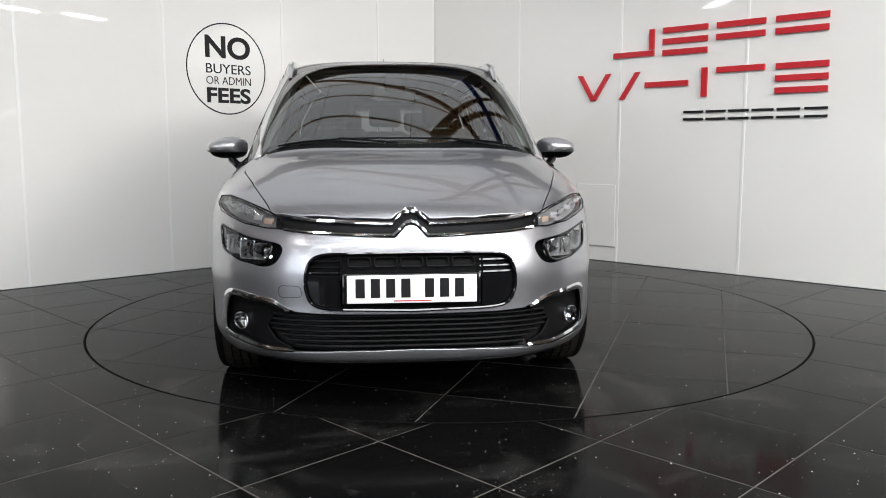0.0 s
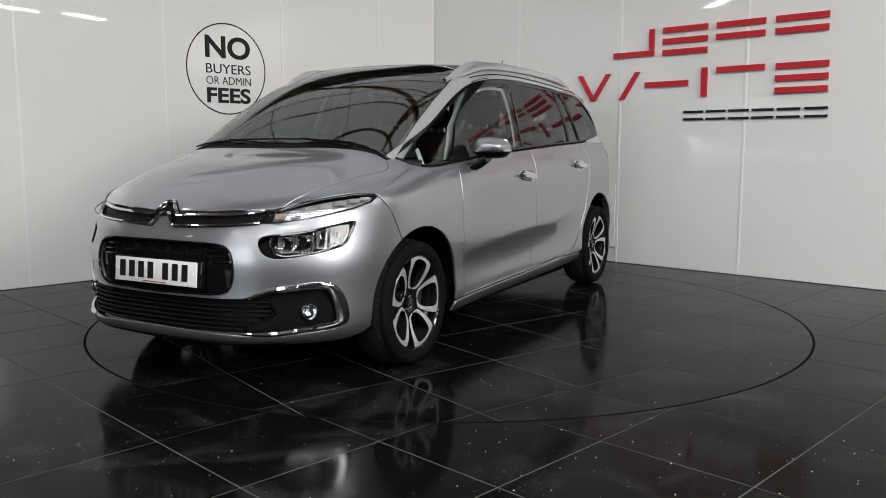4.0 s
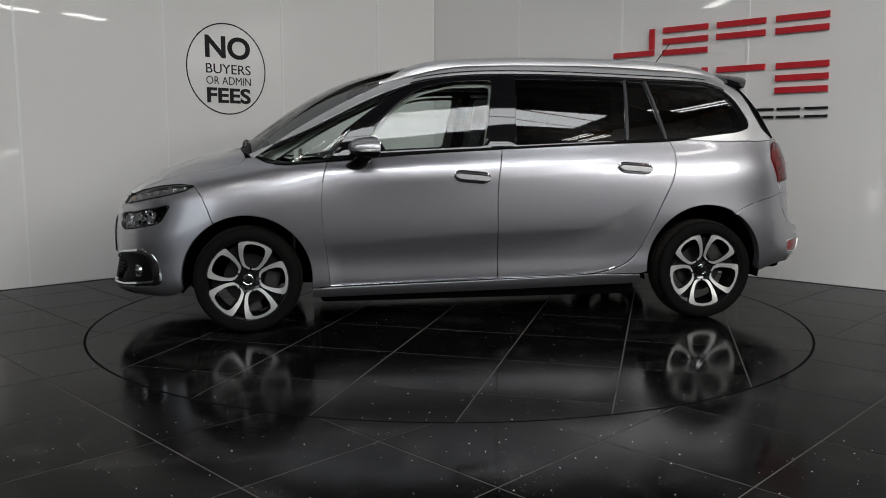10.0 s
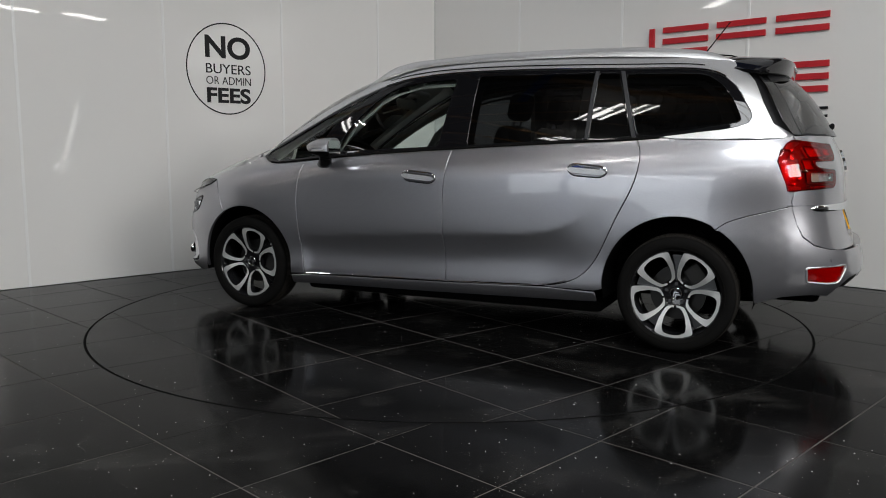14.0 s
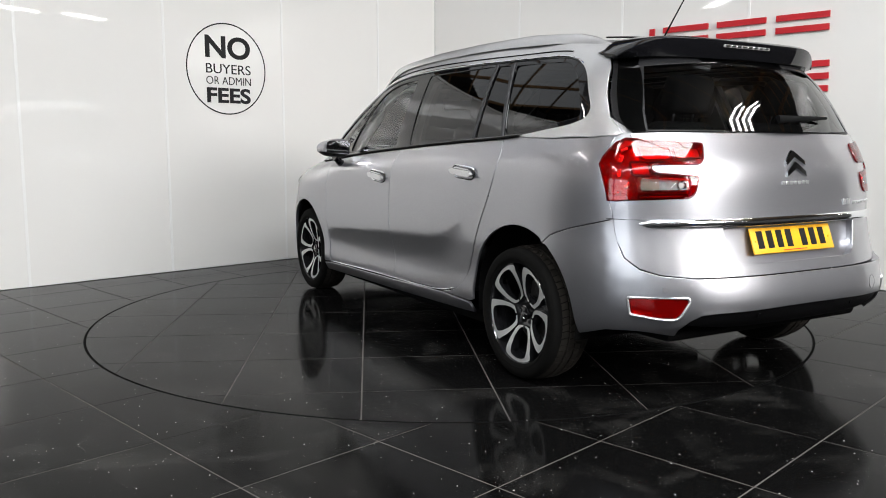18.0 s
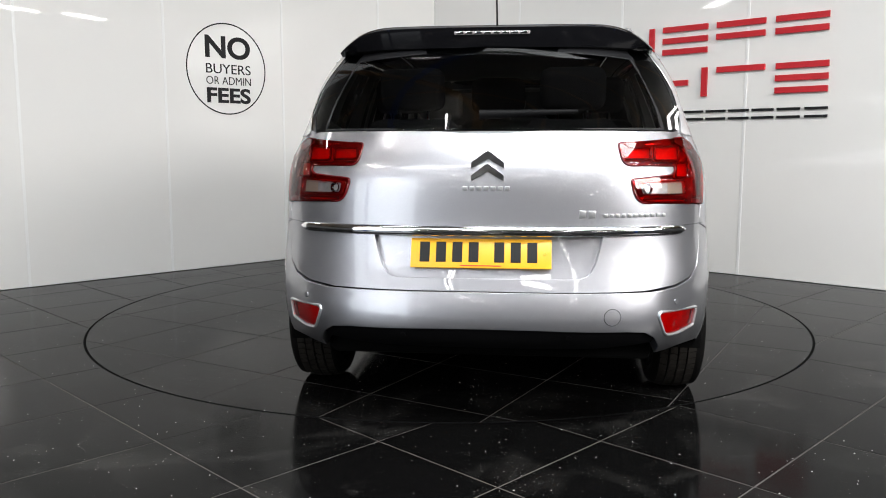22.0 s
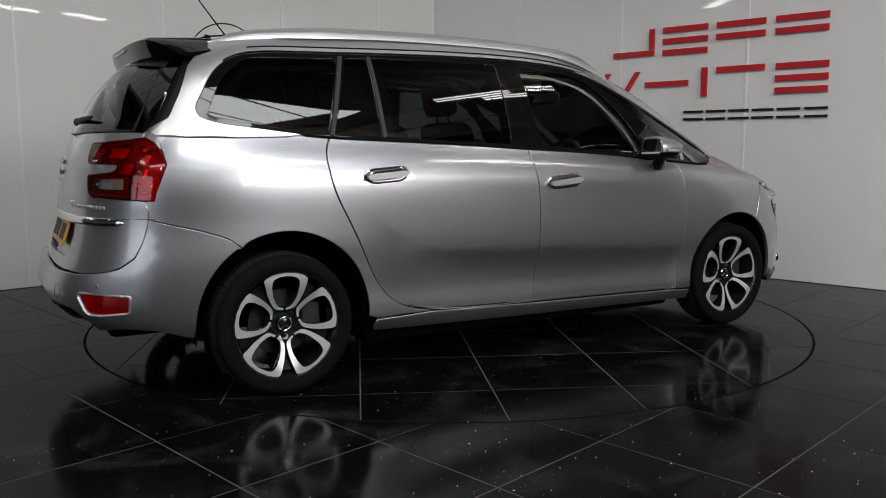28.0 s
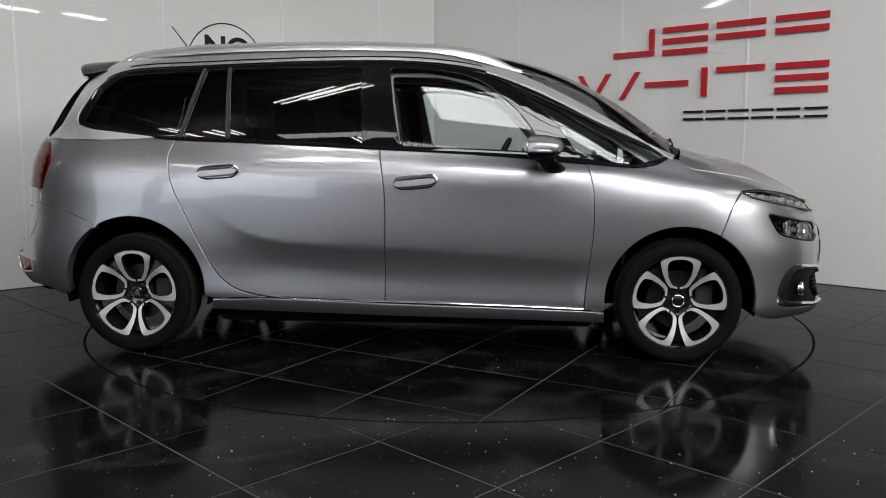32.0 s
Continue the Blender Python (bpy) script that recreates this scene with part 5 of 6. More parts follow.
for sgn in (1, -1):
    bm = bmesh.new()
    tube(bm, [(p.x, sgn * p.y, p.z + .018) for p in gate_line], .0016, 5)
    part("gate_groove", bm, M_SHADED_PAINT, car)
bm = bmesh.new()
rows = []
for i in range(61):
    y = -.745 + 1.49 * i / 60
    e = min(1.0, (.745 - abs(y)) / .035) ** .5
    row = []
    for w in np.linspace(-90, 90, 11):
        z = .7805 + .0185 * max(.15, e) * math.sin(radians(w))
        p, nn = meet((-7, y, z), (1, 0, 0))
        row.append(bm.verts.new(p + nn * (.001 + .011 * max(.1, e) * math.cos(radians(w)) ** .7)))
    rows.append(row)
for a, b in zip(rows, rows[1:]):
    for k in range(10):
        bm.faces.new((a[k], a[k + 1], b[k + 1], b[k]))
bmesh.ops.recalc_face_normals(bm, faces=bm.faces)
part("chrome_strip", bm, M_CHROME, car, "broad chrome strip across the tailgate")

patch("pillar_foot", TAIL, [RE(.712, 1.160), RE(.712, 1.112), V3(-1.94, .76, 1.085), S(-1.87, 1.085), S(-1.83, 1.15), V3(-1.82, .742, 1.23)], M_PAINT, car, off=-.006, gap=0, thick=.004, step=.03, both=True)
patch("lamp_foot", TAIL, [RE(.780, .892), RE(.780, .79), S(-1.955, .79), S(-1.925, .892)], M_PAINT, car, off=-.007, gap=0, thick=.004, step=.03, both=True)

# rear screen, side blades and spoiler
rear_screen = on_tail([(0, 1.155), (.45, 1.155), (.715, 1.155)]) + [V3(-1.925, .728, 1.158), V3(-1.855, .742, 1.225), V3(-1.805, .710, 1.315), V3(-1.753, .648, 1.432), V3(-1.675, .572, 1.50)] + on_tail([(.40, 1.51), (0, 1.515)])
patch("rear_window", TAIL, both_halves(rear_screen), M_PRIVACY_REAR, car, "dark privacy glass rear window", off=-.004, thick=.006, gap=.002, step=.05, fair=0, order=3)
rs_in = on_tail([(0, 1.165), (.40, 1.165), (.655, 1.168), (.64, 1.24), (.60, 1.34), (.55, 1.44), (.3, 1.462), (0, 1.466)])
patch("rear_window_border", TAIL, both_halves(rear_screen), M_BLACK, car, "black printed border", off=-.010, thick=.003, gap=.004, step=.05, holes=[both_halves(rs_in)])
bm = bmesh.new()
n = 45
rows = []
for i in range(n):
    y = -.642 + 1.284 * i / (n - 1)
    k = 1 - (abs(y) / .642) ** 4
    f = max(0.0, (abs(y) - .40) / .242)
    drop = .078 * f ** 2.4
    xb = -1.775 - .140 * k
    root = TO(-1.60, max(-.625, min(.625, y)))
    rows.append([bm.verts.new(c) for c in (
        (-1.55, y * .96, root.z + .004 - .3 * drop), (-1.66, y, root.z + .004 - .3 * drop), (xb + .05, y, 1.570 - drop), (xb + .02, y, 1.567 - drop), (xb, y, 1.556 - drop), (xb + .004, y, 1.528 - .62 * drop),
        (xb + .02, y, 1.480 - .06 * drop), (xb + .045, y, 1.470 - .04 * drop), (-1.74, y, 1.474))])
for a, b in zip(rows, rows[1:]):
    for k in range(8):
        bm.faces.new((a[k], a[k + 1], b[k + 1], b[k]))
bm.faces.new(rows[0][::-1])
bm.faces.new(rows[-1])
bmesh.ops.recalc_face_normals(bm, faces=bm.faces)
spoiler = part("spoiler", bm, M_BLACK_GLOSS, car, "gloss black roof spoiler")
bm = bmesh.new()
rbox(bm, (.014, .30, .014), (-1.910, 0, 1.536), (0, -8, 0), .004)
brake = part("high_brake_light", bm, M_REVERSE, spoiler, "clear high-level brake light")
for k in range(8):
    bm = bmesh.new()
    rbox(bm, (.006, .028, .009), (-1.917, -.126 + k * .036, 1.536), (0, -8, 0), .002)
    part("light_cell", bm, M_CHROME, brake)
bm = bmesh.new()
tube(bm, [(p.x + .0, p.y, p.z + .012) for p in [TO(-1.50, -.47), TO(-1.60, -.42), TO(-1.64, -.2), TO(-1.645, 0), TO(-1.64, .2), TO(-1.60, .42), TO(-1.50, .47)]], .004, 6)
part("roof_edge_seam", bm, M_RUBBER, car)

# tail lamps
CLEAR_WINDOW = rounded([(.558, .953), (.567, .918), (.738, .914), (.733, .962), (.69, .961)], .010)
for sgn in (1, -1):
    mir = sgn < 0
    tl = patch("tail_lamp", TAIL, tail_lamp3, M_RED_BACK, car, "red tail lamp with a clear reversing window", off=-.024, thick=.004, gap=.0, step=.03, mirror=mir)
    patch("lamp_cover", TAIL, tail_lamp3, M_RED_GLASS, tl, "red lens", off=.006, thick=.03, gap=.002, step=.03, mirror=mir, holes=[on_tail(CLEAR_WINDOW)])
    patch("window_cover", TAIL, on_tail(CLEAR_WINDOW), M_CLEAR, tl, "clear lens", off=.005, thick=.004, gap=0, step=.03, mirror=mir)
    for ring, mat_, lab in (
            (rounded([(.50, 1.085), (.50, 1.045), (.60, 1.043), (.60, 1.088)], .012), M_RED_BRIGHT, "square red light guide"),
            (rounded([(.615, 1.090), (.615, 1.040), (.715, 1.038), (.715, 1.094)], .012), M_RED_BRIGHT, "square red light guide"),
            (rounded([(.552, .960), (.562, .915), (.672, .912), (.672, .965)], .010), M_REVERSE, "clear reversing window"),
            (rounded([(.676, .965), (.676, .912), (.745, .908), (.74, .970)], .010), M_AMBER, "amber indicator window"),
            (rounded([(.575, .900), (.575, .886), (.745, .882), (.745, .898)], .005), M_RED_BRIGHT, "low red light guide"),
            (rounded([(.70, 1.03), (.70, .975), (.755, .975), (.755, 1.03)], .010), M_RED_BRIGHT, "bright red reflector")):
        patch("light_guide", TAIL, on_tail(ring), mat_, tl, lab, off=-.010, thick=.012, gap=0, step=.03, mirror=mir)
        if mat_ is M_RED_BRIGHT:
            bm = bmesh.new()
            tube(bm, [Vector((p.x - .001, sgn * p.y, p.z)) for p in on_tail(ring)], .005, 6, True)
            part("guide_edge", bm, M_RED_DARK, tl, "dark red edge")
    bowl, out_of = meet((-7, .592, .936), (1, 0, 0))
    bm = bmesh.new()
    lathe(bm, [(.0005, -.012), (.008, -.010), (.016, .0), (.018, .003), (.020, .0)], 18)
    face = Vector((out_of.x, sgn * out_of.y, out_of.z))
    bowl = bowl - out_of * .004
    bmesh.ops.transform(bm, matrix=Matrix.Translation((bowl.x, sgn * bowl.y, bowl.z)) @ face.to_track_quat("Y", "Z").to_matrix().to_4x4(), verts=bm.verts)
    part("bulb_bowl", bm, M_CHROME, tl, "round chrome bulb bowl")
    for y, z, w, h, tip in ((.755, 1.085, .030, .018, 25), (.775, 1.045, .022, .030, -15), (.79, .985, .018, .034, 10), (.775, .935, .026, .016, 35), (.80, .905, .020, .012, 0), (.66, .992, .024, .012, 12), (.73, .893, .05, .008, 0), (.62, 1.105, .07, .006, 4)):
        p, nn = meet((-7, y, z), (1, 0, 0))
        bm = bmesh.new()
        rbox(bm, (.006, w, h), (0, 0, 0), (tip, 0, 0), .002)
        rot = Vector((nn.x, sgn * nn.y, nn.z)).to_track_quat("X", "Z").to_matrix().to_4x4()
        q = p - nn * .012
        bmesh.ops.transform(bm, matrix=Matrix.Translation((q.x, sgn * q.y, q.z)) @ rot, verts=bm.verts)
        part("lamp_facet", bm, M_REFLECTOR, tl, "bright facet behind the lens")
    bm = bmesh.new()
    tube(bm, [Vector((p.x, sgn * p.y, p.z)) for p in [q + meet(*TAIL.ray(*TAIL.flat(q)))[1] * .003 for q in tail_lamp3]], .004, 6, True)
    part("lamp_frame", bm, M_RED_DARK, tl, "dark red lamp edge")

# rear bumper
def ledge(p):
    k = max(0.0, min(1.0, (.80 - abs(p[1])) / .22))
    return .032 * k * k * (3 - 2 * k) if p[0] < -1.9 else 0.0


gate_low = on_tail([(0, .560), (.352, .559), (.584, .560), (.70, .574), (.76, .596), (.796, .640)])
low_seam = gate_low + [RE(.806, .70), RE(.810, .770)] + on_side(TAIL_SEAM[::-1])
r_arch = arc(*REAR_ARCH, 120, 184, 18)
low_edge = on_side(r_arch[1:]) + [S(-1.81, .292), V3(-1.95, .83, .33), V3(-2.10, .735, .342), V3(-2.17, .645, .343), RE(.625, .37), RE(.60, .405), RE(.565, .424), RE(.50, .430), RE(.2, .436), RE(0, .437)]
REFL = rounded([(.795, .484), (.618, .490), (.612, .475), (.642, .408), (.70, .402), (.782, .412)], [.01, .008, .01, .02, .02, .01])
refl_l = on_tail(REFL)
refl_r = [Vector((p.x, -p.y, p.z)) for p in refl_l]
patch("rear_bumper", TAIL, both_halves(low_seam + low_edge), M_PAINT, car, off=ledge, thick=.05, gap=.0034, step=.03, holes=[refl_l, refl_r])
valance = on_tail([(0, .437), (.2, .436), (.50, .430), (.565, .424), (.60, .405), (.616, .400), (.60, .380), (.4, .362), (0, .360)])
patch("rear_valance", TAIL, both_halves(valance), M_BLACK_PLASTIC, car, "black lower bumper", off=.018, thick=.04, step=.04)
for sgn in (1, -1):
    mir = sgn < 0
    rf = patch("rear_reflector", TAIL, refl_l, M_RED_BRIGHT, car, "red bumper reflector in a silver frame", off=lambda p: ledge(p) - .018, thick=.004, gap=0, step=.03, mirror=mir)
    patch("reflector_lens", TAIL, refl_l, M_RED_GLASS, rf, "red lens", off=lambda p: ledge(p) - .004, thick=.01, gap=.006, step=.03, mirror=mir)
    bm = bmesh.new()
    tube(bm, [Vector((q.x, sgn * q.y, q.z)) for q in [p + meet(*TAIL.ray(*TAIL.flat(p)))[1] * (ledge(p) + .001) for p in refl_l]], .006, 8, True)
    part("reflector_frame", bm, M_SATIN, rf, "silver frame")
    for y in (.30, .69):
        z = .412 if y < .5 else .52
        p, nn = meet((-7, y, z), (1, 0, 0))
        p = p + nn * (.020 if y < .5 else ledge(p) + .001)
        bm = bmesh.new()
        rod(bm, (p.x, sgn * p.y, p.z), (p.x + nn.x * .003, sgn * (p.y + nn.y * .003), p.z + nn.z * .003), .0105, .010, 16)
        part("parking_sensor", bm, M_PAINT if y > .5 else M_BLACK_PLASTIC, car)
p = RE(-.455, .482)
bm = bmesh.new()
tube(bm, [RE(-.455 + .030 * math.cos(a), .482 + .030 * math.sin(a)) + Vector((-.0325, 0, 0)) for a in np.linspace(0, math.tau, 25)[:-1]], .0016, 5, True)
part("tow_eye_cover", bm, M_SHADED_PAINT, car)

# double chevron on the tailgate and the bars of its lettering
for dz in (.0, -.047):
    out_l = [(0, 1.074 + dz), (.012, 1.068 + dz), (.060, 1.032 + dz), (.060, 1.012 + dz), (0, 1.046 + dz)]
    poly = [(y, z) for y, z in out_l] + [(-y, z) for y, z in out_l[::-1][1:-1]]
    bm = bmesh.new()
    a = [bm.verts.new(RE(y, z) + Vector((-.010, 0, 0))) for y, z in poly]
    b = [bm.verts.new(RE(y * 1.06, 1.045 + dz + (z - 1.045 - dz) * 1.1) + Vector((.004, 0, 0))) for y, z in poly]
    # two quads bent in the middle
    bm.faces.new((a[0], a[1], a[2], a[3], a[4]))
    bm.faces.new((a[0], a[4], a[5], a[6], a[7]))
    for k in range(8):
        bm.faces.new((a[k], b[k], b[(k + 1) % 8], a[(k + 1) % 8]))
    bmesh.ops.recalc_face_normals(bm, faces=bm.faces)
    part("chevron", bm, M_CHROME, car, "chrome chevron")
for y0, y1, z0, z1, n in ((.092, -.090, .929, .946, 7), (-.335, -.405, .830, .858, 2), (-.425, -.665, .832, .846, 11)):
    w = (y0 - y1) / n
    for k in range(n):
        bm = bmesh.new()
        ya, yb = y0 - w * k, y0 - w * (k + .72)
        p = RE((ya + yb) / 2, (z0 + z1) / 2)
        slope = math.degrees(math.atan2(RE(ya, z0).x - RE(yb, z0).x, yb - ya))
        rbox(bm, (.006, abs(ya - yb), z1 - z0), (p.x - .002, p.y, p.z), (0, 6, slope), .002)
        part("badge_bar", bm, M_SATIN, car)

# number plates, with plain bars for the characters
def number_plate(name, at, tilt, face, back, mat):
    bm = bmesh.new()
    rbox(bm, (.008, .52, .112), (0, 0, 0), (0, 0, 0), .003)
    m = Matrix.Translation(at) @ Matrix.Rotation(radians(180 if back else 0), 4, "Z") @ Matrix.Rotation(radians(tilt), 4, "Y")
    bmesh.ops.transform(bm, matrix=m, verts=bm.verts)
    pl = part(name, bm, mat, car, face)
    x = -.2075
    for k in range(7):
        if k == 4:
            x += .034
        bm = bmesh.new()
        rbox(bm, (.003, .037, .076), (.0045, x, .004), (0, 0, 0), .001, 1)
        bmesh.ops.transform(bm, matrix=m, verts=bm.verts)
        part("plate_bar", bm, M_BLACK, pl, "plain dark bar")
        x += .0605
    bm = bmesh.new()
    rbox(bm, (.002, .15, .004), (.0046, 0, -.047), (0, 0, 0), .0005, 1)
    bmesh.ops.transform(bm, matrix=m, verts=bm.verts)
    part("plate_line", bm, M_RED, pl, "thin red line")
    for y in (-.235, .235):
        bm = bmesh.new()
        rod(bm, (.003, y, 0), (.0065, y, 0), .007, .006, 12)
        bmesh.ops.transform(bm, matrix=m, verts=bm.verts)
        part("plate_screw", bm, mat, pl)


p = FR(0, .527)
bm = bmesh.new()
rbox(bm, (.03, .56, .13), (p.x - .012, 0, .525), (0, -5, 0), .01)
part("plate_holder", bm, M_BLACK_GLOSS, car, "black plate holder")
number_plate("front_plate", (p.x + .012, 0, .527), -5, "white number plate with dark bars", False, M_WHITE)
p = RE(0, .70)
number_plate("rear_plate", (p.x + .016, .022, .698), -20, "yellow number plate with dark bars", True, M_YELLOW)

# wipers, antenna
def wiper(y0, y1, name):
    bm = bmesh.new()
    foot = lambda y: 1.468 - .14 * y * y
    pts = [TO(foot(y) - .012, y) + Vector((.004, 0, .006)) for y in np.linspace(y0, y1, 13)]
    tube(bm, pts, .0045, 6)
    part(name, bm, M_BLACK_PLASTIC, car, "black wiper blade")
    bm = bmesh.new()
    tube(bm, [TO(foot(y0) + .02, y0) + Vector((0, 0, .004)), TO(foot(y0 * .7 + y1 * .3) + .006, y0 * .7 + y1 * .3) + Vector((.004, 0, .010)), TO(foot((y0 + y1) / 2) - .010, (y0 + y1) / 2) + Vector((.004, 0, .012))], .006, 6)
    part("wiper_arm", bm, M_BLACK_PLASTIC, car)


wiper(.50, -.08, "wiper_blade")
wiper(-.02, -.60, "wiper_blade")
bm = bmesh.new()
pts = [RE(.035 - .365 * k / 10, 1.208 + .012 * k / 10) + Vector((-.022 + .001 * k, 0, 0)) for k in range(11)]
rings = []
for i, q in enumerate(pts):
    r = .019 - .0012 * i
    rings.append([bm.verts.new(q + Vector((-r * .7 * math.cos(w), 0, r * math.sin(w)))) for w in np.linspace(0, math.tau, 11)[:-1]])
for r0, r1 in zip(rings, rings[1:]):
    for k in range(10):
        bm.faces.new((r0[k], r0[(k + 1) % 10], r1[(k + 1) % 10], r1[k]))
bm.faces.new(rings[0])
bm.faces.new(rings[-1])
bmesh.ops.recalc_face_normals(bm, faces=bm.faces)
part("rear_wiper", bm, M_BLACK_PLASTIC, car, "black rear wiper arm")
bm = bmesh.new()
a0 = TO(-1.36, 0)
rod(bm, a0 + Vector((0, 0, -.01)), a0 + Vector((-.02, 0, .03)), .022, .010, 12)
rod(bm, a0 + Vector((-.018, 0, .025)), a0 + Vector((-.18, 0, .235)), .0045, .003, 8)
part("antenna", bm, M_BLACK_PLASTIC, car, "black whip antenna")

# mirrors: a swept shell over a dark foot, blunt at the glass
for sgn in (1, -1):
    m = Matrix.Translation((.725, sgn * .955, 1.085)) @ Matrix.Rotation(radians(sgn * 10), 4, "Z") @ Matrix.Diagonal((1, sgn, 1, 1))

    def shell(bm, z0, z1, grow):
        """Rings from the glass edge forward to the nose of the shell, between two heights."""
        rings = []
        for x, k in ((-.058, .97), (-.050, 1.0), (-.02, .99), (.02, .93), (.055, .80), (.082, .58), (.096, .30), (.100, .04)):
            ring = []
            for a in np.linspace(0, math.tau, 33)[:-1]:
                c, w = math.cos(a), math.sin(a)
                y = .104 * abs(c) ** .62 * (1 if c > 0 else -1)
                top = .066 - .020 * max(0.0, y / .104)
                z = (top if w > 0 else .060) * abs(w) ** .72 * (1 if w > 0 else -1)
                z = z * k + .010 * (1 - k)
                ring.append(bm.verts.new((x * grow, y * (.35 + .65 * k) * grow + .012 * (1 - k), max(z0, min(z1, z * grow)))))
            rings.append(ring)
        for a, b in zip(rings, rings[1:]):
            for k in range(32):
                bm.faces.new((a[k], a[(k + 1) % 32], b[(k + 1) % 32], b[k]))
        bm.faces.new(rings[0][::-1])
        bm.faces.new(rings[-1])
        bmesh.ops.transform(bm, matrix=m, verts=bm.verts)
        bmesh.ops.recalc_face_normals(bm, faces=bm.faces)

    bm = bmesh.new()
    shell(bm, -.022, 1, 1.0)
    mirror_ob = part("door_mirror", bm, M_PAINT_MIRROR, car, "silver door mirror with a clear indicator")
    bm = bmesh.new()
    shell(bm, -1, -.0225, .965)
    part("mirror_base", bm, M_BLACK_PLASTIC, mirror_ob, "black underside")
    bm = bmesh.new()
    prism(bm, rounded([(-.092, -.044), (-.096, .044), (.080, .050), (.094, .010), (.080, -.044)], .022), .004, m @ Matrix(((0, 1, 0, -.0625), (1, 0, 0, 0), (0, 0, 1, .002), (0, 0, 0, 1))))
    part("mirror_glass", bm, M_MIRROR, mirror_ob, "mirror glass")
    bm = bmesh.new()
    tube(bm, [m @ Vector(q) for q in ((.060, .078, -.014), (.035, .098, -.014), (.0, .1045, -.013), (-.035, .1045, -.012))], .008, 8)
    part("indicator", bm, M_CLEAR_LAMP, mirror_ob, "clear indicator strip")
    bm = bmesh.new()
    rows = []
    for x, y, z, w, h in ((.790, .862, .980, .056, .026), (.780, .885, .984, .056, .028), (.756, .912, 1.006, .050, .030), (.735, .945, 1.036, .045, .030)):
        rows.append([bm.verts.new((x + w * math.cos(a), sgn * y, z + h * math.sin(a))) for a in np.linspace(0, math.tau, 17)[:-1]])
    for a, b in zip(rows, rows[1:]):
        for k in range(16):
            bm.faces.new((a[k], a[(k + 1) % 16], b[(k + 1) % 16], b[k]))
    bm.faces.new(rows[0])
    bm.faces.new(rows[-1][::-1])
    bmesh.ops.recalc_face_normals(bm, faces=bm.faces)
    part("mirror_arm", bm, M_BLACK_GLOSS, mirror_ob, "black mirror arm")
# ---- wheels ----
def loop_outline():
    """The U-shaped bright spoke: outer line, then the window inside it, as angle and radius."""
    half_out = [(0, .226), (12, .2255), (20, .224), (25.2, .222), (26.6, .216), (28.6, .185), (31, .155), (33, .115), (33.3, .09), (30, .077), (21, .068), (10, .062), (5, .061)]
    half_in = [(5, .0705), (9, .0715), (17, .077), (22, .09), (23.6, .11), (23.4, .135), (20.4, .175), (17.6, .196), (14.8, .206), (8, .2105), (0, .2115)]
    return half_out, half_in


def polar(a, r, base=90):
    w = radians(base + a)
    return (r * math.cos(w), r * math.sin(w))


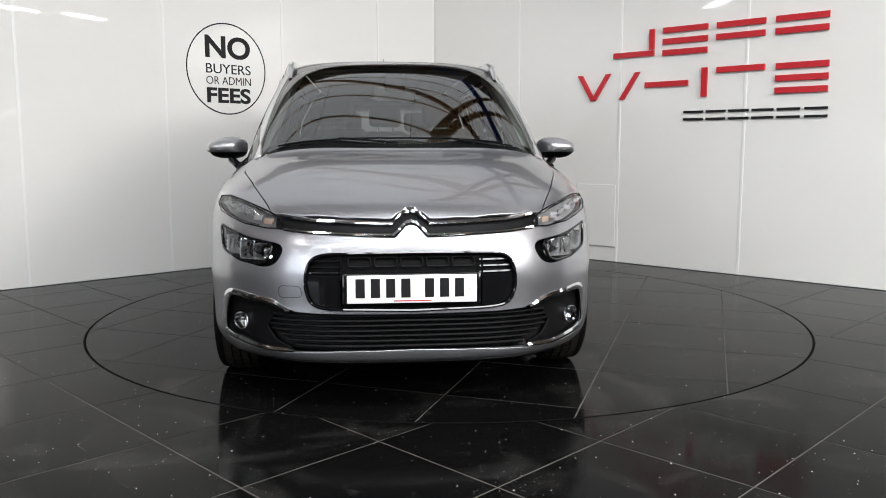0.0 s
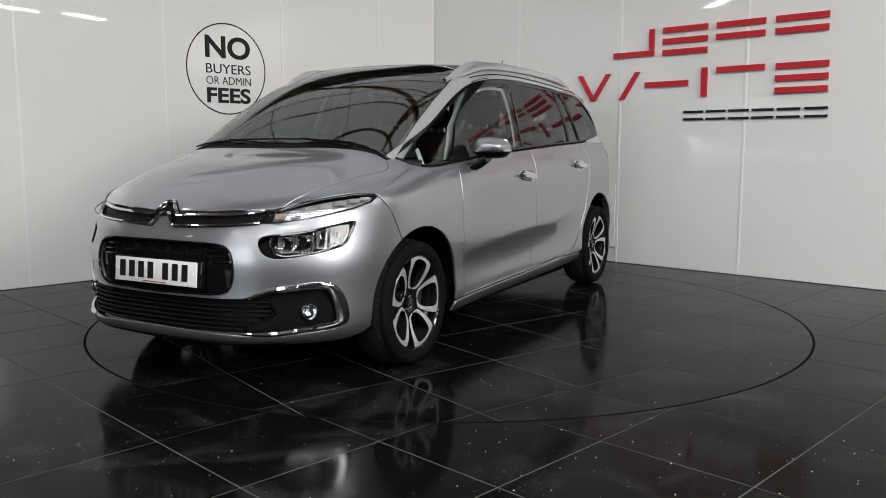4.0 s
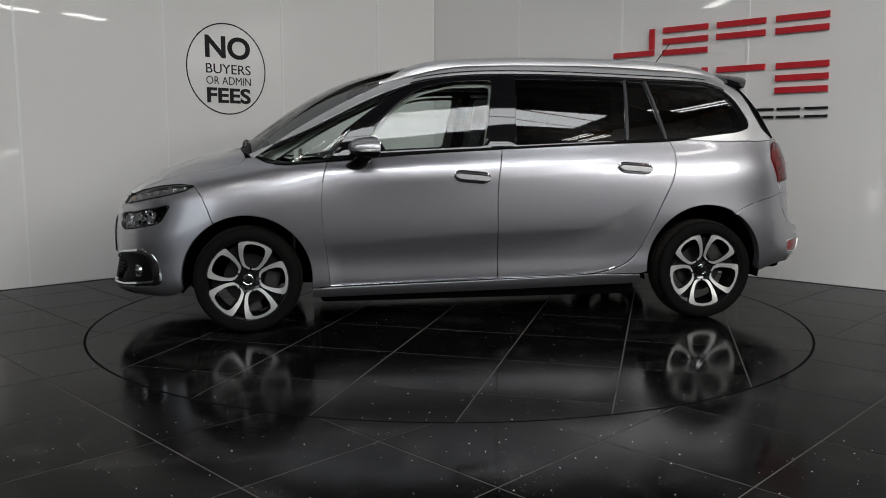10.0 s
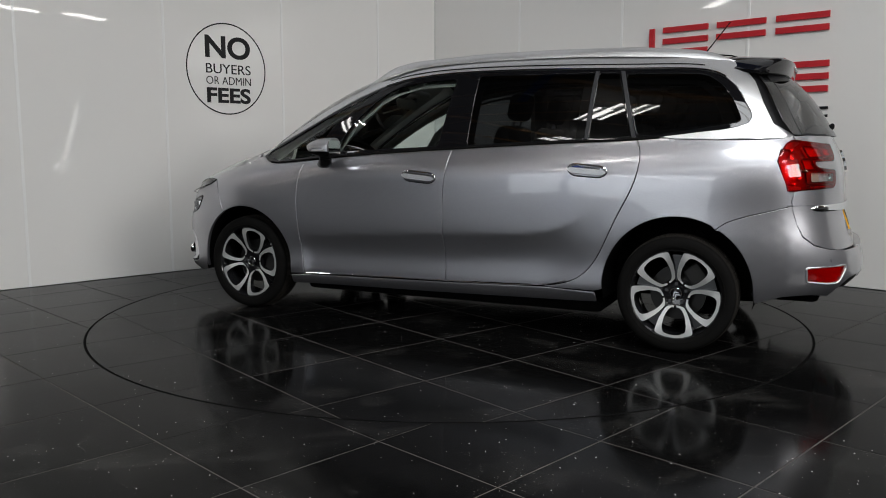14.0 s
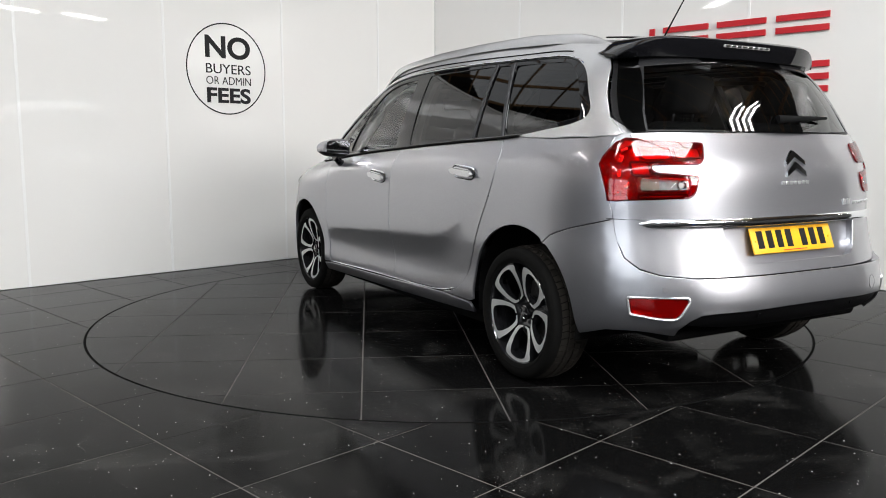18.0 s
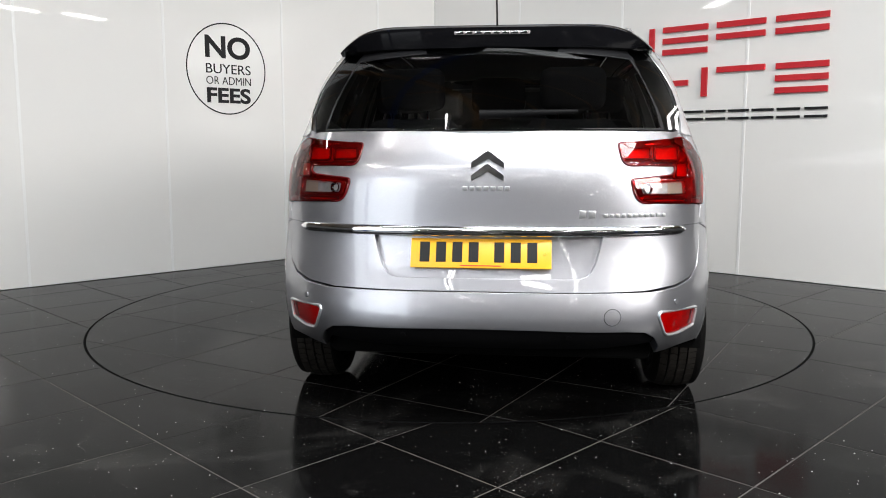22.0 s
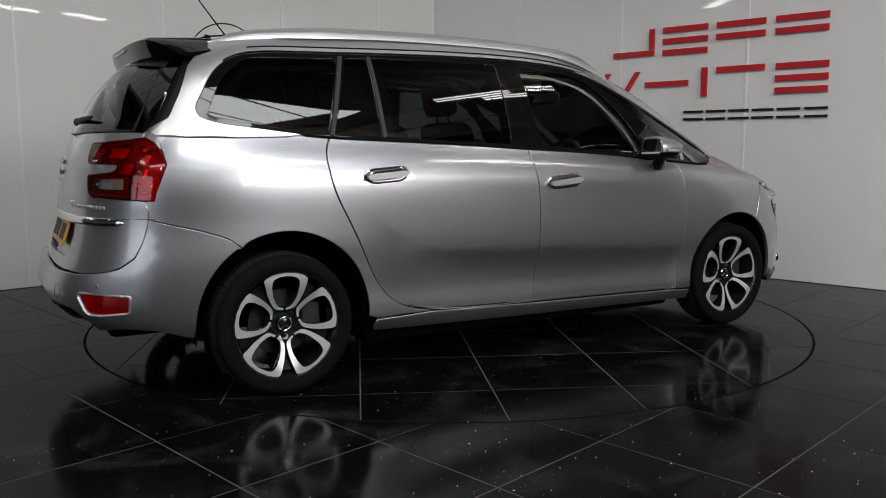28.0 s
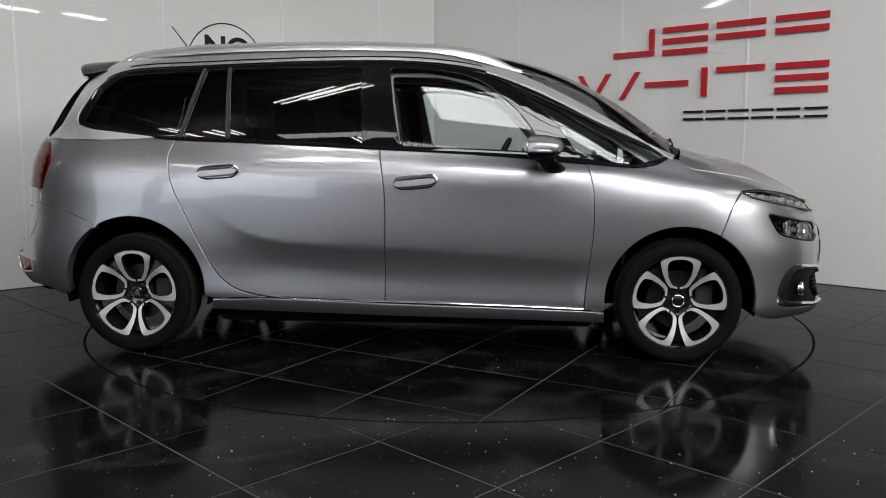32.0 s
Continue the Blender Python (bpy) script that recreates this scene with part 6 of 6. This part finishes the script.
def make_wheel():
    """A wheel round the origin, its outer face towards +y."""
    wheel = new("wheel")
    bm = bmesh.new()
    prof = [(.222, .085), (.231, .104), (.241, .112), (.260, .1165), (.282, .114), (.294, .106), (.299, .092), (.299, .078), (.298, .03), (.298, 0), (.298, -.03), (.297, -.078), (.294, -.085), (.282, -.10), (.260, -.108), (.231, -.10), (.222, -.085)]
    lathe(bm, prof, 72)
    bmesh.ops.recalc_face_normals(bm, faces=bm.faces)
    tyre = part("tyre", bm, M_RUBBER, wheel, "black rubber tyre with worn tread")
    # tread blocks between grooves
    for y0, y1, n in ((-.078, -.046, 60), (-.038, -.006, 60), (.002, .034, 60), (.042, .080, 60)):
        bm = bmesh.new()
        for k in range(n):
            a0, a1 = math.tau * k / n, math.tau * (k + .86) / n
            r0 = .3035 if abs((y0 + y1) / 2) < .05 else .300
            skew = .02 if y0 > 0 else -.02
            ring = []
            for a, y in ((a0, y0), (a1, y0), (a1 + skew, y1), (a0 + skew, y1)):
                rr = r0 - (.006 if abs(y) > .07 else 0)
                ring.append((a, y, rr))
            top = [bm.verts.new(((rr + .0045) * math.cos(a), y, (rr + .0045) * math.sin(a))) for a, y, rr in ring]
            bot = [bm.verts.new(((rr - .010) * math.cos(a), y, (rr - .010) * math.sin(a))) for a, y, rr in ring]
            bm.faces.new(top)
            for i in range(4):
                bm.faces.new((top[i], bot[i], bot[(i + 1) % 4], top[(i + 1) % 4]))
        bmesh.ops.recalc_face_normals(bm, faces=bm.faces)
        part("tread", bm, M_TREAD, tyre, "", smooth=False)
    bm = bmesh.new()
    for r in (.248, .275):
        lathe(bm, [(r - .0012, .1145), (r, .1165 if r < .27 else .1145), (r + .0012, .1145)], 64)
    part("sidewall_rib", bm, M_RUBBER, tyre)
    # barrel and black face
    bm = bmesh.new()
    lathe(bm, [(.232, .104), (.2295, .107), (.226, .101), (.222, .085), (.214, .05), (.205, -.06), (.222, -.10)], 64)
    bmesh.ops.recalc_face_normals(bm, faces=bm.faces)
    rim = part("rim", bm, M_RIM_BLACK, wheel, "gloss black alloy rim")
    bm = bmesh.new()
    lathe(bm, [(.004, .040), (.03, .040), (.062, .046), (.074, .052), (.078, .045), (.074, .01), (.05, -.03)], 40)
    bmesh.ops.recalc_face_normals(bm, faces=bm.faces)
    part("hub", bm, M_RIM_BLACK, rim)
    ho, hi = loop_outline()
    for k in range(5):
        base = 90 + 72 * k
        # bright face in two arms that meet at the rim
        bm = bmesh.new()
        for s in (1, -1):
            o2 = [polar(s * a, r, base) for a, r in ho]
            i2 = [polar(s * a, r, base) for a, r in hi]

            def depth(p):
                r = math.hypot(*p)
                return .066 + .036 * min(1, max(0, (r - .075) / .12)) - .002

            # strip between outer and inner line
            def resample(p, n):
                d = np.r_[0, np.cumsum(np.linalg.norm(np.diff(p, axis=0), axis=1))]
                return np.stack([np.interp(np.linspace(0, d[-1], n), d, p[:, c]) for c in (0, 1)], 1)
            oo, ii = resample(np.array(o2), 26), resample(np.array(i2[::-1]), 26)
            rows = []
            for a, b in zip(oo, ii):
                row = []
                for f, h in ((-.0, -.022), (0, 0), (1, 0), (1, -.022)):
                    q = a + (b - a) * f
                    row.append(bm.verts.new((q[0], depth(q) + h, q[1])))
                rows.append(row)
            for a, b in zip(rows, rows[1:]):
                for i in range(3):
                    bm.faces.new((a[i], a[i + 1], b[i + 1], b[i])).material_index = 0 if i == 1 else 1
        bmesh.ops.recalc_face_normals(bm, faces=bm.faces)
        spoke = part("spoke", bm, M_MACHINED, rim, "machined bright loop spoke with black flanks")
        spoke.data.materials.append(M_RIM_BLACK)
        # dark body behind the two arms
        for s in (1, -1):
            bm = bmesh.new()
            o2 = [polar(s * a, r, base) for a, r in ((25, .105), (25, .15), (21, .20), (26, .20), (28.5, .16), (31, .118), (31, .10))]
            prism(bm, o2, -.03, Matrix.Translation((0, .070, 0)))
            part("spoke_back", bm, M_RIM_BLACK, spoke)
        # web between neighbouring loops, and a bolt
        bm = bmesh.new()
        w = [polar(36 - 14, .10, base), polar(36 - 10, .155, base), polar(36 - 7.5, .205, base), polar(36 + 7.5, .205, base), polar(36 + 10, .155, base), polar(36 + 14, .10, base), polar(36, .07, base)]
        prism(bm, w, -.02, Matrix.Translation((0, .062, 0)), .004)
        part("web", bm, M_RIM_BLACK, rim)
        x, z = polar(36, .052, base)
        bm = bmesh.new()
        rod(bm, (x, .035, z), (x, .056, z), .011, .010, 6)
        part("wheel_bolt", bm, M_RIM_BLACK, rim)
    bm = bmesh.new()
    lathe(bm, [(.0005, .066), (.024, .065), (.029, .061), (.031, .05)], 28)
    bmesh.ops.recalc_face_normals(bm, faces=bm.faces)
    cap = part("hub_cap", bm, M_BLACK_GLOSS, rim, "black cap with a chrome chevron mark")
    bm = bmesh.new()
    for dz in (.004, -.010):
        for s in (1, -1):
            o2 = [(0, dz + .010), (s * .016, dz - .004), (s * .016, dz - .010), (0, dz + .003)]
            prism(bm, o2, .004, Matrix.Translation((0, .065, 0)))
    part("cap_mark", bm, M_CHROME, cap)
    bm = bmesh.new()
    tube(bm, [(.029 * math.cos(a), .0625, .029 * math.sin(a)) for a in np.linspace(0, math.tau, 29)[:-1]], .002, 6, True)
    part("cap_ring", bm, M_CHROME, cap)
    bm = bmesh.new()
    lathe(bm, [(.05, .0), (.142, .0), (.142, -.022), (.05, -.022)], 48, closed=True)
    bmesh.ops.recalc_face_normals(bm, faces=bm.faces)
    part("brake_disc", bm, M_STEEL, wheel, "worn steel brake disc")
    bm = bmesh.new()
    rbox(bm, (.09, .06, .12), (-.13, .0, .02), (0, 0, 0), .015)
    part("brake_caliper", bm, M_CAST, wheel, "dull cast brake caliper")
    return wheel


FRONT_TURN, REAR_TURN = (-14, 0), (36, 0)
first = make_wheel()
first.parent = car
wheel_poses = []
for x, turns in ((1.42, FRONT_TURN), (-1.42, REAR_TURN)):
    for sgn, turn in ((1, turns[0]), (-1, turns[1])):
        m = pose(x, sgn * (.776 if x > 0 else .800), .316, 0, turn, 0 if sgn > 0 else 180) @ Matrix.Diagonal((1.03, .96, 1.03, 1))
        wheel_poses.append(m)
for m in wheel_poses[1:]:
    copy_thing(first, m)
first.matrix_basis = wheel_poses[0]

# wheel housings, floor pan
for cx, cz, r in (FRONT_ARCH, REAR_ARCH):
    for sgn in (1, -1):
        bm = bmesh.new()
        rings = []
        for y in (.855 if cx > 0 else .868, .70, .56):
            rings.append([bm.verts.new((cx + (r + .006) * math.cos(a), sgn * y, cz + (r + .006) * math.sin(a))) for a in np.linspace(radians(-12), radians(192), 32)])
        for a, b in zip(rings, rings[1:]):
            for k in range(31):
                bm.faces.new((a[k], a[k + 1], b[k + 1], b[k]))
        bm.faces.new(rings[-1])
        bmesh.ops.recalc_face_normals(bm, faces=bm.faces)
        part("arch_liner", bm, M_GAP, car, "black wheel arch liner")
bm = bmesh.new()
rbox(bm, (2.0, 1.56, .10), (0, 0, .205), (0, 0, 0), .03)
rbox(bm, (.55, 1.05, .10), (1.52, 0, .26), (0, 0, 0), .03)
rbox(bm, (.62, 1.25, .10), (-1.80, 0, .33), (0, 0, 0), .03)
rbox(bm, (1.0, 1.05, .12), (-1.30, 0, .30), (0, 0, 0), .03)
part("floor_pan", bm, M_GAP, car, "dark underbody")
for x in (1.42, -1.42):
    bm = bmesh.new()
    rod(bm, (x, -.72, .30), (x, .72, .30), .035, .035, 12)
    part("axle", bm, M_CAST, car)
# ---- cabin ----
# inner lining of pillars and roof, door trims, seats
line_in = on_side(belt_run(1.15, -1.60, -.01, 20) + [(-1.68, 1.25), (-1.60, 1.39), (-1.50, 1.47), (-1.2, 1.49), (-.5, 1.505), (.14, 1.495), (.40, 1.445), (.70, 1.33), (.95, 1.20), (1.15, 1.10)])
lin_q = on_side(rounded([(.50, 1.43), (.79, 1.225), (.925, 1.035), (1.12, 1.015), (1.13, 1.12), (.853, 1.28)], .012))
lin_d = on_side(rounded([(.0, 1.095), (-.06, 1.485), (.2, 1.475), (.36, 1.44), (.47, 1.385), (.635, 1.24), (.745, 1.06)], .03))
lin_r = on_side(rounded([(-.83, 1.14), (-.85, 1.485), (-.23, 1.49), (-.205, 1.11)], .03))
lin_f = on_side(rounded([(-1.62, 1.23), (-1.55, 1.385), (-1.47, 1.455), (-1.08, 1.47), (-1.16, 1.175)], .03))
patch("pillar_trim", SIDE, line_in, M_LINING, car, "pale grey pillar trim", both=True, off=-.055, thick=.004, gap=0, step=.06, holes=[lin_q, lin_d, lin_r, lin_f])
for sgn in (1, -1):
    # lining beside the screen, the divider behind the quarter light, and the door pillar
    edge = [TO(x, y) for x, y in SCREEN_EDGE]
    bm = bmesh.new()
    rows = [[bm.verts.new((p.x + dx, sgn * (p.y + dy), p.z + dz)) for dx, dy, dz in ((0, .012, -.03), (0, -.020, -.022), (-.01, -.048, -.03), (-.02, -.055, -.055), (-.03, -.02, -.08))] for p in edge]
    for a, b in zip(rows, rows[1:]):
        for k in range(4):
            bm.faces.new((a[k], a[k + 1], b[k + 1], b[k]))
    bmesh.ops.recalc_face_normals(bm, faces=bm.faces)
    part("pillar_lining", bm, M_LINING, car, "pale lining beside the windscreen")
    for name, a, b, r in (("divider_lining", (.83, 1.03), (.46, 1.43), .032), ("door_pillar_lining", (-.10, 1.08), (-.145, 1.49), .045)):
        bm = bmesh.new()
        tube(bm, [(p.x, sgn * (p.y - .045 - r), p.z) for p in [S(a[0] + (b[0] - a[0]) * k / 6, a[1] + (b[1] - a[1]) * k / 6) for k in range(7)]], r, 12)
        part(name, bm, M_LINING if r < .04 else M_CABIN, car, "pale pillar lining" if r < .04 else "dark pillar lining")
roof_in = on_top([(.52, 0), (.50, .3), (.44, .50), (0, .53), (-.5, .54), (-1.0, .53), (-1.45, .50), (-1.6, .45), (-1.62, 0)])
patch("headlining", TOP, both_halves(roof_in), M_LINING, car, "pale grey headlining", off=-.045, thick=.004, step=.06)
door_in = on_side(belt_run(1.0, -1.02, -.02, 16) + [(-1.0, .80), (-.90, .55), (-.70, .36), (.88, .33), (.93, .7)])
patch("door_trim", SIDE, door_in, M_CABIN, car, "dark door trim", both=True, off=-.07, thick=.004, step=.08)
bm = bmesh.new()
rbox(bm, (1.90, 1.62, .03), (.08, 0, .34), (0, 0, 0), .01)
rbox(bm, (.95, 1.04, .03), (-1.34, 0, .34), (0, 0, 0), .01)
part("cabin_floor", bm, M_CABIN, car, "dark carpet")
bm = bmesh.new()
rbox(bm, (.02, 1.5, .75), (1.15, 0, .65), (0, 0, 0), .005)
part("bulkhead", bm, M_CABIN, car)
# dashboard: a swept top
bm = bmesh.new()
rows = []
for i in range(17):
    y = -.70 + 1.40 * i / 16
    k = 1 - (abs(y) / .75) ** 4
    hood = .05 * math.exp(-(y / .16) ** 2)
    rows.append([bm.verts.new(c) for c in ((1.33, y * .85, 1.03), (1.05, y, 1.035 + .01 * k), (.80, y, 1.02 + .02 * k + hood), (.66, y, .985 + hood), (.62, y, .92), (.68, y, .78), (.80, y, .62))])
for a, b in zip(rows, rows[1:]):
    for k in range(6):
        bm.faces.new((a[k], a[k + 1], b[k + 1], b[k]))
bmesh.ops.recalc_face_normals(bm, faces=bm.faces)
dash = part("dashboard", bm, M_CABIN, car, "dark soft dashboard")
bm = bmesh.new()
rbox(bm, (.012, .30, .10), (.645, 0, 1.035), (0, -14, 0), .006)
part("dash_screen", bm, M_BLACK_GLOSS, dash, "dark dashboard screen")
bm = bmesh.new()
rbox(bm, (.012, .19, .13), (.60, 0, .90), (0, -14, 0), .006)
part("touch_screen", bm, M_BLACK_GLOSS, dash, "dark touch screen")
# steering wheel on the right
bm = bmesh.new()
m = Matrix.Translation((.47, -.36, .97)) @ Matrix.Rotation(radians(-62), 4, "Y")
tube(bm, [m @ Vector((.182 * math.cos(a), .182 * math.sin(a), 0)) for a in np.linspace(0, math.tau, 33)[:-1]], .016, 8, True)
wheel_rim = part("steering_wheel", bm, M_CABIN, car, "dark leather steering wheel")
bm = bmesh.new()
rbox(bm, (.13, .15, .05), (0, 0, 0), (0, 0, 0), .02)
for a in (90, -90, 180):
    rod(bm, (0, 0, 0), (.18 * math.cos(radians(a)), .18 * math.sin(radians(a)), 0), .016, .014, 8)
bmesh.ops.transform(bm, matrix=m, verts=bm.verts)
part("wheel_boss", bm, M_CABIN, wheel_rim)
bm = bmesh.new()
rod(bm, m @ Vector((0, 0, -.02)), (.75, -.36, .85), .04, .05, 12)
part("steering_column", bm, M_CABIN, car)
# rear-view mirror and its sensor housing
bm = bmesh.new()
rbox(bm, (.035, .25, .075), (.66, 0, 1.40), (0, 12, 0), .03, 3)
rv = part("interior_mirror", bm, M_LINING, car, "pale grey interior mirror")
bm = bmesh.new()
rbox(bm, (.16, .12, .05), (.72, 0, 1.462), (0, 32, 0), .02)
part("mirror_mount", bm, M_CABIN, rv)
for s in (1, -1):
    bm = bmesh.new()
    tube(bm, [(.70, s * .05, 1.500), (.70, s * .2, 1.499), (.685, s * .40, 1.490)], .014, 8)
    part("sun_blind", bm, M_LINING, car, "pale rolled sun blind")


def make_seat(x, y, w, head, lean, base=.62):
    seat = new("seat")
    bm = bmesh.new()
    rbox(bm, (.50, w, .15), (.05, 0, 0), (0, -6, 0), .06, 3)
    part("cushion", bm, M_SEAT, seat)
    bm = bmesh.new()
    rbox(bm, (.13, w, .60), (0, 0, .30), (0, 0, 0), .055, 3, .88)
    bmesh.ops.transform(bm, matrix=pose(-.20, 0, .02, 0, -lean, 0), verts=bm.verts)
    part("backrest", bm, M_SEAT, seat)
    for s in (1, -1):
        bm = bmesh.new()
        rbox(bm, (.17, .07, .42), (.02, s * w * .45, .25), (0, 0, 0), .03, 2)
        bmesh.ops.transform(bm, matrix=pose(-.20, 0, .02, 0, -lean, 0), verts=bm.verts)
        part("bolster", bm, M_SEAT, seat)
    bm = bmesh.new()
    rbox(bm, (.09, .26, .17), (0, 0, .72), (0, 0, 0), .04, 3)
    bmesh.ops.transform(bm, matrix=pose(-.20, 0, .02, 0, -lean, 0), verts=bm.verts)
    part("headrest", bm, M_SEAT, seat)
    bm = bmesh.new()
    for s in (1, -1):
        rod(bm, (0, s * .06, .58), (0, s * .06, .66), .007, .007, 8)
    bmesh.ops.transform(bm, matrix=pose(-.20, 0, .02, 0, -lean, 0), verts=bm.verts)
    part("headrest_post", bm, M_CHROME, seat)
    seat.parent = car
    seat.matrix_basis = pose(x, y, base)
    return seat


front_seat = make_seat(.02, .37, .50, 0, 14)
copy_thing(front_seat, pose(.02, -.37, .62))
rear_seat = make_seat(-.80, .47, .42, 0, 14)
for y in (0, -.47):
    copy_thing(rear_seat, pose(-.80, y, .62))
for y in (.32, -.32):
    copy_thing(rear_seat, pose(-1.50, y, .60))
bm = bmesh.new()
rbox(bm, (.02, 1.2, .40), (-1.92, 0, .80), (0, 8, 0), .01)
part("boot_trim", bm, M_CABIN, car)
# ---- what turns ----
HEADING = [(0, -83.84), (0.5, -87.17), (1, -91.66), (2, -100.53), (3.5, -113.76), (5.5, -131.29), (6.5, -140.02), (9, -161.78), (13, -196.56), (16.5, -227.02), (19, -248.90), (21, -266.62), (23, -284.62), (25.5, -307.10), (28, -329.40), (30, -347.17), (32, -364.89)]
HEAD_T, HEAD_A = [h[0] for h in HEADING], [h[1] for h in HEADING]


def heading(t):
    return float(np.interp(t, HEAD_T, HEAD_A))


def motions():
    times = [i * 0.5 for i in range(65)]
    walk(turntable, [(t, pose(0, 0, 0, 0, 0, heading(t))) for t in times])
    walk(car, [(t, pose(0, 0, 0, 0, 0, heading(t)) @ pose(-0.148, -0.375, 0)) for t in times])

motions()
